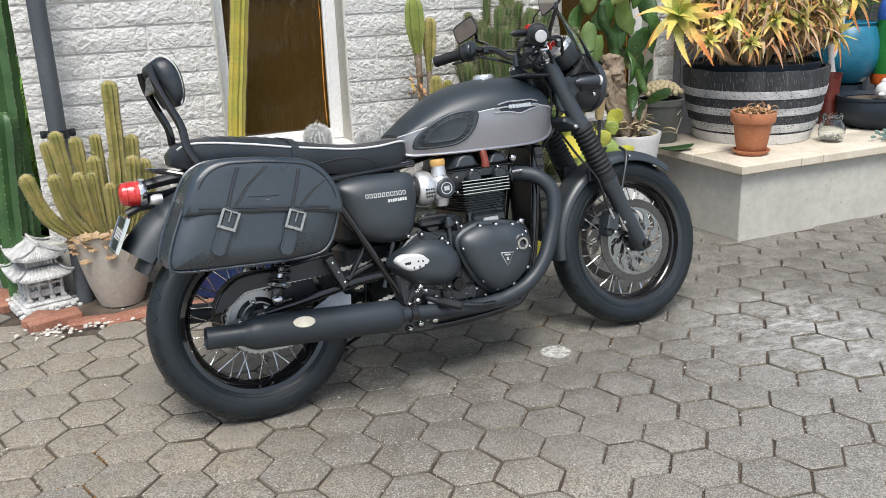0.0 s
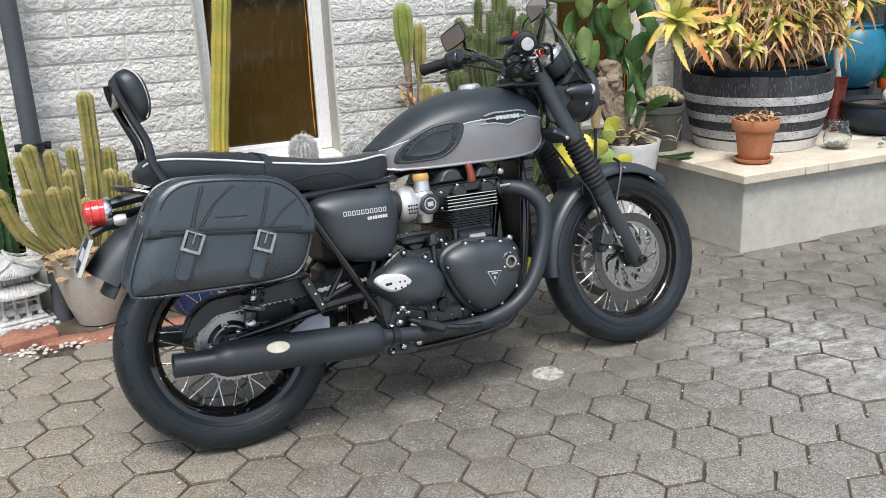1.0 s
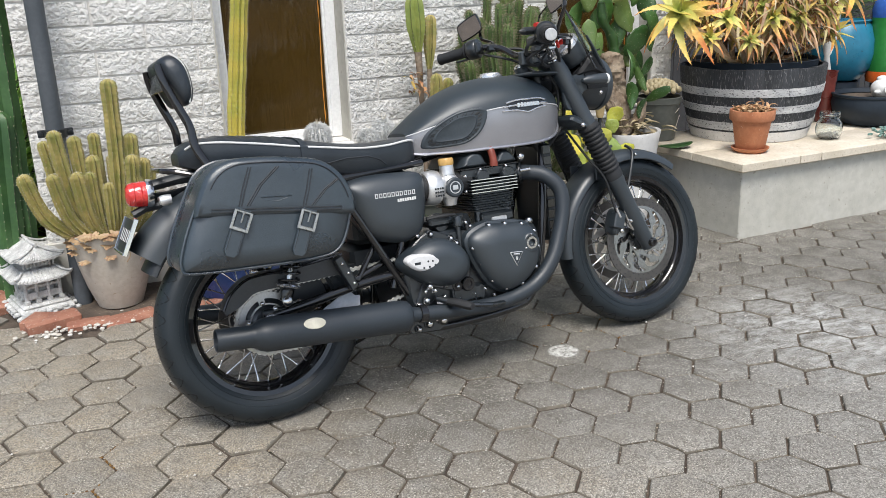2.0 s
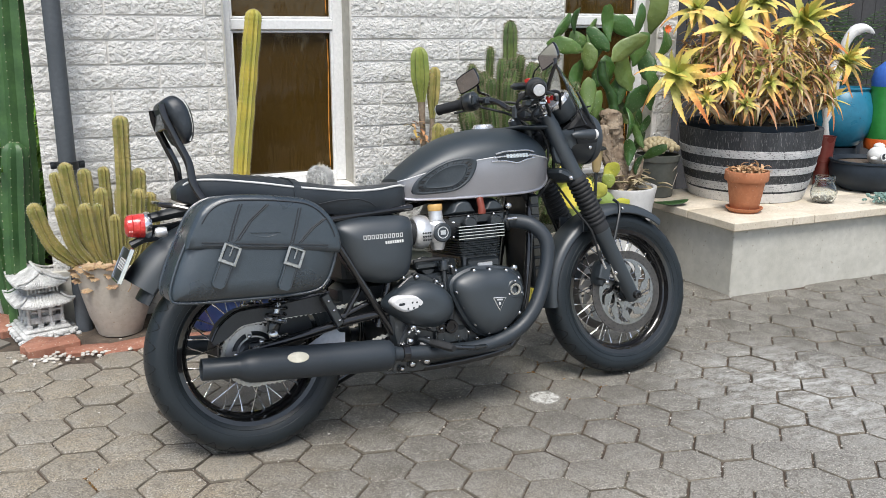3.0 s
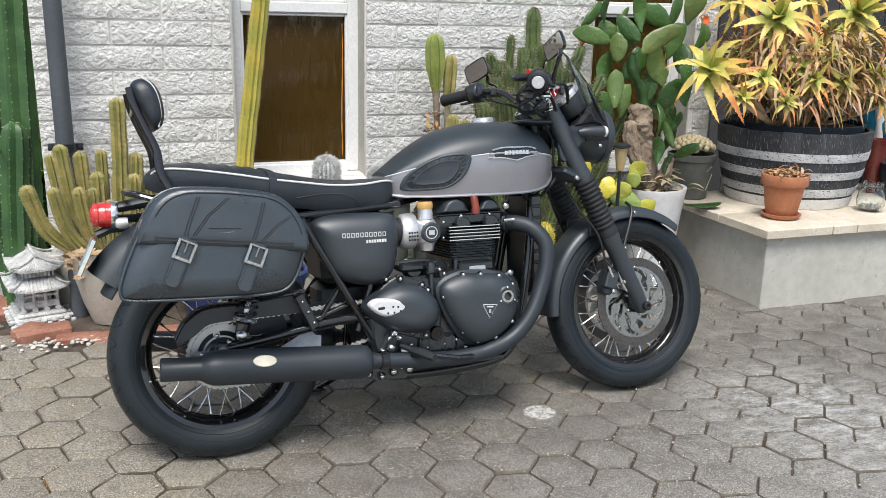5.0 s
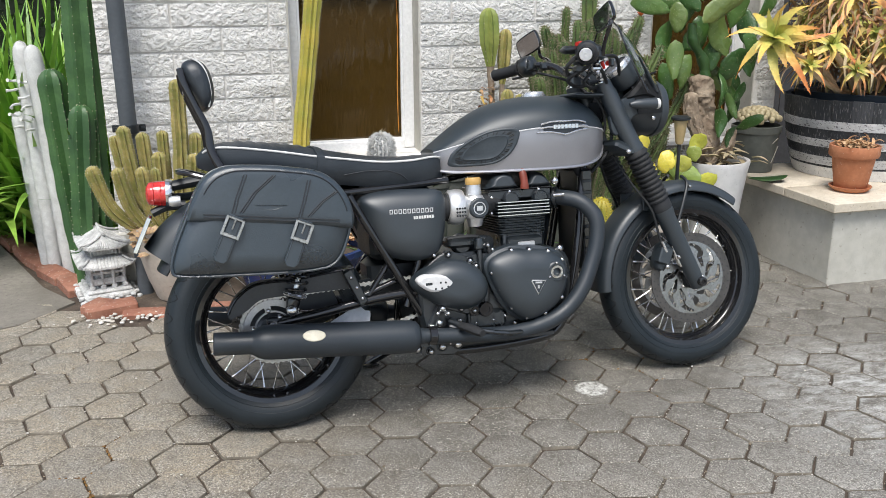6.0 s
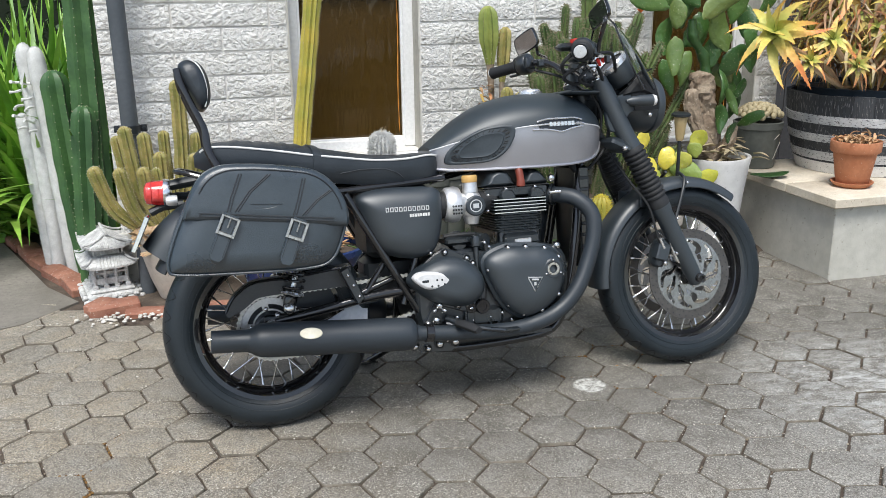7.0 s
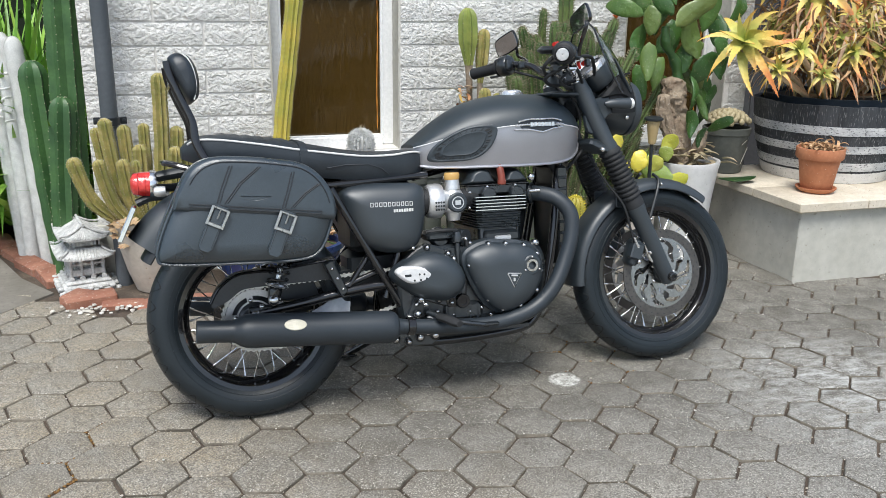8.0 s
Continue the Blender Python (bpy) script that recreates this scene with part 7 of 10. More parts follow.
def build_tail():
    g = arc_shell(GUARD_REAR, 0.412, 62, 144, 0.084, 0.085)
    fender = bike("rear_mudguard", g, BLACK_SATIN, "satin black rear mudguard")
    bike("inner_mudguard", arc_shell(GUARD_REAR, 0.352, 60, 150, 0.078, 0.03), BLACK_MATTE, "", fender)
    t = Geo()
    t.tube([(-0.03, 0, 0.738), (-0.1, 0, 0.735), (-0.19, 0, 0.722)], [0.032, 0.028, 0.024], 12, flat=0.6)
    t.tube([(-0.05, 0.03, 0.70), (-0.13, 0.03, 0.69), (-0.185, 0.02, 0.69)], 0.012, 8)
    bike("tail_bracket", t, BLACK_MATTE, "black tail bracket")
    ln = Geo()
    m = axis_m((-0.19, 0, 0.704), (-1, 0, 0.05))
    ln.lathe([(0.037, 0.0), (0.0365, 0.016), (0.034, 0.04), (0.031, 0.05), (0.022, 0.056), (0.0005, 0.058)], m, 12)
    lens = bike("tail_light", ln, RED_LENS, "red tail light lens in a chrome ring")
    for h in (0.014, 0.034):
        q = Geo()
        q.lathe([(0.0352 - h * 0.05, h), (0.0378 - h * 0.05, h + 0.002), (0.0352 - h * 0.05, h + 0.004)], m, 24)
        bike("lens_rib", q, RED_LENS, "", lens)
    rg = Geo()
    rg.lathe([(0.036, 0.004), (0.04, 0.003), (0.041, -0.005), (0.039, -0.015), (0.02, -0.02), (0.001, -0.02)], m, 28)
    bike("lamp_ring", rg, CHROME, "chrome lamp ring", lens)
    ind = Geo()
    rod(ind, (-0.165, -0.05, 0.688), (-0.165, -0.16, 0.69), 0.007, seg=10)
    i1 = bike("indicator", ind, BLACK_MATTE, "small black rear indicator with a clear lens")
    il = Geo()
    il.lathe([(0.001, -0.014), (0.013, -0.014), (0.0145, -0.008), (0.0145, 0.008), (0.011, 0.016), (0.001, 0.018)], axis_m((-0.168, -0.172, 0.69), (-1, 0, 0)), 20)
    bike("indicator_lens", il, SATIN_ALLOY, "pale indicator lens", i1)
    pl = Geo()
    mp = Matrix.Translation((-0.262, 0, 0.598)) @ pose(0, 0, 0, 0, 26, 0)
    pl.box((0, 0, 0), (0.004, 0.2, 0.098), 0.001, mp)
    plate = bike("number_plate", pl, BLACK_MATTE, "small number plate in a bright frame")
    fr = Geo()
    for y in (-0.1, 0.1):
        fr.box((-0.001, y, 0), (0.012, 0.008, 0.106), 0.002, mp)
    for z in (-0.05, 0.05):
        fr.box((-0.001, 0, z), (0.012, 0.192, 0.008), 0.002, mp)
    bike("plate_frame", fr, CHROME, "bright plate frame", plate)
    br = Geo()
    for k in range(5):
        br.box((-0.0035, -0.064 + 0.032 * k, 0), (0.0016, 0.006, 0.034), 0.0, mp)
    bike("plate_bars", br, PINSTRIPE, "pale bars across the plate", plate)
    hg = Geo()
    hg.tube([(-0.235, 0.0, 0.65), (-0.2, 0, 0.665), (-0.14, 0, 0.67)], 0.012, 8)
    bike("plate_bracket", hg, BLACK_MATTE, "")
    for s in (-1, 1):
        r = Geo()
        r.tube(curve([(0.01, s * 0.14, 0.722), (-0.06, s * 0.137, 0.738), (-0.12, s * 0.12, 0.757), (-0.15, s * 0.09, 0.764), (-0.156, s * 0.04, 0.765), (-0.157, 0, 0.765)], 5), 0.0075, 8)
        bike("grab_rail", r, BLACK_GLOSS, "gloss black grab rail")


build_tail()


# ---- saddlebag
def build_bag():
    out = curve([(-0.095, 0.742), (-0.045, 0.771), (0.022, 0.772), (0.11, 0.762), (0.19, 0.744), (0.24, 0.70), (0.263, 0.64), (0.256, 0.585), (0.222, 0.518), (0.16, 0.499), (0.0, 0.503), (-0.16, 0.513), (-0.19, 0.532), (-0.175, 0.59), (-0.138, 0.668)], 5, True)
    g = Geo()
    g.slab(out, [(0.03, -0.18), (0.006, -0.187), (0.0, -0.2), (-0.002, -0.30)] + dome(0.0, -0.372, 0.075, -0.409, 14))
    bag = bike("saddlebag", g, LEATHER, "black leather saddlebag with two buckled straps", None, 60)
    for y in (-0.382, -0.2):
        w = Geo()
        ring = [(x, y, z) for x, z in out]
        w.tube(ring + ring[:1], 0.0042, 7, (False, False))
        bike("welt", w, LEATHER, "rolled leather edge piping", bag)
    line = lambda x: 0.656 - (x + 0.14) * 0.122
    lid = [p for p in out if p[1] > line(p[0]) - 0.002]
    k0 = max(range(len(lid)), key=lambda i: (Vector(lid[i]) - Vector(lid[(i + 1) % len(lid)])).length)
    lid = lid[k0 + 1:] + lid[:k0 + 1]
    edge = [(lid[-1][0] + (lid[0][0] - lid[-1][0]) * k / 12, line(lid[-1][0] + (lid[0][0] - lid[-1][0]) * k / 12)) for k in range(13)]
    lp = lid[1:-1] + edge
    cxb, czb = sum(q[0] for q in lp) / len(lp), sum(q[1] for q in lp) / len(lp)
    f = Geo()
    f.slab(lp, [(-0.004, -0.26), (-0.0075, -0.385), (-0.0055, -0.404), (0.002, -0.4125), (0.012, -0.4145), (0.05, -0.415)])
    flap = bike("flap", f, LEATHER, "stitched black leather flap", bag)

    def seam(pts, parent, r=0.0018):
        s = Geo()
        s.tube([(x, -0.4156 if h is None else h, z) for x, z, h in pts], r, 5)
        bike("seam", s, STITCH, "", parent)
    for dx in (0.0, 0.007):
        seam([(e[0], e[1] + 0.008 + dx, None) for e in edge[1:-1]], flap)
        for line_pts in (((-0.036, 0.664), (-0.024, 0.70), (0.0, 0.756)), ((-0.018, 0.662), (0.02, 0.71), (0.07, 0.75)), ((0.126, 0.642), (0.14, 0.68), (0.156, 0.733)), ((0.148, 0.64), (0.185, 0.675), (0.222, 0.698))):
            seam([(x + dx, z, None) for x, z in line_pts], flap)
    seam([(cxb + (x - cxb) * 0.93, czb + (z - czb) * 0.9, None) for x, z in lid[3:-3]], flap)
    for (bx, bz), (tx, tz) in (((-0.038, 0.629), (-0.078, 0.545)), ((0.131, 0.604), (0.094, 0.518))):
        ang = math.degrees(math.atan2(bx - tx, bz - tz))
        m = Matrix.Translation((bx, -0.4165, bz)) @ pose(0, 0, 0, 0, ang, 0)
        mb = m @ Matrix.Scale(0.9, 4)
        s = Geo()
        ln = math.hypot(bx - tx, bz - tz)
        strap = [(-0.0185, 0.03), (0.0185, 0.03), (0.0185, -ln + 0.012), (0.01, -ln), (-0.01, -ln), (-0.0185, -ln + 0.012)]
        s.slab(strap, [(0, 0.006), (0, -0.002), (0.0015, -0.0035)], m)
        st = bike("strap", s, LEATHER, "black leather strap", bag)
        for x in (-0.014, 0.014):
            q = Geo()
            q.tube([m @ Vector((x, -0.0036, 0.028)), m @ Vector((x, -0.0036, -ln + 0.014))], 0.0009, 5)
            bike("seam", q, STITCH, "", st)
        b = Geo()
        for (x0, z0), (sx, sz) in (((-0.0225, 0.0), (0.0078, 0.058)), ((0.0225, 0.0), (0.0078, 0.058)), ((0.0, 0.0255), (0.0375, 0.0072)), ((0.0, -0.0235), (0.0375, 0.011))):
            b.box((x0, -0.008, z0), (sx, 0.0065, sz), 0.0018, mb)
        bk = bike("buckle", b, NICKEL, "square nickel buckle", bag)
        p = Geo()
        rod(p, m @ Vector((0, -0.0095, -0.004)), m @ Vector((0, -0.0115, 0.024)), 0.0022, seg=7)
        bike("buckle_tongue", p, NICKEL, "", bk)
    e = Geo()
    e.tube(curve([(0.03, -0.4142, 0.672), (0.06, -0.4145, 0.664), (0.088, -0.4142, 0.669)], 4), 0.0012, 5)
    e.tube([(0.022, -0.4142, 0.679), (0.1, -0.4142, 0.673)], 0.0035, 5, flat=0.3)
    bike("embossed_mark", e, LEATHER, "faint embossed maker's mark", flap)
    ar = Geo()
    rod(ar, (0.03, -0.19, 0.70), (0.06, -0.12, 0.72), 0.008)
    rod(ar, (0.2, -0.19, 0.62), (0.27, -0.13, 0.60), 0.008)
    bike("bag_bracket", ar, BLACK_MATTE, "", bag)


build_bag()


# ---- engine
def build_engine():
    g = Geo()
    case = curve([(0.50, 0.25), (0.50, 0.40), (0.56, 0.46), (0.70, 0.475), (0.80, 0.47), (0.93, 0.465), (0.985, 0.42), (0.98, 0.30), (0.91, 0.215), (0.75, 0.19), (0.57, 0.195)], 3, True)
    g.slab(case, [(0.02, 0.165), (0.0, 0.15), (0.0, -0.15), (0.012, -0.162)])
    eng = bike("engine", g, BLACK_ENGINE, "black air-finned parallel twin engine")
    cl = Geo()
    clo = curve([(0.698, 0.424), (0.716, 0.458), (0.775, 0.478), (0.83, 0.474), (0.885, 0.468), (0.932, 0.446), (0.955, 0.40), (0.952, 0.35), (0.926, 0.302), (0.873, 0.265), (0.815, 0.256), (0.765, 0.288), (0.724, 0.352)], 4, True)
    cl.slab(clo, [(-0.006, -0.15), (-0.006, -0.19), (0.0, -0.196)] + dome(0.002, -0.198, 0.08, -0.24, 12))
    cov = bike("clutch_cover", cl, BLACK_SATIN, "satin black clutch cover", eng)
    bo = [(0.722, 0.445), (0.775, 0.473), (0.832, 0.470), (0.893, 0.46), (0.937, 0.43), (0.947, 0.375), (0.932, 0.315), (0.875, 0.272), (0.815, 0.266), (0.768, 0.3), (0.733, 0.36), (0.71, 0.412)]
    for x, z in bo:
        b = Geo()
        b.lathe([(0.0085, -0.012), (0.0085, 0.0)], axis_m((x, -0.205, z), (0, -1, 0)), 10)
        bike("bolt_boss", b, BLACK_SATIN, "", cov)
    for x, z in bo:
        q = Geo()
        bolt(q, (x, -0.207, z), (0, -1, 0), 0.0072, 0.006)
        bike("cover_bolt", q, STEEL, "bright steel bolt", cov)
    oc = Geo()
    oc.lathe([(0.031, -0.02), (0.031, 0.0), (0.027, 0.004), (0.022, 0.004), (0.0215, 0.001), (0.02, 0.001)], axis_m((0.905, -0.236, 0.40), (0, -1, 0)), 32)
    cap = bike("oil_cap", oc, BLACK_SATIN, "black oil filler cap with a bright face", eng)
    of = Geo()
    of.lathe([(0.02, 0.001), (0.0195, 0.006), (0.0125, 0.006), (0.012, 0.002)], axis_m((0.905, -0.236, 0.40), (0, -1, 0)), 28)
    bike("cap_face", of, STEEL, "machined cap face", cap)
    for k in range(3):
        a = radians(90 + 120 * k)
        ob = Geo()
        bolt(ob, (0.905 + 0.027 * math.cos(a), -0.24, 0.40 + 0.027 * math.sin(a)), (0, -1, 0), 0.0042, 0.004)
        bike("cap_screw", ob, STEEL, "", cap)
    tr = Geo()
    t3 = [(0.822, 0.382), (0.868, 0.378), (0.843, 0.338)]
    tr.tube([(x, -0.2405, z) for x, z in t3 + t3[:1]], 0.0022, 6, (False, False))
    tr.tube([(0.834, -0.2405, 0.3745), (0.855, -0.2405, 0.3725)], 0.003, 5)
    tr.tube([(0.8445, -0.2405, 0.366), (0.844, -0.2405, 0.356)], 0.004, 5)
    bike("triangle_mark", tr, SATIN_ALLOY, "bright triangular maker's mark", cov)
    al = Geo()
    alo = curve([(0.462, 0.410), (0.500, 0.446), (0.560, 0.468), (0.625, 0.46), (0.672, 0.425), (0.688, 0.384), (0.672, 0.345), (0.625, 0.324), (0.56, 0.337), (0.505, 0.365)], 5, True)
    al.slab(alo, [(-0.004, -0.15), (-0.004, -0.185)] + dome(-0.003, -0.187, 0.062, -0.231, 12))
    alt = bike("alternator_cover", al, BLACK_SATIN, "satin black oval engine cover with a pale tip", eng)
    alt.location = (0.010, 0, -0.013)
    ti = Geo()
    tip = curve([(0.458, 0.421), (0.470, 0.436), (0.50, 0.4395), (0.545, 0.433), (0.571, 0.416), (0.566, 0.399), (0.539, 0.387), (0.505, 0.387), (0.479, 0.399)], 5, True)
    ti.slab([(x + 0.005, z + 0.002) for x, z in tip], [(0.0, -0.205), (0.0, -0.224), (0.003, -0.229), (0.009, -0.2312)])
    tp = bike("cover_tip", ti, PINSTRIPE, "pale satin alloy tip", alt)
    ho = Geo()
    for x, z in ((0.548, 0.415), (0.536, 0.399), (0.533, 0.416), (0.517, 0.399), (0.555, 0.402)):
        ho.lathe([(0.0001, 0.0005), (0.0032, 0.0005), (0.0032, -0.002)], axis_m((x, -0.2312, z), (0, -1, 0)), 10)
    ho.box((0.498, -0.2305, 0.415), (0.02, 0.003, 0.008), 0.001)
    bike("tip_vent", ho, BLACK_MATTE, "", tp)
    # cylinder block with fins
    cy = Geo()
    cy.box((0.85, 0, 0.535), (0.145, 0.25, 0.17), 0.02)
    cyl = bike("cylinder_block", cy, BLACK_ENGINE, "black finned cylinder block", eng)
    for k in range(12):
        big = k < 5
        z = 0.6115 - 0.0100 * k if big else 0.5605 - 0.0078 * (k - 5)
        hw, hy, cx = (0.088, 0.148, 0.845) if big else (0.080 - 0.0006 * k, 0.142, 0.839)
        lie = Matrix.Translation((cx, 0, z)) @ pose(0, 0, 0, 0, 0.8, 0)
        q = Geo()
        q.box((0, 0, 0), (2 * hw, 2 * hy, 0.0044 if big else 0.0034), 0.0013, lie)
        bike("fin", q, BLACK_ENGINE, "", cyl)
        if big:
            e = Geo()
            e.box((0, -hy, 0), (2 * hw - 0.006, 0.0024, 0.0042), 0.0008, lie)
            bike("fin_edge", e, CHROME, "polished fin edge", cyl)
    for x in (0.79, 0.90):
        q = Geo()
        rod(q, (x, -0.118, 0.45), (x, -0.112, 0.53), 0.014)
        bike("stud_boss", q, BLACK_ENGINE, "", cyl)
    pl = Geo()
    pl.box((0.846, -0.153, 0.482), (0.055, 0.006, 0.016), 0.003, None)
    bike("engine_plate", pl, SATIN_ALLOY, "small bright name plate", cyl)
    nk = Geo()
    nk.box((0.846, -0.12, 0.487), (0.115, 0.06, 0.035), 0.008)
    bike("cylinder_foot", nk, BLACK_ENGINE, "", cyl)
    he = Geo()
    he.box((0.844, -0.002, 0.634), (0.206, 0.246, 0.034), 0.006)
    he.box((0.762, -0.01, 0.604), (0.05, 0.20, 0.05), 0.008)
    head = bike("cylinder_head", he, BLACK_ENGINE, "black cylinder head with two rounded cam covers", eng)
    gk = Geo()
    gk.box((0.845, -0.003, 0.6495), (0.214, 0.256, 0.0055), 0.002)
    bike("cover_joint", gk, BLACK_GLOSS, "", head)
    for hump in ([(0.742, 0.651), (0.746, 0.670), (0.760, 0.692), (0.788, 0.703), (0.822, 0.694), (0.836, 0.668), (0.838, 0.651)],
                 [(0.866, 0.651), (0.869, 0.670), (0.883, 0.692), (0.906, 0.698), (0.926, 0.691), (0.945, 0.671), (0.949, 0.651)]):
        q = Geo()
        q.slab(curve(hump, 4, True), [(0.018, 0.125), (0.0, 0.10), (0.0, -0.092)] + dome(0.0, -0.094, 0.02, -0.134, 9))
        bike("cam_cover", q, BLACK_SATIN, "rounded satin black cam cover", head)
    pc = Geo()
    pc.tube(curve([(0.846, -0.118, 0.728), (0.85, -0.136, 0.70), (0.852, -0.143, 0.668), (0.852, -0.143, 0.65)], 3), [0.009] * 3 + [0.012] * 4 + [0.0135] * 3, 12)
    bike("plug_cap", pc, BROWN_CAP, "red-brown spark plug cap", head)
    for x in (0.811, 0.906):
        q = Geo()
        q.slab(curve([(x - 0.022, 0.612), (x - 0.020, 0.634), (x - 0.006, 0.643), (x + 0.014, 0.638), (x + 0.021, 0.628), (x + 0.021, 0.612)], 3, True), [(0.0, -0.11), (0.0, -0.138), (0.004, -0.143)])
        lug = bike("head_lug", q, BLACK_ENGINE, "", head)
        q = Geo()
        bolt(q, (x - 0.003, -0.13, 0.642), (0, -0.5, 1), 0.0068, 0.006)
        bike("lug_bolt", q, STEEL, "bright steel bolt", lug)
    for x, z, r in ((0.950, 0.667, 0.012), (0.957, 0.457, 0.013), (0.742, 0.63, 0.005), (0.739, 0.583, 0.005)):
        q = Geo()
        bolt(q, (x, -0.15, z), (0, -1, 0), r, r * 0.8)
        bike("engine_bolt", q, STEEL, "bright steel bolt", eng)
    q = Geo()
    rod(q, (0.942, -0.15, 0.623), (0.976, -0.156, 0.624), 0.0062, 0.0055, 12)
    bike("sensor_stem", q, STEEL, "bright steel sensor stem", eng)
    # inlet side: silver throttle body
    th = Geo()
    m = axis_m((0.62, -0.115, 0.609), (1, 0, -0.05))
    th.lathe([(0.0005, -0.012), (0.045, -0.012), (0.052, -0.004), (0.055, 0.02), (0.052, 0.034), (0.038, 0.04), (0.033, 0.05), (0.033, 0.10), (0.028, 0.104), (0.0005, 0.104)], m, 28)
    thr = bike("throttle_body", th, SATIN_ALLOY, "silver carburettor-style throttle body", eng)
    t2 = Geo()
    rod(t2, (0.697, -0.115, 0.64), (0.697, -0.113, 0.675), 0.024, 0.022, 24)
    t2.lathe([(0.03, -0.02), (0.036, -0.012), (0.036, 0.03), (0.028, 0.045), (0.024, 0.05)], Matrix.Translation((0.697, -0.115, 0.59)), 24, (True, True))
    rod(t2, (0.697, -0.115, 0.575), (0.697, -0.115, 0.545), 0.028, 0.02, 20)
    bike("float_bowl", t2, SATIN_ALLOY, "", thr)
    t3g = Geo()
    t3g.lathe([(0.0235, -0.004), (0.0245, 0.0), (0.0245, 0.012), (0.022, 0.017), (0.0005, 0.018)], Matrix.Translation((0.697, -0.113, 0.676)), 24)
    bike("amber_cap", t3g, AMBER_CAP, "amber top cap", thr)
    rd = Geo()
    rd.lathe([(0.031, -0.012), (0.031, 0.0), (0.027, 0.004), (0.0225, 0.004), (0.022, 0.002), (0.0005, 0.002)], axis_m((0.70, -0.153, 0.602), (0, -1, 0)), 28)
    rdo = bike("round_cover", rd, BLACK_SATIN, "black round cover with a pale mark", thr)
    rm = Geo()
    rm.lathe([(0.0195, 0.0022), (0.0195, 0.0034), (0.0165, 0.0034), (0.0165, 0.0022)], axis_m((0.70, -0.153, 0.602), (0, -1, 0)), 24)
    rm.box((0.70, -0.1565, 0.602), (0.018, 0.0016, 0.014), 0)
    bike("cover_mark", rm, SATIN_ALLOY, "", rdo)
    vh = Geo()
    for i in range(3):
        for j in range(4):
            vh.lathe([(0.0001, 0.0004), (0.0032, 0.0004), (0.0032, -0.002)], axis_m((0.628 + 0.009 * j * 0.9 - 0.003, -0.1699, 0.585 + 0.011 * i), (0, -1, 0)), 8)
    bike("vent_hole", vh, BLACK_MATTE, "", thr)
    it = Geo()
    rod(it, (0.716, -0.105, 0.606), (0.775, -0.095, 0.612), 0.0345, 0.032, 24)
    bike("inlet_rubber", it, RUBBER_DARK, "black inlet rubber", thr)
    it = Geo()
    rod(it, (0.56, -0.11, 0.605), (0.612, -0.115, 0.61), 0.045, 0.04, 20)
    bike("inlet_rubber", it, RUBBER_DARK, "black inlet rubber", thr)
    # lower clutter
    for nm, c, s, r in (("gear_housing", (0.70, -0.135, 0.265), (0.13, 0.08, 0.075), 0.02), ("breather_box", (0.66, -0.1, 0.50), (0.12, 0.1, 0.03), 0.01), ("sump", (0.77, 0, 0.185), (0.36, 0.24, 0.04), 0.015)):
        q = Geo()
        q.box(c, s, r)
        bike(nm, q, BLACK_ENGINE, "", eng)
    q = Geo()
    rod(q, (0.675, -0.09, 0.495), (0.72, -0.16, 0.492), 0.026, seg=20)
    bike("starter_motor", q, BLACK_ENGINE, "", eng)
    # casing flange behind the oval cover, with its webs and lugs
    fl = Geo()
    flo = curve([(0.495, 0.40), (0.53, 0.452), (0.588, 0.482), (0.652, 0.458), (0.692, 0.42), (0.712, 0.36), (0.70, 0.30), (0.668, 0.282), (0.60, 0.30), (0.53, 0.335)], 4, True)
    fl.slab(flo, [(0.0, -0.14), (0.0, -0.168), (0.004, -0.172)])
    flange = bike("case_flange", fl, BLACK_ENGINE, "black casing flange behind the oval cover", eng)
    for x, z in ((0.587, 0.474), (0.654, 0.45), (0.672, 0.432), (0.619, 0.308), (0.66, 0.297)):
        q = Geo()
        q.lathe([(0.012, -0.02), (0.012, 0.0), (0.0095, 0.003)], axis_m((x, -0.172, z), (0, -1, 0)), 16)
        bike("bolt_lug", q, BLACK_ENGINE, "", flange)
        q = Geo()
        bolt(q, (x, -0.175, z), (0, -1, 0), 0.0078, 0.0075)
        bike("flange_bolt", q, CHROME, "bright steel bolt", flange)
    q = Geo()
    q.lathe([(0.0005, 0.004), (0.012, 0.004), (0.0125, 0.009), (0.02, 0.009), (0.023, 0.004), (0.024, -0.02)], axis_m((0.694, -0.178, 0.299), (0, -1, 0)), 24)
    bike("sight_plug", q, BLACK_GLOSS, "black round casing plug", eng)
    for x in (0.642, 0.668, 0.72, 0.745):
        q = Geo()
        q.box((x, -0.15, 0.262), (0.007, 0.05, 0.055), 0.002)
        bike("case_web", q, BLACK_ENGINE, "", eng)
    q = Geo()
    rod(q, (0.688, -0.165, 0.50), (0.69, -0.168, 0.32), 0.0085, 0.0075, 12)
    q.lathe([(0.0005, 0.02), (0.012, 0.018), (0.015, 0.006), (0.015, -0.012), (0.01, -0.016)], Matrix.Translation((0.688, -0.165, 0.496)), 20)
    bike("breather_pipe", q, BLACK_ENGINE, "black breather pipe", eng)
    q = Geo()
    q.lathe([(0.026, -0.05), (0.028, -0.045), (0.028, 0.0), (0.024, 0.006), (0.0005, 0.007)], axis_m((0.645, -0.135, 0.496), (0, -1, 0)), 24)
    q.lathe([(0.028, -0.034), (0.031, -0.032), (0.031, -0.026), (0.028, -0.024)], axis_m((0.645, -0.135, 0.496), (0, -1, 0)), 24)
    bike("starter_cap", q, BLACK_ENGINE, "", eng)
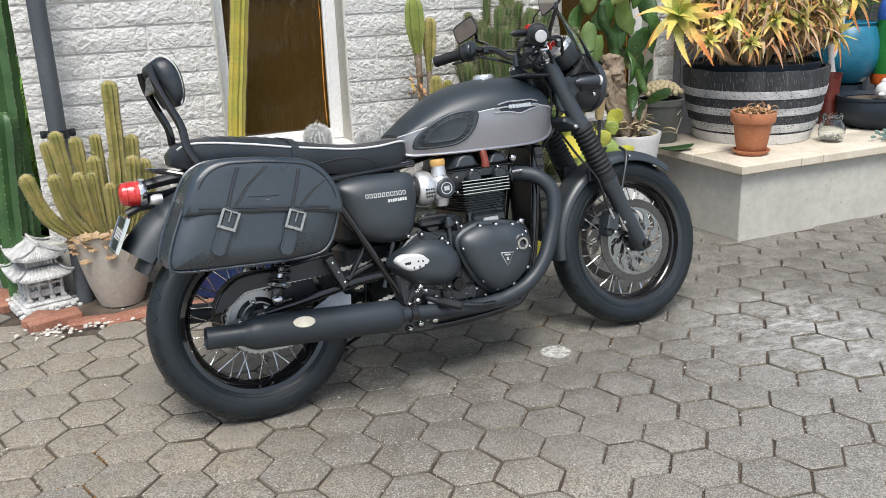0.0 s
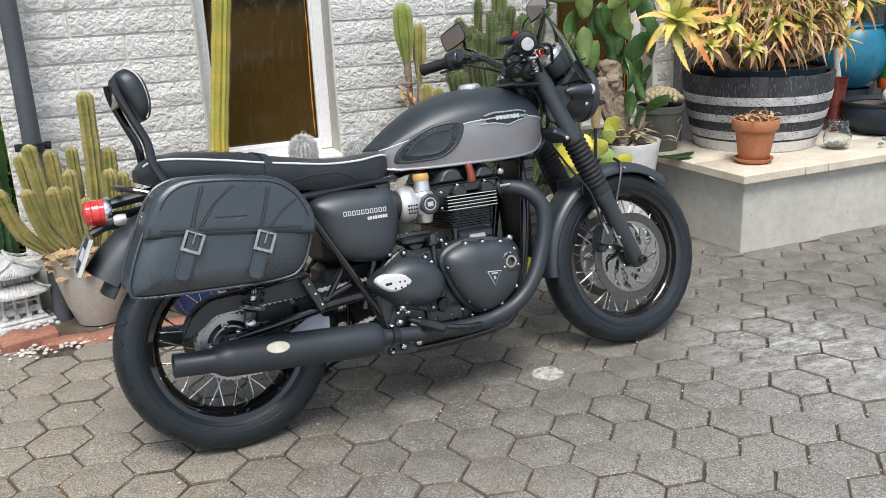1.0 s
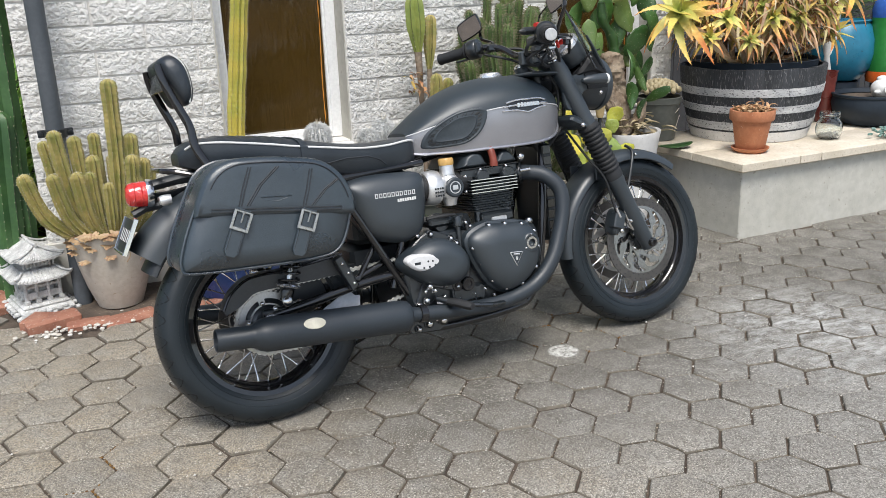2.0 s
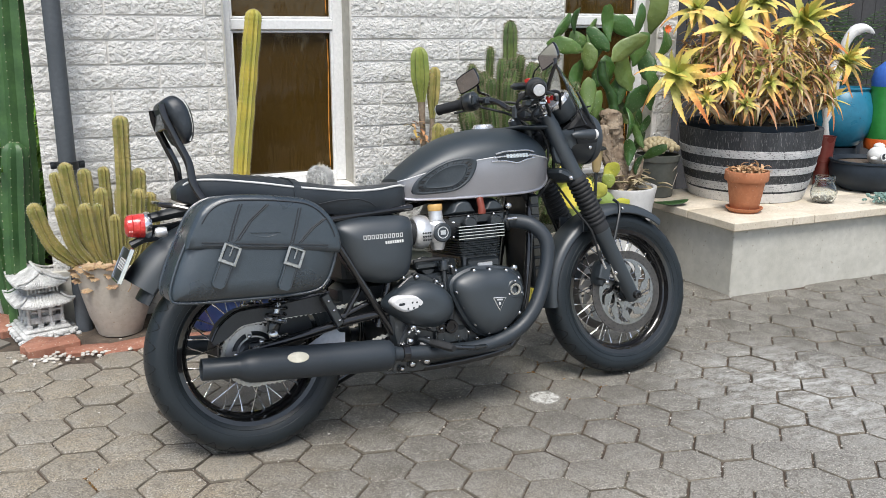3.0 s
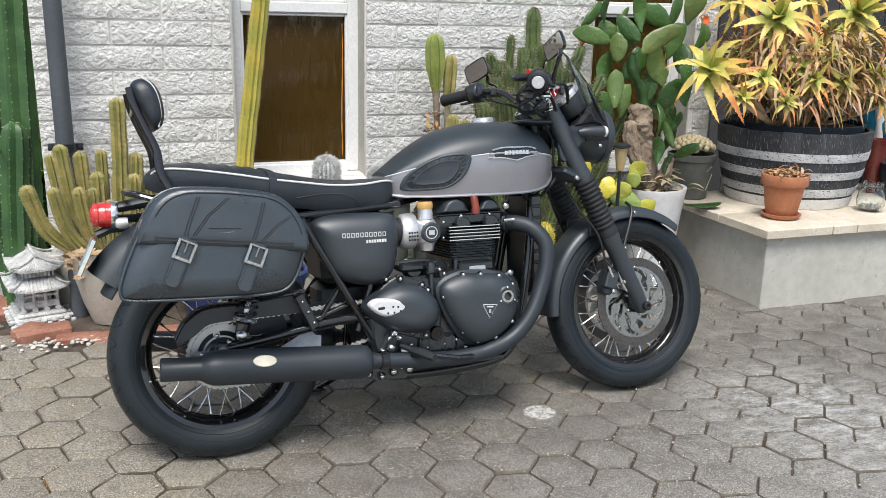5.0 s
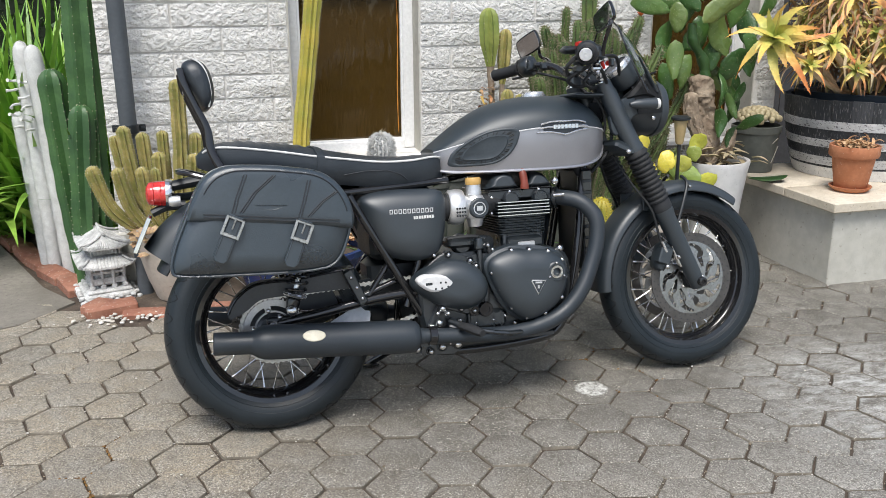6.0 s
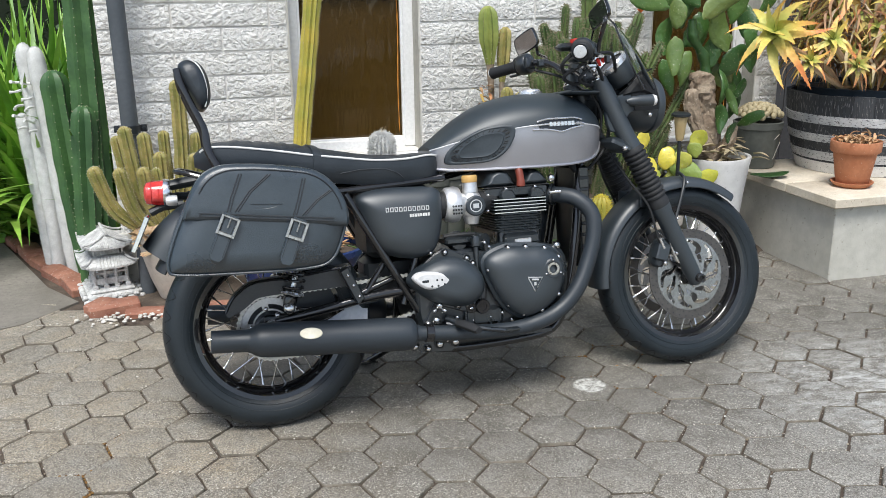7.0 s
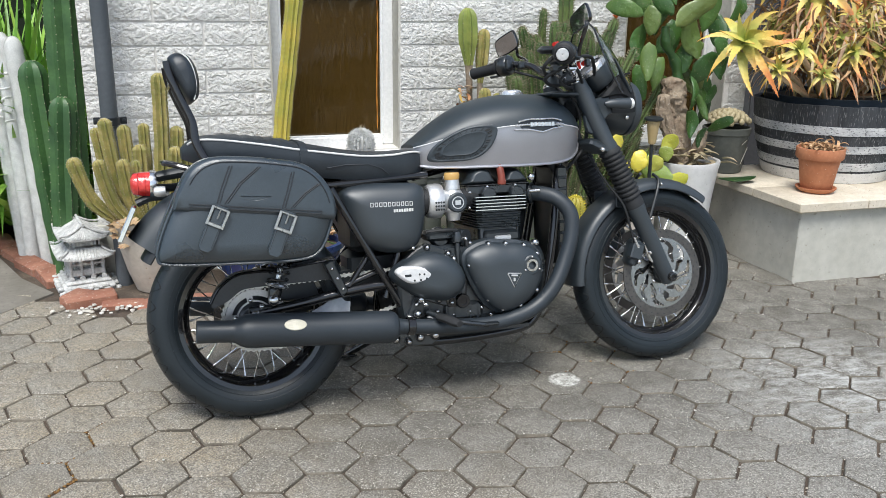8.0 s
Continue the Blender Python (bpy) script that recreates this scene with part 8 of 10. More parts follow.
    for x, z in ((0.545, 0.475), (0.615, 0.272), (0.665, 0.258), (0.72, 0.262), (0.79, 0.245), (0.715, 0.49), (0.735, 0.33), (0.729, 0.476), (0.76, 0.27)):
        q = Geo()
        bolt(q, (x, -0.168, z), (0, -1, 0), 0.0066, 0.006)
        bike("case_bolt", q, STEEL, "bright steel bolt", eng)
    q = Geo()
    q.lathe([(0.0005, 0.006), (0.011, 0.006), (0.012, 0.001), (0.019, 0.0), (0.02, -0.02)], axis_m((0.662, -0.175, 0.300), (0, -1, 0)), 20)
    bike("drain_cap", q, BLACK_GLOSS, "", eng)
    q = Geo()
    q.tube(curve([(0.715, -0.165, 0.50), (0.722, -0.17, 0.44), (0.712, -0.168, 0.37), (0.705, -0.165, 0.30)], 5), 0.006, 8)
    q.tube(curve([(0.60, -0.13, 0.515), (0.66, -0.14, 0.518), (0.72, -0.13, 0.51)], 5), 0.007, 8)
    bike("hose", q, RUBBER_DARK, "black rubber hoses", eng)


build_engine()


# ---- exhausts
def build_exhaust(s):
    y = s * 0.205
    g = Geo()
    g.tube(curve([(0.935, s * 0.075, 0.612), (0.98, s * 0.115, 0.612), (1.03, s * 0.155, 0.597), (1.068, s * 0.18, 0.548), (1.066, s * 0.19, 0.48), (1.04, s * 0.197, 0.405), (1.0, y, 0.33), (0.945, y, 0.272), (0.87, y, 0.238), (0.76, y, 0.223), (0.62, y, 0.232), (0.48, y, 0.247)], 6), [0.0245] * 50 + [0.0225] * 17, 18)
    ex = bike("exhaust", g, MUFFLER, "matt black exhaust pipe and silencer")
    m = Geo()
    d = Vector((-0.592, 0, 0.050))
    p0 = Vector((0.488, y, 0.246))
    u = d.normalized()
    L = d.length
    prof = [(0.024, 0.0), (0.0255, 0.012), (0.036, 0.016), (0.0445, 0.024), (0.0478, 0.04), (0.0485, 0.07), (0.0485, L - 0.16), (0.0475, L - 0.135), (0.042, L - 0.118), (0.0345, L - 0.106), (0.0315, L - 0.096), (0.0315, L - 0.002), (0.030, L), (0.028, L - 0.002), (0.027, L - 0.06)]
    m.lathe(prof, axis_m(p0, u), 32, (False, True))
    sil = bike("silencer", m, MUFFLER, "matt black silencer with an open tip", ex)
    if s < 0:
        o = Geo()
        mm = Matrix.Translation(p0 + u * 0.324 + Vector((0, -0.0425, 0.0225))) @ pose(0, 0, 0, -27, 4.8, 0)
        ring = curve([(0.032 * math.cos(a), 0.0165 * math.sin(a)) for a in (2 * math.pi * k / 12 for k in range(12))], 3, True)
        o.slab(ring, [(0, 0.004), (0, -0.001), (0.002, -0.002)], mm)
        bike("oval_plate", o, BRASS_PLATE, "pale oval maker's plate", sil)
    c = Geo()
    c.lathe([(0.0255, -0.012), (0.028, -0.01), (0.028, 0.01), (0.0255, 0.012)], axis_m((0.515, y, 0.2445), u), 24)
    bike("pipe_clamp", c, BLACK_GLOSS, "", ex)
    f = Geo()
    for k in range(3):
        f.lathe([(0.026, -0.004), (0.034, -0.004), (0.034, 0.004), (0.026, 0.004)], axis_m((0.947 + 0.012 * k, s * (0.088 + 0.009 * k), 0.613), (0.8, s * 0.6, 0.02)), 20)
    bike("exhaust_flange", f, BLACK_ENGINE, "", ex)


build_exhaust(-1)
build_exhaust(1)


# ---- frame, swing arm, chain, suspension
PLATE = [(0.225, 0.28), (0.234, 0.304), (0.318, 0.346), (0.336, 0.326), (0.352, 0.323), (0.348, 0.28)]


def build_frame():
    fr = Geo()
    rod(fr, (0.60, 0, 0.69), (1.12, 0, 0.80), 0.024)
    frame_ob = bike("bike_frame", fr, BLACK_GLOSS, "gloss black tubular steel frame")

    def tube(name, pts, r=0.0115, mats=BLACK_GLOSS, label=""):
        g = Geo()
        g.tube(pts, r, 12)
        return bike(name, g, mats, label, frame_ob)
    for s in (-1, 1):
        tube("down_tube", curve([(1.13, s * 0.03, 0.80), (1.085, s * 0.07, 0.70), (1.05, s * 0.1, 0.50), (1.01, s * 0.105, 0.30), (0.965, s * 0.105, 0.20), (0.88, s * 0.105, 0.17), (0.62, s * 0.105, 0.165), (0.50, s * 0.11, 0.20), (0.50, s * 0.115, 0.30)], 4), 0.0145)
        tube("rear_stay", [(0.305, s * 0.158, 0.668), (0.37, s * 0.166, 0.545), (0.528, s * 0.142, 0.255)], 0.0118)
        tube("seat_tube", [(0.545, s * 0.12, 0.62), (0.505, s * 0.13, 0.45), (0.462, s * 0.132, 0.325)], 0.012)
        tube("peg_stay", [(0.414, s * 0.136, 0.462), (0.345, s * 0.145, 0.372)], 0.009)
        tube("peg_stay", [(0.447, s * 0.136, 0.412), (0.335, s * 0.145, 0.375)], 0.009)
        tube("seat_rail", [(0.62, s * 0.1, 0.69), (0.3, s * 0.125, 0.675), (0.0, s * 0.12, 0.715), (-0.06, s * 0.1, 0.735)], 0.011)
    bx = Geo()
    bx.box((0.47, 0, 0.575), (0.2, 0.2, 0.22), 0.02)
    bike("air_box", bx, BLACK_MATTE, "black air box behind the side panels", frame_ob)
    bb = Geo()
    bb.box((0.45, 0, 0.40), (0.17, 0.12, 0.13), 0.02)
    bike("battery_tray", bb, BLACK_MATTE, "", frame_ob)
    pg = Geo()
    pg.box((0.305, -0.16, 0.405), (0.028, 0.03, 0.115), 0.006, Matrix.Translation((0.305, 0, 0.405)) @ pose(0, 0, 0, 0, -24, 0) @ Matrix.Translation((-0.305, 0, -0.405)))
    ph = bike("pillion_hanger", pg, BLACK_ENGINE, "black folded pillion footrest", frame_ob)
    for z, x in ((0.435, 0.292), (0.405, 0.307), (0.372, 0.322)):
        q = Geo()
        bolt(q, (x, -0.176, z), (0, -1, 0), 0.0055, 0.005)
        bike("hanger_bolt", q, STEEL, "", ph)
    sp = Geo()
    spo = curve([(0.342, 0.655), (0.40, 0.672), (0.50, 0.672), (0.582, 0.66), (0.592, 0.60), (0.582, 0.53), (0.56, 0.482), (0.507, 0.464), (0.44, 0.474), (0.393, 0.502), (0.362, 0.56), (0.345, 0.61)], 4, True)
    for s in (-1, 1):
        g = Geo()
        g.slab(spo, [(0.0, s * 0.09), (-0.002, s * 0.15)] + [(0.085 * (1 - math.cos(math.pi / 2 * k / 12)), s * (0.152 + 0.043 * math.sin(math.pi / 2 * k / 12))) for k in range(1, 13)])
        pan = bike("side_panel", g, BLACK_SATIN, "satin black side panel", None, 70)
        if s < 0:
            t = Geo()
            for k in range(10):
                m2 = Matrix.Translation((0.418 + 0.0133 * k, -0.1952, 0.6155 - 0.0003 * k))
                for dx, dz, w, h in ((0, 0.0055, 0.0095, 0.0022), (0, -0.0055, 0.0095, 0.0022), (-0.0038, 0, 0.002, 0.0132), (0.0038, 0, 0.002, 0.0132)):
                    t.box((dx, 0, dz), (w, 0.0012, h), 0, m2)
            bike("side_lettering", t, PINSTRIPE, "pale grey outlined lettering", pan)
            t = Geo()
            for k in range(8):
                t.box((0.486 + 0.0078 * k, -0.1954, 0.594), (0.0058, 0.0012, 0.009), 0)
            bike("side_lettering", t, WHITE_PIPING, "small white bar of lettering", pan)
    # swing arm and chain side
    sw = Geo()
    for s in (-1, 1):
        off = 0.142 if s < 0 else 0.1
        sw.tube(curve([(0.50, s * off, 0.37), (0.36, s * off, 0.36), (0.2, s * off, 0.335), (0.05, s * off, 0.316)], 4), 0.0145, 12)
    rod(sw, (0.50, -0.15, 0.37), (0.50, 0.11, 0.37), 0.022)
    arm = bike("swing_arm", sw, BLACK_GLOSS, "gloss black swing arm")
    aj = Geo()
    aj.box((0.085, -0.145, 0.32), (0.075, 0.012, 0.042), 0.006)
    bike("axle_plate", aj, BLACK_ENGINE, "", arm)
    sb = Geo()
    bolt(sb, (0.119, -0.165, 0.357), (0, -1, 0), 0.017, 0.012)
    bike("shock_bolt", sb, STEEL, "bright shock absorber bolt", arm)
    for x, z, r in ((0.085, 0.34, 0.008), (0.068, 0.316, 0.016)):
        q = Geo()
        bolt(q, (x, -0.151, z), (0, -1, 0), r, r)
        bike("axle_nut", q, STEEL, "", arm)
    sk = Geo()
    yr, ZC = -0.122, 0.301
    ax = axis_m((0.068, yr, ZC), (0, 1, 0))
    sk.lathe([(0.068, -0.003), (0.086, -0.003), (0.086, 0.003), (0.068, 0.003), (0.068, -0.003)], ax, 60)
    for k in range(42):
        a = 2 * math.pi * k / 42
        sk.box((0.088, 0, 0), (0.008, 0.0045, 0.005), 0, Matrix.Translation((0.068, yr, ZC)) @ pose(0, 0, 0, 0, -math.degrees(a), 0))
    for k in range(5):
        sk.box((0.059, 0, 0), (0.02, 0.0045, 0.018), 0, Matrix.Translation((0.068, yr, ZC)) @ pose(0, 0, 0, 0, -72 * k - 30, 0))
    sk.lathe([(0.042, -0.0028), (0.054, -0.0028), (0.054, 0.0028), (0.042, 0.0028), (0.042, -0.0028)], ax, 48)
    bike("sprocket", sk, SPROCKET_STEEL, "toothed steel rear sprocket", RW).matrix_parent_inverse = RW.matrix_basis.inverted()
    cd = Geo()
    cd.lathe([(0.02, -0.014), (0.04, -0.012), (0.05, -0.002), (0.056, 0.006), (0.078, 0.012), (0.078, 0.05), (0.03, 0.06)], ax, 48, (True, True))
    bike("cush_drive_hub", cd, BLACK_ENGINE, "black sprocket carrier", RW).matrix_parent_inverse = RW.matrix_basis.inverted()
    for k in range(5):
        q = Geo()
        a = radians(72 * k + 30)
        bolt(q, (0.068 + 0.056 * math.cos(a), yr - 0.003, ZC + 0.056 * math.sin(a)), (0, -1, 0), 0.0075, 0.006)
        bike("sprocket_bolt", q, STEEL, "", RW).matrix_parent_inverse = RW.matrix_basis.inverted()
    loop = []
    for k in range(40):
        a = radians(82 + 196 * k / 39)
        loop.append((0.068 + 0.0935 * math.cos(a), ZC + 0.0935 * math.sin(a)))
    loop += [(0.135, 0.208), (0.22, 0.220), (0.32, 0.240), (0.45, 0.282)]
    c2, r2 = (0.565, 0.365), 0.048
    for k in range(13):
        a = radians(278 + 164 * k / 12)
        loop.append((c2[0] + r2 * math.cos(a), c2[1] + r2 * math.sin(a)))
    loop.append(loop[0])
    walked, carry = [], 0.0
    for a, b in zip(loop, loop[1:]):
        d = math.hypot(b[0] - a[0], b[1] - a[1])
        t = carry
        while t < d:
            walked.append((a[0] + (b[0] - a[0]) * t / d, a[1] + (b[1] - a[1]) * t / d))
            t += 0.0155
        carry = t - d
    ch = Geo()
    for i, (a, b) in enumerate(zip(walked, walked[1:])):
        ang = -math.degrees(math.atan2(b[1] - a[1], b[0] - a[0]))
        m = Matrix.Translation(((a[0] + b[0]) / 2, yr, (a[1] + b[1]) / 2)) @ pose(0, 0, 0, 0, ang, 0)
        for yy in ((-0.008, 0.008) if i % 2 else (-0.0055, 0.0055)):
            ch.box((0, yy, 0), (0.0125, 0.0018, 0.0058), 0, m)
            for sx in (-1, 1):
                ch.lathe([(0.0058, yy - 0.0009), (0.0058, yy + 0.0009)], m @ Matrix.Translation((sx * 0.0078, 0, 0)) @ axis_m((0, 0, 0), (0, 1, 0)), 10, (True, True))
        ch.lathe([(0.0026, -0.0105), (0.0026, 0.0105)], Matrix.Translation((a[0], yr, a[1])) @ axis_m((0, 0, 0), (0, 1, 0)), 8, (True, True))
    chain = bike("chain", ch, CHAIN_STEEL, "dull steel drive chain")
    cg = Geo()
    top = curve([(-0.056, 0.357), (-0.044, 0.380), (-0.025, 0.404), (0.019, 0.432), (0.073, 0.438), (0.121, 0.437), (0.197, 0.444), (0.275, 0.452), (0.309, 0.455)], 4)
    low = curve([(-0.051, 0.344), (-0.024, 0.355), (-0.002, 0.366), (0.032, 0.390), (0.069, 0.395), (0.101, 0.396), (0.161, 0.397), (0.271, 0.398), (0.305, 0.398)], 4)
    cg.loft([[Vector((a[0], -0.138, a[1])), Vector((b[0], -0.138, b[1])), Vector((b[0], -0.134, b[1])), Vector((a[0], -0.132, a[1])), Vector((a[0], -0.09, a[1] + 0.002)), Vector((a[0], -0.09, a[1] + 0.005)), Vector((a[0], -0.138, a[1] + 0.004))] for a, b in zip(top, low)])
    bike("chain_guard", cg, GUARD_GREY, "black chain guard")
    ce = Geo()
    ce.tube([(x, -0.1375, z + 0.002) for x, z in top], 0.004, 7)
    bike("guard_edge", ce, BLACK_GLOSS, "rolled black guard edge")
    mf = Geo()
    mf.slab([(0.13, 0.345), (0.16, 0.40), (0.37, 0.41), (0.40, 0.33), (0.30, 0.32)], [(0.0, 0.02), (0.0, -0.07)])
    bike("mud_flap", mf, BLACK_MATTE, "black plastic flap ahead of the rear wheel")
    gp = Geo()
    gp.slab(PLATE, [(0, -0.128), (0, -0.124)])
    bike("guard_plate", gp, HUGGER_GREY, "pale grey plate below the swing arm")
    for s in (-1, 1):
        a, b = Vector((0.119, s * 0.15, 0.357)), Vector((0.205, s * 0.14, 0.63))
        u = (b - a).normalized()
        q = Geo()
        q.lathe([(0.017, 0.0), (0.02, 0.02), (0.02, 0.03), (0.024, 0.034), (0.012, 0.038), (0.008, 0.055), (0.012, 0.2), (0.026, 0.21), (0.028, 0.23), (0.012, 0.25)], axis_m(a, u), 24, (True, True))
        sh = bike("shock_absorber", q, BLACK_GLOSS, "twin-shock absorber with black coil spring")
        h = Geo()
        m = axis_m(a + u * 0.05, u)
        h.tube([m @ Vector((0.028 * math.cos(t), 0.028 * math.sin(t), 0.16 * t / (2 * math.pi * 8))) for t in (2 * math.pi * k / 14 for k in range(14 * 8 + 1))], 0.0038, 8)
        bike("coil_spring", h, BLACK_GLOSS, "black coil spring", sh)
        ss2 = Geo()
        ss2.lathe([(0.012, 0.036), (0.033, 0.038), (0.037, 0.043), (0.033, 0.048), (0.012, 0.05)], axis_m(a, u), 28)
        bike("spring_seat", ss2, BADGE_SILVER, "bright spring seat", sh)
        cr = Geo()
        rod(cr, a + u * 0.055, a + u * 0.2, 0.009)
        bike("damper_rod", cr, BADGE_SILVER, "", sh)
    # footrest and brake pedal
    fp = Geo()
    fp.tube([(0.578, -0.185, 0.277), (0.60, -0.215, 0.268), (0.645, -0.265, 0.252)], [0.009, 0.009, 0.009], 10)
    peg = bike("footrest", fp, BLACK_ENGINE, "black rider's footrest")
    fr2 = Geo()
    fr2.tube([(0.598, -0.225, 0.268), (0.615, -0.25, 0.264), (0.632, -0.29, 0.258), (0.638, -0.305, 0.256)], [0.014, 0.0165, 0.0165, 0.012], 10, flat=0.8)
    bike("rubber_sleeve", fr2, RUBBER_DARK, "ribbed rubber sleeve", peg)
    bp = Geo()
    bp.tube([(0.575, -0.19, 0.262), (0.65, -0.225, 0.25), (0.70, -0.232, 0.238), (0.755, -0.235, 0.228)], [0.008, 0.007, 0.007, 0.008], 8)
    bp.box((0.765, -0.235, 0.231), (0.045, 0.022, 0.01), 0.003)
    bike("brake_pedal", bp, BLACK_ENGINE, "black rear brake pedal")
    for p3, d3, r3, h3 in (((0.556, -0.192, 0.318), (-0.3, -1, 0.4), 0.0115, 0.012), ((0.542, -0.19, 0.306), (-0.6, -1, 0), 0.008, 0.012), ((0.567, -0.196, 0.303), (0.2, -1, 0.2), 0.0085, 0.012), ((0.548, -0.178, 0.273), (0, -1, 0), 0.0125, 0.009), ((0.525, -0.168, 0.26), (0, -1, 0), 0.0125, 0.009)):
        bk = Geo()
        bolt(bk, p3, d3, r3, h3)
        bike("pivot_bolt", bk, CHROME, "bright pivot bolt", peg)
    mt = Geo()
    mt.slab(curve([(0.515, 0.258), (0.525, 0.285), (0.548, 0.325), (0.568, 0.322), (0.585, 0.285), (0.572, 0.262), (0.54, 0.25)], 3, True), [(0.003, -0.145), (0, -0.15), (0, -0.165), (0.003, -0.168)])
    bike("footrest_bracket", mt, BLACK_ENGINE, "black cast footrest bracket", peg)
    bk = Geo()
    rod(bk, (0.595, -0.2, 0.262), (0.6, -0.202, 0.235), 0.0045)
    bike("pedal_stop", bk, STEEL, "bright pedal stop")
    lp = Geo()
    lp.slab([(0.47, 0.225), (0.50, 0.172), (0.60, 0.165), (0.64, 0.195), (0.60, 0.235)], [(0, -0.125), (0, -0.142)])
    lo = bike("foot_plate", lp, BLACK_ENGINE, "black footrest hanger plate")
    for x, z, r3 in ((0.483, 0.195, 0.0095), (0.524, 0.183, 0.008), (0.561, 0.193, 0.0105), (0.585, 0.203, 0.007), (0.611, 0.195, 0.0115)):
        q = Geo()
        q.lathe([(r3 * 1.5, -0.012), (r3 * 1.5, -0.001), (r3 * 1.25, 0.001)], axis_m((x, -0.15, z), (0, -1, 0)), 18)
        bike("bolt_lug", q, BLACK_ENGINE, "", lo)
        q = Geo()
        bolt(q, (x, -0.151, z), (0, -1, 0), r3, 0.007)
        bike("plate_bolt", q, CHROME, "", lo)
    ss = Geo()
    ss.tube([(0.58, 0.12, 0.17), (0.50, 0.2, 0.12), (0.42, 0.285, 0.056)], 0.011, 10)
    ss.box((0.42, 0.29, 0.053), (0.06, 0.05, 0.008), 0.002)
    bike("side_stand", ss, BLACK_GLOSS, "black side stand leg")
    # radiator
    ra = Geo()
    ra.box((1.085, 0, 0.53), (0.035, 0.2, 0.33), 0.008)
    rad = bike("radiator", ra, BLACK_MATTE, "slim black radiator")
    for k in range(9):
        rs = Geo()
        rs.box((1.083, -0.101, 0.385 + 0.0362 * k), (0.028, 0.003, 0.028), 0.002)
        bike("louvre", rs, BLACK_GLOSS, "", rad)
    rh = Geo()
    rh.tube(curve([(1.07, -0.07, 0.68), (1.03, -0.09, 0.72), (0.97, -0.1, 0.72)], 4), 0.011, 10)
    bike("radiator_hose", rh, RUBBER_DARK, "", rad)


build_frame()


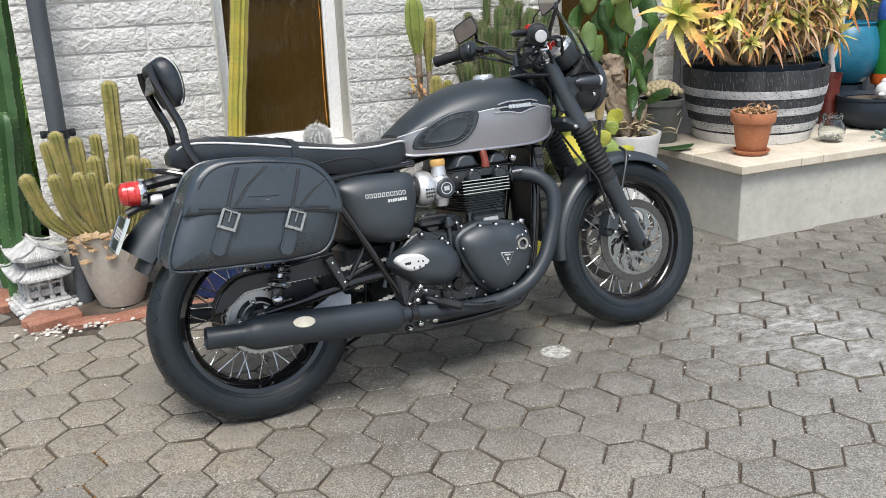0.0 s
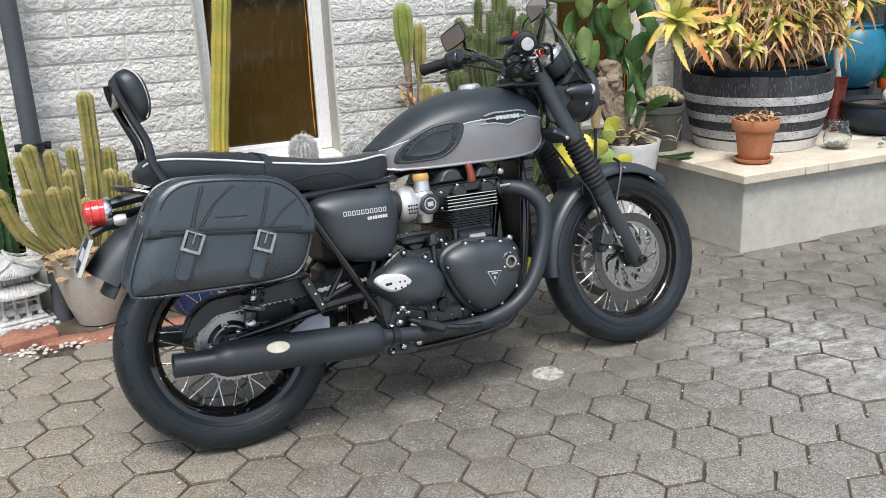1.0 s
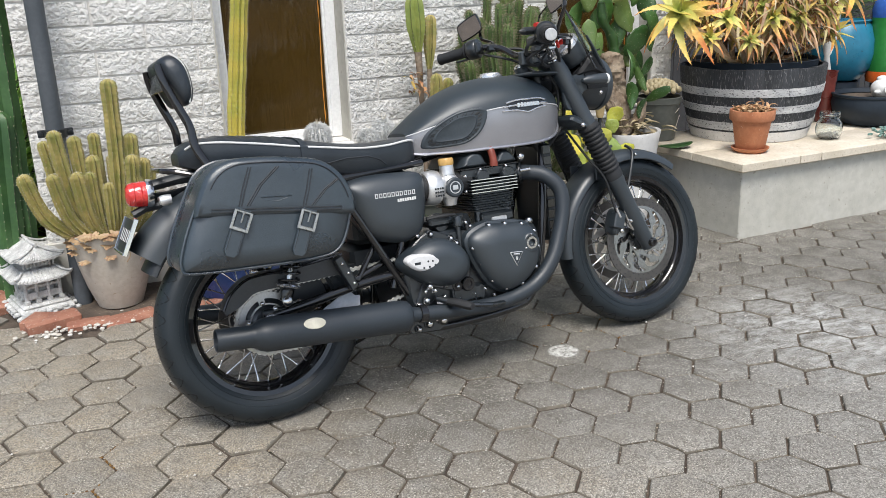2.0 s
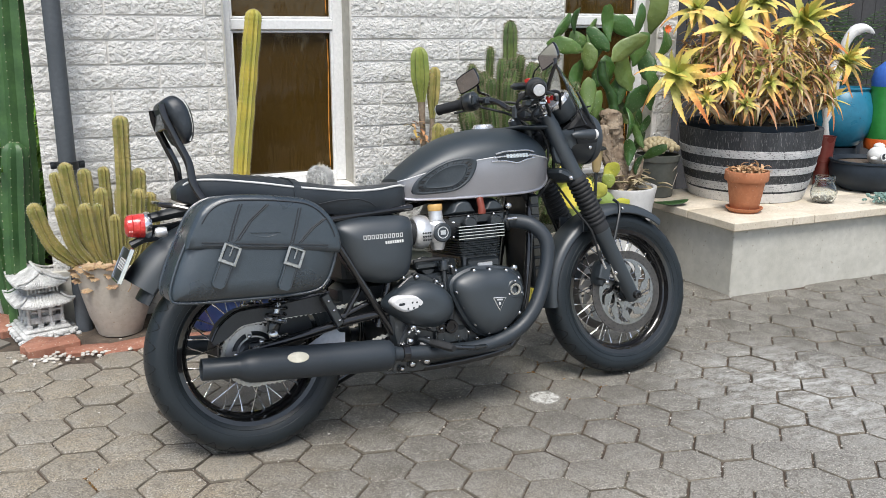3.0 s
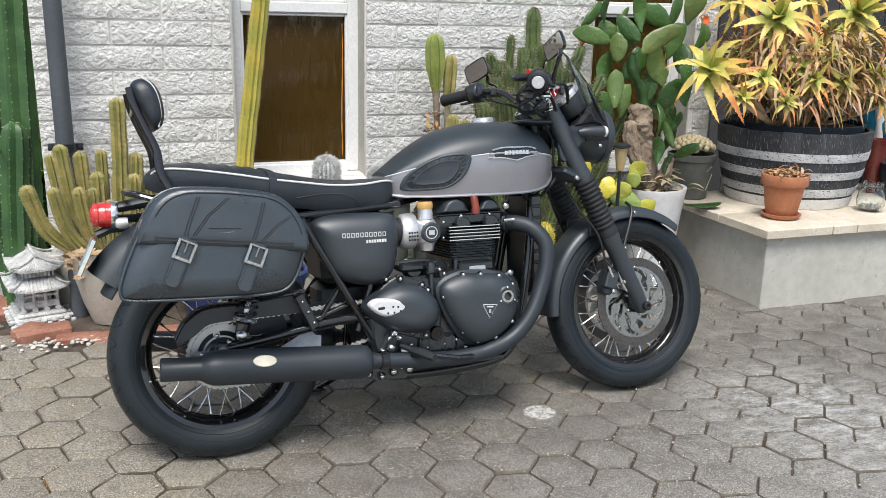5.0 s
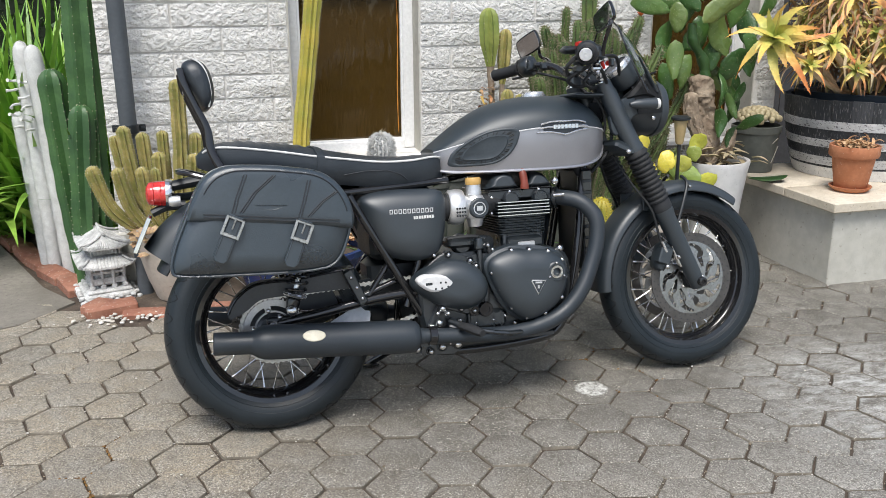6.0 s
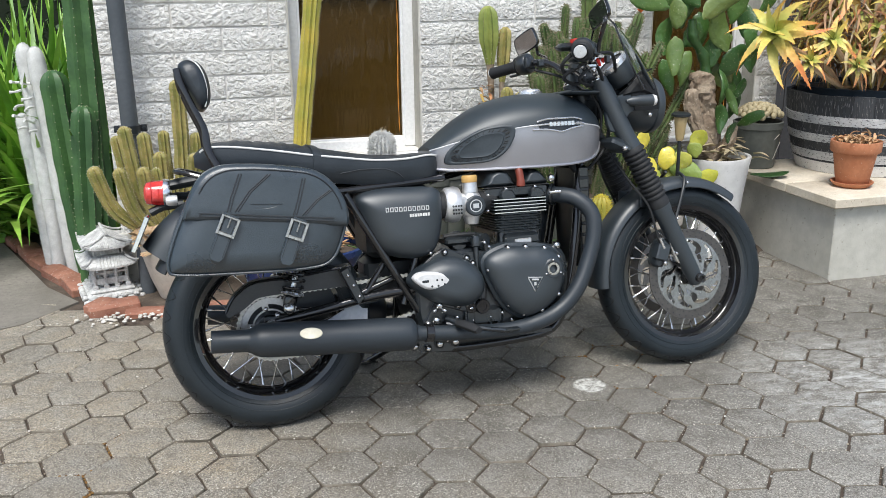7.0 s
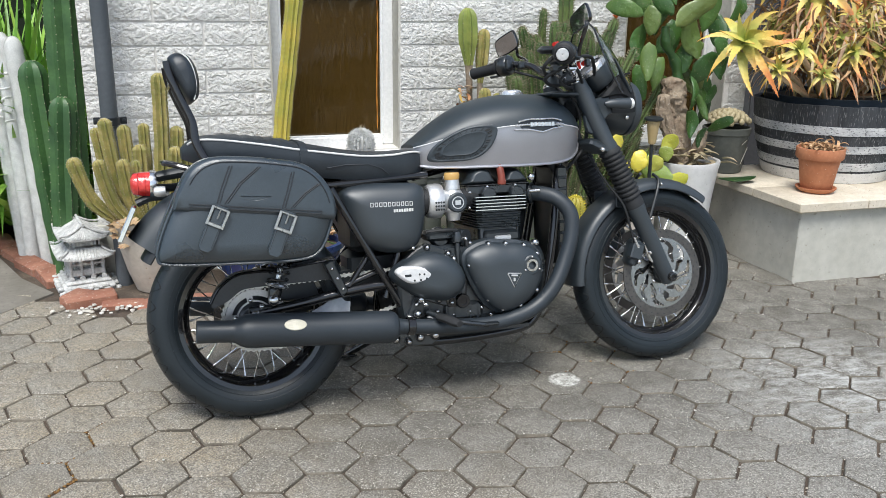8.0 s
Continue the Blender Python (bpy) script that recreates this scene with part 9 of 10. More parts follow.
# ---- front end
def build_front():
    top, foot = Vector((1.148, 0, 0.955)), Vector((1.470, 0, 0.295))
    u = (foot - top).normalized()
    L = (foot - top).length

    def at(d, y, off=0.0):
        return top + u * d + Vector((off, y, 0))
    for s in (-1, 1):
        y = s * 0.108
        g = Geo()
        m = axis_m(at(0, y), u)
        g.lathe([(0.014, -0.012), (0.023, -0.01), (0.025, 0.0), (0.026, 0.02), (0.0285, 0.03), (0.0285, 0.215), (0.031, 0.225), (0.031, 0.245)], m, 28, (True, False))
        leg = bike("fork_leg", g, BLACK_SATIN, "satin black fork leg with a ribbed rubber gaiter")
        c = Geo()
        c.lathe([(0.0005, -0.018), (0.012, -0.018), (0.021, -0.014), (0.0235, -0.006), (0.0235, 0.004)], m, 24)
        bike("fork_cap", c, CHROME, "chrome fork cap", leg)
        b = Geo()
        prof = [(0.03, 0.235)]
        for k in range(11):
            z = 0.245 + 0.0165 * k
            prof += [(0.0375, z + 0.003), (0.0375, z + 0.008), (0.031, z + 0.011), (0.031, z + 0.014)]
        prof += [(0.034, 0.43), (0.034, 0.455)]
        b.lathe(prof, m, 28)
        bike("gaiter", b, RUBBER_DARK, "ribbed black rubber gaiter", leg)
        w = Geo()
        w.lathe([(0.0325, 0.44), (0.033, 0.47), (0.0295, 0.49), (0.0285, 0.60), (0.027, L - 0.03), (0.024, L + 0.018), (0.012, L + 0.026), (0.0005, L + 0.027)], m, 28)
        bike("slider", w, BLACK_SATIN, "satin black lower fork leg", leg)
        a = Geo()
        a.lathe([(0.0005, 0.002), (0.008, 0.002), (0.0085, 0.007), (0.0145, 0.006), (0.016, 0.0), (0.016, -0.04)], axis_m((1.474, y + s * 0.031, 0.297), (0, s, 0)), 12)
        bike("axle_bolt", a, BLACK_GLOSS, "", leg)
    yk = Geo()
    yk.box((1.1, 0, 0.924), (0.115, 0.25, 0.013), 0.005, Matrix.Translation((1.1, 0, 0.924)) @ pose(0, 0, 0, 0, 3, 0) @ Matrix.Translation((-1.1, 0, -0.924)))
    y1 = bike("top_yoke", yk, BLACK_SATIN, "satin black fork yoke")
    yl = Geo()
    yl.box((1.205, 0, 0.745), (0.075, 0.27, 0.035), 0.012, Matrix.Translation((1.22, 0, 0.745)) @ pose(0, 0, 0, 0, 26, 0) @ Matrix.Translation((-1.22, 0, -0.745)))
    rod(yl, (1.13, 0, 0.93), (1.19, 0, 0.74), 0.03)
    y2 = bike("bottom_yoke", yl, BLACK_SATIN, "satin black lower yoke")
    q = Geo()
    bolt(q, (1.212, -0.14, 0.741), (0, -1, 0), 0.009, 0.007)
    bike("yoke_bolt", q, STEEL, "", y2)
    # mudguard with its stays
    fm = arc_shell(GUARD_FRONT, 0.328, 52, 184, 0.06, 0.034, 36)
    mud = bike("front_mudguard", fm, BLACK_SATIN, "satin black front mudguard")
    for s in (-1, 1):
        st = Geo()
        st.tube(curve([(1.45, s * 0.04, 0.652), (1.452, s * 0.07, 0.635), (1.437, s * 0.088, 0.60), (1.40, s * 0.1, 0.51)], 4), 0.0055, 8)
        bike("mudguard_stay", st, BLACK_MATTE, "black mudguard stay", mud).location = (0.012, 0, -0.008)
        pl = Geo()
        pl.box((1.33, s * 0.075, 0.565), (0.07, 0.008, 0.05), 0.004)
        bike("mudguard_bracket", pl, BLACK_SATIN, "", mud)
        for x, z in ((1.31, 0.575), (1.45, 0.62), (1.40, 0.505)):
            q = Geo()
            bolt(q, (x, s * (0.082 if x < 1.35 else 0.092 if x > 1.42 else 0.106), z), (0, s, 0), 0.006, 0.005)
            bike("stay_bolt", q, STEEL, "", mud).location = (0.012, 0, -0.008)
    for s in (-1, 1):
        ca = Geo()
        prof = curve([(1.318, 0.395), (1.335, 0.435), (1.36, 0.44), (1.37, 0.42), (1.36, 0.38), (1.335, 0.35), (1.315, 0.36)], 3, True)
        ca.slab(prof, [(0.006, s * 0.052), (0, s * 0.06), (0, s * 0.096), (0.006, s * 0.108), (0.018, s * 0.112)])
        ca.box((1.34, s * 0.104, 0.402), (0.045, 0.034, 0.062), 0.007, Matrix.Translation((1.34, 0, 0.402)) @ pose(0, 0, 0, 0, 18, 0) @ Matrix.Translation((-1.34, 0, -0.402)))
        cal = bike("brake_caliper", ca, BLACK_SATIN, "black brake caliper on a bright bracket")
        cal.location = (0.012, 0, -0.010)
        br = Geo()
        br.slab(curve([(1.352, 0.50), (1.378, 0.505), (1.392, 0.46), (1.40, 0.40), (1.415, 0.365), (1.395, 0.36), (1.375, 0.40), (1.36, 0.45)], 3, True), [(0.0, s * 0.104), (0.0, s * 0.114), (0.002, s * 0.1155)])
        bike("caliper_bracket", br, STEEL, "bright caliper bracket", cal)
        for x, z in ((1.37, 0.488), (1.39, 0.395), (1.345, 0.365)):
            q = Geo()
            bolt(q, (x, s * 0.116, z), (0, s, 0), 0.009, 0.007)
            bike("caliper_bolt", q, STEEL, "", cal)
        bj = Geo()
        rod(bj, (1.342, s * 0.118, 0.415), (1.325, s * 0.122, 0.45), 0.0055, 0.004)
        bike("banjo", bj, BADGE_SILVER, "bright hose union", cal)
        ho = Geo()
        ho.tube(curve([(1.345, s * 0.11, 0.40), (1.32, s * 0.115, 0.46), (1.29, s * 0.115, 0.56), (1.24, s * 0.09, 0.64), (1.19, s * 0.05, 0.74)], 6), 0.0042, 8)
        bike("brake_hose", ho, RUBBER_DARK, "black brake hose", cal)
    # headlamp, brackets, cowl and screen
    hl = Geo()
    m = axis_m((1.243, 0, 0.882), (1, 0, -0.06))
    hl.lathe([(0.0005, -0.03), (0.03, -0.025), (0.06, 0.0), (0.078, 0.03), (0.086, 0.07), (0.089, 0.11), (0.089, 0.125)], m, 36)
    lamp = bike("headlamp", hl, BLACK_SATIN, "black round headlamp bowl under a cowl")
    rim = Geo()
    rim.lathe([(0.089, 0.122), (0.093, 0.126), (0.093, 0.14), (0.086, 0.152), (0.084, 0.15), (0.084, 0.14)], m, 36)
    bike("headlamp_rim", rim, BLACK_SATIN, "black headlamp rim", lamp)
    le = Geo()
    le.lathe([(0.086, 0.14), (0.07, 0.152), (0.04, 0.16), (0.0005, 0.164)], m, 32)
    bike("headlamp_lens", le, CLEAR_GLASS, "clear headlamp lens", lamp)
    for s in (-1, 1):
        b = Geo()
        b.slab(curve([(1.175, 0.80), (1.165, 0.87), (1.2, 0.905), (1.29, 0.915), (1.315, 0.885), (1.30, 0.862), (1.25, 0.85), (1.215, 0.80)], 3, True), [(0.003, s * 0.094), (0, s * 0.098), (0, s * 0.108), (0.003, s * 0.112)])
        bk = bike("headlamp_bracket", b, BLACK_SATIN, "satin black headlamp bracket", lamp)
        q = Geo()
        bolt(q, (1.325, s * 0.102, 0.842), (0, s, 0), 0.008, 0.006)
        bike("headlamp_bolt", q, STEEL, "", lamp)
        i = Geo()
        rod(i, (1.25, s * 0.108, 0.888), (1.252, s * 0.15, 0.888), 0.009)
        i.tube([(1.205, s * 0.17, 0.887), (1.222, s * 0.17, 0.887), (1.25, s * 0.17, 0.887), (1.28, s * 0.17, 0.886), (1.294, s * 0.17, 0.886)], [0.006, 0.014, 0.0165, 0.0185, 0.019], 18)
        ind = bike("front_indicator", i, BLACK_SATIN, "black front indicator with a clear lens")
        l = Geo()
        l.tube([(1.294, s * 0.17, 0.886), (1.306, s * 0.17, 0.886), (1.312, s * 0.17, 0.886)], [0.0185, 0.016, 0.004], 18)
        bike("indicator_lens", l, GLAZE_WHITE, "clear indicator lens", ind)
    cw = Geo()
    rings = []
    for k in range(13):
        a = radians(-102 + 204 * k / 12)
        e = Vector((0, math.sin(a), math.cos(a)))
        c = Vector((1.318, 0, 0.88))
        wv = math.cos(a * 0.82)
        o = [c + e * 0.104 + Vector((0.04, 0, 0)), c + e * 0.116 + Vector((-0.005 - 0.02 * wv, 0, 0.008 * wv)), c + e * 0.118 + Vector((-0.05 - 0.03 * wv, 0, 0.015 * wv))]
        n2 = [p - e * 0.004 for p in reversed(o)]
        rings.append(o + n2)
    cw.loft(rings)
    for s in (-1, 1):
        q = Geo()
        q.slab(curve([(1.225, 0.905), (1.262, 0.945), (1.3, 0.985), (1.322, 0.955), (1.348, 0.92), (1.352, 0.885), (1.3, 0.912)], 3, True), [(0.003, s * 0.096), (0.0, s * 0.1), (0.0, s * 0.11), (0.006, s * 0.116), (0.016, s * 0.119)])
        bike("cowl_side", q, BLACK_PLASTIC, "black pointed side panel of the cowl", lamp)
    bike("screen_cowl", cw, BLACK_PLASTIC, "black cowl round the headlamp", lamp)
    sc = Geo()
    rows = []
    for j in range(9):
        t = j / 8
        x, z = 1.392 - 0.16 * t + 0.012 * math.sin(math.pi * t), 0.955 + 0.215 * t
        half = (0.13 * (1 - t ** 2.6) ** 0.5 + 0.004)
        rows.append([Vector((x - 0.8 * (half * c) ** 2 / 0.14, half * c, z - 0.25 * (half * c) ** 2 / 0.14)) for c in [i / 8 - 1 for i in range(17)]])
    back = [[p + Vector((-0.003, 0, -0.0015)) for p in r] for r in rows]
    sc.loft([a + b[::-1] for a, b in zip(rows, back)])
    scr = bike("fly_screen", sc, TINT_SCREEN, "smoked fly screen")
    scr.visible_shadow = False
    for s in (-1, 1):
        e = Geo()
        e.tube([r[0 if s < 0 else -1] for r in rows], 0.003, 6)
        bike("screen_edge", e, BLACK_GLOSS, "", scr)
        a = Geo()
        a.tube(curve([(1.33, s * 0.113, 0.925), (1.308, s * 0.122, 0.96), (1.285, s * 0.128, 1.0), (1.268, s * 0.126, 1.035)], 3), [0.013, 0.012, 0.011, 0.01, 0.009, 0.008, 0.007, 0.006, 0.005, 0.004], 8, flat=0.5)
        bike("screen_bracket", a, BLACK_SATIN, "", scr)
    dp = Geo()
    dp.loft([[Vector((x + 0.03 * (y / 0.1) ** 2 * -1, y, z)) for y in (-0.1, -0.05, 0, 0.05, 0.1)] + [Vector((x + 0.03 * (y / 0.1) ** 2 * -1, y, z - 0.005)) for y in (0.1, 0.05, 0, -0.05, -0.1)] for x, z in ((1.25, 0.915), (1.3, 0.95), (1.345, 0.985), (1.37, 0.99))])
    bike("cowl_panel", dp, BLACK_PLASTIC, "black panel inside the cowl", lamp)
    # clocks
    for s in (-1, 1):
        m = axis_m((1.253, s * 0.066, 0.964), (-0.66, 0, 0.75))
        c = Geo()
        c.lathe([(0.02, -0.015), (0.042, -0.01), (0.05, 0.004), (0.052, 0.055)], m, 32, (True, False))
        clk = bike("instrument", c, BLACK_SATIN, "round instrument in a black pod with chrome bezel")
        b = Geo()
        b.lathe([(0.051, 0.05), (0.055, 0.053), (0.0555, 0.066), (0.05, 0.072), (0.044, 0.066)], m, 32)
        bike("bezel", b, BADGE_SILVER, "chrome bezel", clk)
        f = Geo()
        f.lathe([(0.046, 0.062), (0.02, 0.062), (0.0005, 0.062)], m, 32)
        bike("dial", f, DIAL_FACE, "dark dial", clk)
    # handlebar
    hb = Geo()
    half = [(1.125, 0.0, 1.0), (1.125, 0.05, 1.0), (1.12, 0.10, 1.005), (1.10, 0.155, 1.035), (1.06, 0.20, 1.045), (1.02, 0.26, 1.04), (0.965, 0.36, 1.026)]
    hb.tube(curve([(x, -y, z) for x, y, z in half[::-1]] + half[1:], 5), 0.0112, 12)
    bar = bike("handlebar", hb, BLACK_GLOSS, "black handlebar with rubber grips and controls")
    for s in (-1, 1):
        a, b = Vector((1.022, s * 0.255, 1.04)), Vector((0.964, s * 0.362, 1.026))
        u2 = (b - a).normalized()
        gr = Geo()
        m = axis_m(a, u2)
        Lg = (b - a).length
        prof = [(0.013, -0.006), (0.03, -0.004), (0.031, 0.002), (0.024, 0.006), (0.022, 0.012)]
        for k in range(12):
            prof += [(0.0185, 0.014 + k * (Lg - 0.02) / 12), (0.0198, 0.017 + k * (Lg - 0.02) / 12)]
        prof += [(0.021, Lg - 0.004), (0.021, Lg)]
        gr.lathe(prof, m, 20)
        bike("grip", gr, RUBBER_DARK, "black rubber grip", bar)
        e = Geo()
        e.lathe([(0.0185, Lg - 0.001), (0.0185, Lg + 0.005), (0.0165, Lg + 0.007), (0.004, Lg + 0.0072), (0.003, Lg + 0.006), (0.0005, Lg + 0.006)], m, 20)
        bike("bar_end", e, SATIN_ALLOY, "bright bar end", bar)
        sw = Geo()
        sw.lathe([(0.02, -0.052), (0.032, -0.05), (0.036, -0.044), (0.036, -0.016), (0.031, -0.008), (0.02, -0.006)], m, 20, (True, True))
        sw.box((0.012, 0.0, -0.055), (0.03, 0.038, 0.02), 0.006, m)
        bike("switch_housing", sw, BLACK_ENGINE, "black switch housing", bar)
        rd = Geo()
        rd.box((0, 0, 0), (0.012, 0.01, 0.012), 0.003, m @ Matrix.Translation((-0.012, -0.022, -0.022)))
        bike("red_button", rd, RED_PLASTIC, "red switch", bar)
        lv = Geo()
        lv.tube(curve([(1.075, s * 0.19, 1.035), (1.085, s * 0.23, 1.028), (1.07, s * 0.28, 1.02), (1.035, s * 0.345, 1.012), (1.03, s * 0.355, 1.012)], 4), 0.0065, 8, flat=0.7)
        bike("lever", lv, BLACK_SATIN, "black control lever", bar)
        pv = Geo()
        pv.box((1.08, s * 0.185, 1.04), (0.035, 0.04, 0.028), 0.006)
        bike("lever_perch", pv, BLACK_ENGINE, "", bar)
        cl = Geo()
        cl.box((1.13, s * 0.045, 0.985), (0.045, 0.03, 0.055), 0.008)
        bike("bar_clamp", cl, BLACK_SATIN, "", bar)
        # mirrors
        mc = Vector((1.103, -0.21, 1.148)) if s < 0 else Vector((1.095, 0.355, 1.132))
        st = Geo()
        foot2 = Vector((1.104, -0.19, 1.025)) if s < 0 else Vector((1.09, 0.215, 1.03))
        if s < 0:
            st.tube(curve([foot2, foot2 + Vector((0.0, -0.01, 0.03)), Vector((1.1, -0.222, 1.08)), Vector((1.103, -0.247, 1.118)), Vector((1.107, -0.243, 1.135))], 5), 0.0066, 8)
        else:
            st.tube(curve([foot2, foot2 + Vector((0.035, 0.03, 0.03)), (mc + foot2) / 2 + Vector((0.04, 0.05, 0.005)), mc + Vector((0.03, -0.02, -0.015)), mc + Vector((0.016, 0, 0.0))], 5), 0.0062, 8)
        mir = bike("mirror", st, BLACK_GLOSS, "black handlebar mirror", bar)
        nrm = Vector((-0.95, -0.22, -0.02)) if s < 0 else Vector((-0.85, -0.52, -0.13))
        mm = nrm.to_track_quat("-Y", "Z").to_matrix().to_4x4()
        mm = Matrix.Translation(mc) @ mm @ pose(0, 0, 0, 0, (-20 if s > 0 else -24), 0)
        if s < 0:
            mm = mm @ Matrix.Scale(0.88, 4)
        shape = curve([(-0.052, -0.022), (-0.042, -0.034), (0.03, -0.034), (0.05, -0.02), (0.052, 0.022), (0.04, 0.034), (-0.035, 0.03), (-0.05, 0.012)], 3, True)
        sh = Geo()
        sh.slab(shape, [(0.014, 0.018), (0.004, 0.012), (0, 0.002), (0.0, -0.003), (0.003, -0.004)], mm)
        bike("mirror_shell", sh, BLACK_GLOSS, "", mir)
        gl = Geo()
        gl.slab(shape, [(0.004, -0.0035), (0.0045, -0.0046)], mm)
        bike("mirror_glass", gl, MIRROR, "mirror glass", mir)
    rv = Geo()
    rv.box((1.085, -0.16, 1.055), (0.05, 0.05, 0.034), 0.008)
    bike("brake_reservoir", rv, BLACK_ENGINE, "black brake fluid reservoir", bar)
    for c3, sz, r3, nm, mt in (((1.0, -0.2, 1.055), (0.07, 0.04, 0.022), 0.009, "switch_housing", BLACK_ENGINE), ((1.045, -0.21, 1.062), (0.02, 0.022, 0.014), 0.004, "red_button", RED_PLASTIC), ((1.06, -0.14, 1.03), (0.05, 0.06, 0.03), 0.008, "lever_perch", BLACK_ENGINE),
                           ((1.13, -0.2, 1.015), (0.014, 0.018, 0.026), 0.004, "brake_switch", BLACK_ENGINE), ((1.09, -0.17, 1.0), (0.03, 0.02, 0.012), 0.003, "perch_clamp", STEEL), ((1.03, -0.18, 1.0), (0.03, 0.03, 0.024), 0.006, "perch_clamp", BLACK_ENGINE)):
        q = Geo()
        q.box(c3, sz, r3)
        bike(nm, q, mt, "", bar)
    for x, y, z in ((1.085, -0.195, 1.012), (1.05, -0.19, 0.995), (1.02, -0.17, 0.985), (1.115, -0.14, 0.985), (1.095, -0.11, 0.975), (1.07, -0.205, 1.03)):
        q = Geo()
        bolt(q, (x, y, z), (-0.3, -1, 0.3), 0.0055, 0.006)
        bike("clamp_bolt", q, STEEL, "", bar)
    for a, b, r, nm, mt in (((1.105, -0.185, 1.018), (1.118, -0.175, 1.0), 0.0055, "red_union", RED_PLASTIC), ((1.01, -0.215, 1.07), (1.03, -0.2, 1.075), 0.007, "red_switch", RED_PLASTIC), ((1.06, -0.19, 1.005), (1.1, -0.15, 0.985), 0.008, "hose_union", STEEL), ((1.03, -0.17, 0.985), (1.07, -0.14, 0.968), 0.006, "cable_adjuster", STEEL)):
        q = Geo()
        rod(q, a, b, r, r * 0.85, 10)
        bike(nm, q, mt, "", bar)
    ig = Geo()
    ig.tube([(1.135, -0.165, 1.015), (1.15, -0.15, 1.02)], 0.008, 8)
    bike("red_collar", ig, RED_PLASTIC, "", bar)
    for k, pts in enumerate(([(1.09, -0.19, 1.03), (1.17, -0.16, 1.03), (1.22, -0.06, 0.93), (1.17, -0.03, 0.83), (1.1, -0.05, 0.74)],
                             [(1.09, 0.19, 1.03), (1.19, 0.14, 1.02), (1.22, 0.05, 0.92), (1.16, 0.03, 0.80)],
                             [(1.06, -0.2, 1.03), (1.13, -0.15, 0.98), (1.19, -0.07, 0.88), (1.19, -0.06, 0.76), (1.12, -0.06, 0.68)],
                             [(1.06, 0.2, 1.02), (1.15, 0.1, 0.97), (1.2, 0.02, 0.87), (1.15, 0.02, 0.72)],
                             [(1.06, -0.2, 1.01), (1.0, -0.17, 0.972), (1.05, -0.13, 0.95), (1.14, -0.1, 0.968)],
                             [(1.1, -0.16, 1.0), (1.04, -0.19, 0.962), (1.1, -0.13, 0.944), (1.17, -0.08, 0.955)],
                             [(1.02, -0.21, 1.04), (0.985, -0.2, 1.01), (1.0, -0.17, 0.985), (1.06, -0.14, 0.98), (1.1, -0.12, 0.94)],
                             [(1.12, -0.09, 0.93), (1.16, -0.085, 0.86), (1.155, -0.07, 0.78), (1.1, -0.06, 0.72)])):
        c = Geo()
        c.tube(curve(pts, 7), 0.0048 if k % 2 else 0.0058, 7)
        bike("cable", c, RUBBER_DARK, "black control cable", bar)
    hs = Geo()
    hs.box((1.155, 0, 0.84), (0.05, 0.07, 0.15), 0.015, None)
    bike("steering_head", hs, BLACK_MATTE, "", y2)


build_front()

# ---------------------------------------------------------------- pieces of the wall and the paving
def build_blocks():
    """Split-face blocks in running bond, 0.40 m by 0.10 m with their joints."""
    def block_mesh(w, seed):
        g = Geo()
        nx, nz, h = max(2, round(w / 0.075)), 3, 0.091
        rnd = random.Random(seed)
        vs = []
        for j in range(nz + 1):
            for i in range(nx + 1):
                edge = i in (0, nx) or j in (0, nz)
                vs.append((w * i / nx - w / 2, (0.0 if edge else -rnd.uniform(0.001, 0.012)), h * j / nz - h / 2))
        g.add(vs, [(j * (nx + 1) + i, j * (nx + 1) + i + 1, (j + 1) * (nx + 1) + i + 1, (j + 1) * (nx + 1) + i) for j in range(nz) for i in range(nx)])
        rim = [i for i in range(nx + 1)] + [j * (nx + 1) + nx for j in range(1, nz + 1)] + [nz * (nx + 1) + i for i in range(nx - 1, -1, -1)] + [j * (nx + 1) for j in range(nz - 1, 0, -1)]
        o, n = len(g.v), len(rim)
        g.v += [(g.v[i][0], 0.012, g.v[i][2]) for i in rim]
        for k in range(n):
            g.f.append((rim[k], o + k, o + (k + 1) % n, rim[(k + 1) % n]))
            g.mi.append(0)
        me = g.mesh("block", 50)
        me.materials.append(WHITE_BLOCK)
        return me

    cache = {}
    for row in range(26):
        z = 0.0 + 0.1 * row + 0.057
        shift = 0.343 if row % 2 else 0.543
        x = shift - 0.8
        while x < WALL_R:
            a, b = max(x, WALL_L), min(x + 0.4, WALL_R)
            x += 0.4
            parts = [(a, b)]
            for wa, wb, sill, head in (WIN1, WIN2):
                if sill - 0.06 < z < head + 0.03:
                    cut = []
                    for p, q in parts:
                        if q <= wa or p >= wb:
                            cut.append((p, q))
                        else:
                            cut += [(p, wa)] * (p < wa) + [(wb, q)] * (q > wb)
                    parts = cut
            for p, q in parts:
                w = round(q - p - 0.009, 3)
                if w < 0.03:
                    continue
                key = (w, random.randrange(4))
                if key not in cache:
                    cache[key] = block_mesh(w, hash(key) % 1000)
                ob = new("block", cache[key])
                ob.parent = HOUSE_WALL
                ob.location = ((p + q) / 2, WALL_Y + random.uniform(-0.002, 0.002), z)


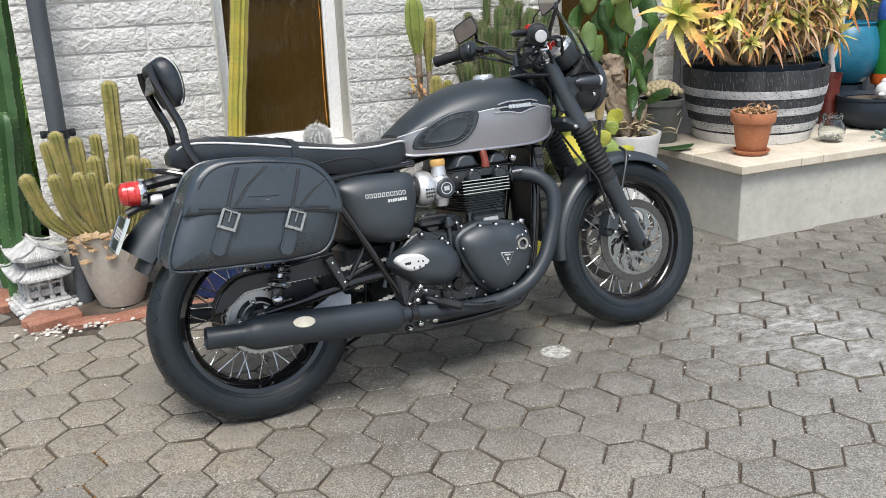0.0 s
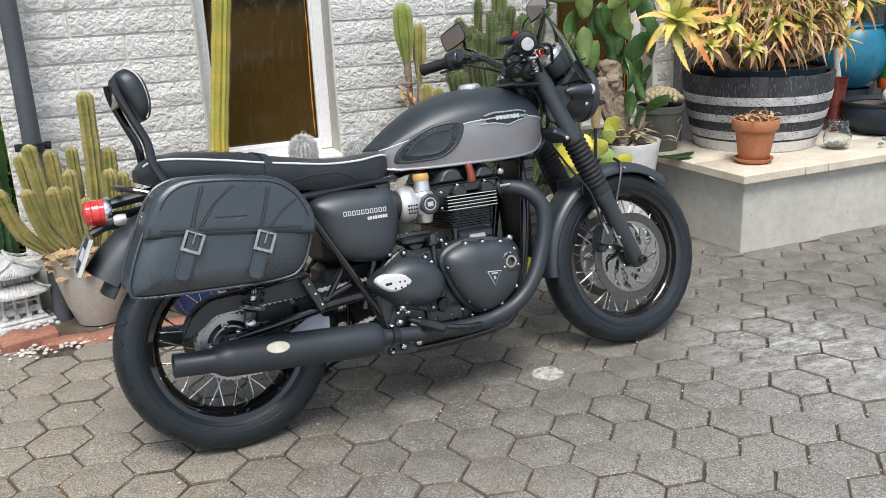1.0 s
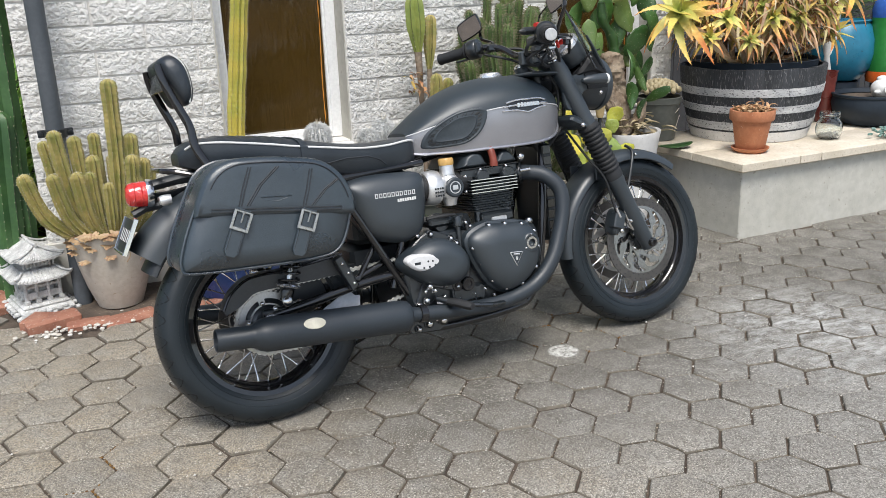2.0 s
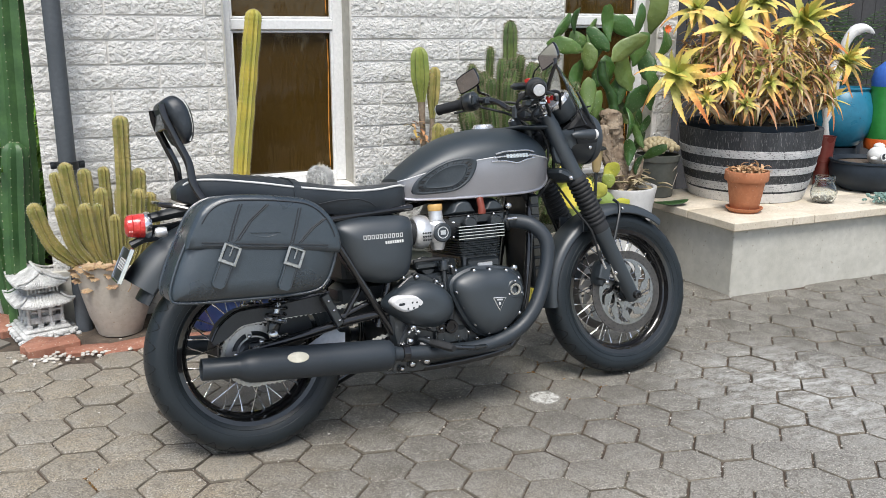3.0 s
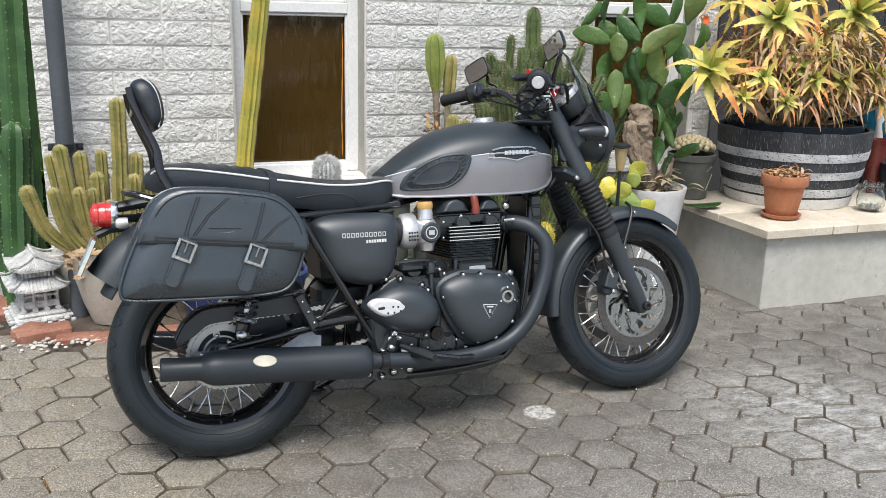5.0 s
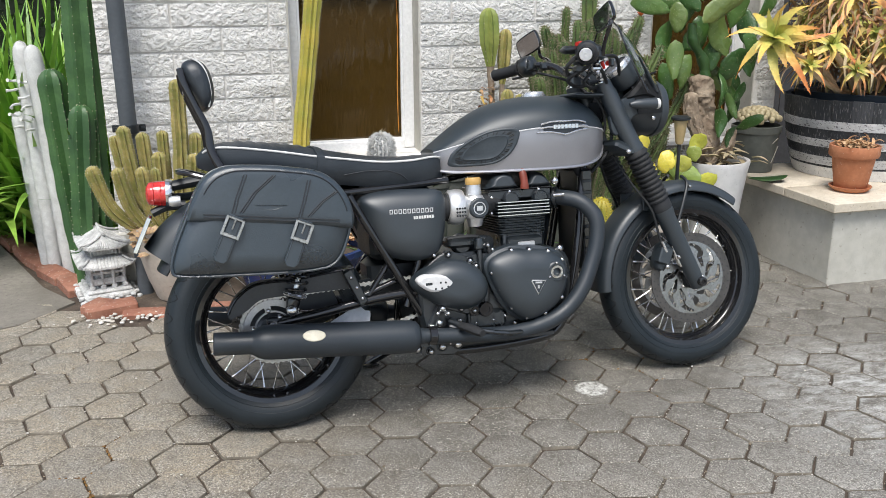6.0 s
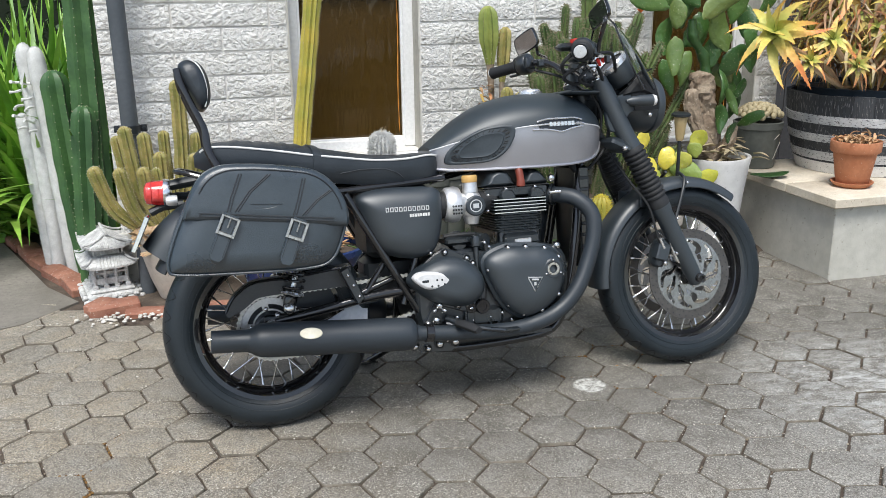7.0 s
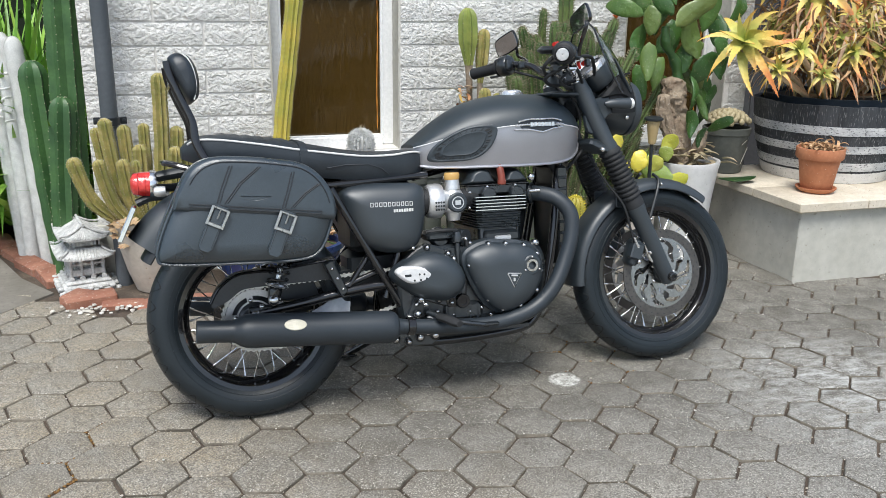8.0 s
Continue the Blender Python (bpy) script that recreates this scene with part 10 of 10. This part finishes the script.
def build_pavers():
    """Hexagonal concrete pavers on a skewed lattice."""
    s, ang, ox, oy = 0.1735, radians(17.75), 1.5795, 2.2958
    ua, ub = Vector((math.cos(ang), math.sin(ang))), Vector((math.cos(ang + math.pi / 3), math.sin(ang + math.pi / 3)))
    R = (s - 0.0038) / math.sqrt(3)

    def hex_rings(seed):
        rnd = random.Random(seed)
        jit = [1 + rnd.uniform(-0.022, 0.014) for _ in range(6)]
        chip = [rnd.uniform(-0.026, 0.012) for _ in range(12)]
        rings = []
        for f, z in ((1.0, -0.045), (1.0, -0.009), (0.98, -0.003), (0.955, -0.0008), (0.92, 0.0)):
            corner = [Vector((R * jit[k] * math.cos(ang + math.pi / 6 + k * math.pi / 3), R * jit[k] * math.sin(ang + math.pi / 6 + k * math.pi / 3), 0)) for k in range(6)]
            ring = []
            for k in range(6):
                a, b = corner[k], corner[(k + 1) % 6]
                ring += [a.lerp(b, 0.04), a.lerp(b, 0.36) * (1 + chip[2 * k]), a.lerp(b, 0.68) * (1 + chip[2 * k + 1]), a.lerp(b, 0.96)]
            rings.append([(p.x * f, p.y * f, z) for p in ring])
        return rings

    def hexed(g, rings):
        g.loft(rings[:3], (False, False), index=1)
        return g.loft(rings[2:], (False, True))

    meshes = []
    for seed in range(8):
        me = hexed(Geo(), hex_rings(seed)).mesh("paver", 20)
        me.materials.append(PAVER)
        me.materials.append(JOINT)
        meshes.append(me)
    sand = Geo()
    nx, ny = 170, 124
    grid = []
    for a in range(nx + 1):
        for b in range(ny + 1):
            x, y = -0.6 + 3.9 * a / nx, 0.6 + 2.8 * b / ny
            h = -0.0122 + 0.001 * max(0.0, min(1.0, (x - 0.9) / 1.1)) + 0.0055 * noise.noise(Vector((x * 3.1, y * 3.1, 5))) + 0.004 * noise.noise(Vector((x * 19, y * 19, 2)))
            if (x > BENCH_X and y > BENCH_Y) or y > 3.3:
                h = -0.02
            grid.append((x, y, h))
    sand.add(grid, [(a * (ny + 1) + b, (a + 1) * (ny + 1) + b, (a + 1) * (ny + 1) + b + 1, a * (ny + 1) + b + 1) for a in range(nx) for b in range(ny)])
    tagged(mesh_ob("joint_sand", sand, JOINT_SAND, 180), "sand and moss filling the joints between the pavers", "sand", kind="structure")
    yard = thing("pavement", "grey hexagonal concrete pavers with sandy joints", "paving", kind="structure")
    rest = Geo()
    for i in range(-60, 61):
        for j in range(-60, 61):
            c = Vector((ox, oy)) + (ua * i + ub * j) * s
            x, y = c
            edge = 3.40 if x > 0.1 else 3.40 + 0.28 * min(1, max(0, (0.1 - x) / 0.3)) - 0.25 * max(0, -0.25 - x)
            if y > edge or x < -3.2 or x > 5.2 or y < -2.5:
                if not (1.2 < x < 5.2 and 3.3 < y < 3.46):
                    continue
            if x > BENCH_X + 0.05 and y > BENCH_Y + 0.05:
                continue
            tilt = (random.uniform(-1.1, 1.1), random.uniform(-1.1, 1.1))
            dz = random.uniform(-0.004, 0.0025)
            m = pose(x, y, dz, *tilt, 60 * random.randrange(6) + random.uniform(-0.8, 0.8))
            if -0.25 < x < 2.75 and 1.25 < y < 3.36:
                ob = new("paver", random.choice(meshes))
                ob.parent = yard
                ob.matrix_local = m
            else:
                hexed(rest, [[m @ Vector(p) for p in r] for r in hex_rings(random.randrange(8))])
    chips = Geo()
    for k in range(4200):
        i, j = random.randint(-14, 14), random.randint(-12, 8)
        c = Vector((ox, oy)) + (ua * i + ub * j) * s
        e = random.randrange(6)
        a0 = ang + math.pi / 6 + e * math.pi / 3
        p, q = Vector((math.cos(a0), math.sin(a0))), Vector((math.cos(a0 + math.pi / 3), math.sin(a0 + math.pi / 3)))
        f = c + p.lerp(q, random.random()) * (R + 0.002) + Vector((random.gauss(0, 0.004), random.gauss(0, 0.004)))
        if f.y > 3.3 or (f.x > BENCH_X - 0.03 and f.y > BENCH_Y - 0.03):
            continue
        w = random.choice((0.0014, 0.0014, 0.002, 0.002, 0.0028, 0.004))
        chips.ball((f.x, f.y, random.uniform(-0.005, -0.001)), (w, w * random.uniform(0.6, 1.0), w * 0.7), pose(0, 0, 0, 0, 0, 0), 6, 4)
    moss = Geo()
    trail = [Vector(p) for p in ((0.13, 2.37), (0.116, 2.29), (0.02, 2.235), (0.074, 2.15), (0.06, 2.06))]
    for k in range(16000):
        i, j = random.randint(-12, 4), random.randint(-6, 5)
        c = Vector((ox, oy)) + (ua * i + ub * j) * s
        a0 = ang + math.pi / 6 + random.randrange(6) * math.pi / 3
        p, q = Vector((math.cos(a0), math.sin(a0))), Vector((math.cos(a0 + math.pi / 3), math.sin(a0 + math.pi / 3)))
        f = c + p.lerp(q, random.random()) * (R + 0.003) + Vector((random.gauss(0, 0.003), random.gauss(0, 0.003)))
        near = min((f - (a + (b - a) * max(0.0, min(1.0, (f - a).dot(b - a) / (b - a).length_squared)))).length for a, b in zip(trail, trail[1:]))
        if near < 0.04 or (k % 9 == 0 and (f - Vector((1.75, 2.42))).length < 0.22):
            w = random.uniform(0.0015, 0.0045)
            moss.ball((f.x, f.y, -0.003), (w, w, w * 0.8), None, 6, 4)
    tagged(mesh_ob("moss", moss, MOSS, 60), "rust-brown moss growing in a few paver joints", "moss", kind="stuff")
    tagged(mesh_ob("grit", chips, GRIT, 60), "pale grit and crumbs lying in the paver joints", "grit", kind="stuff")
    far = part("outer_pavers", rest, (PAVER, JOINT), yard, sharp=20)
    far["kind"] = "stuff"


build_blocks()
build_pavers()
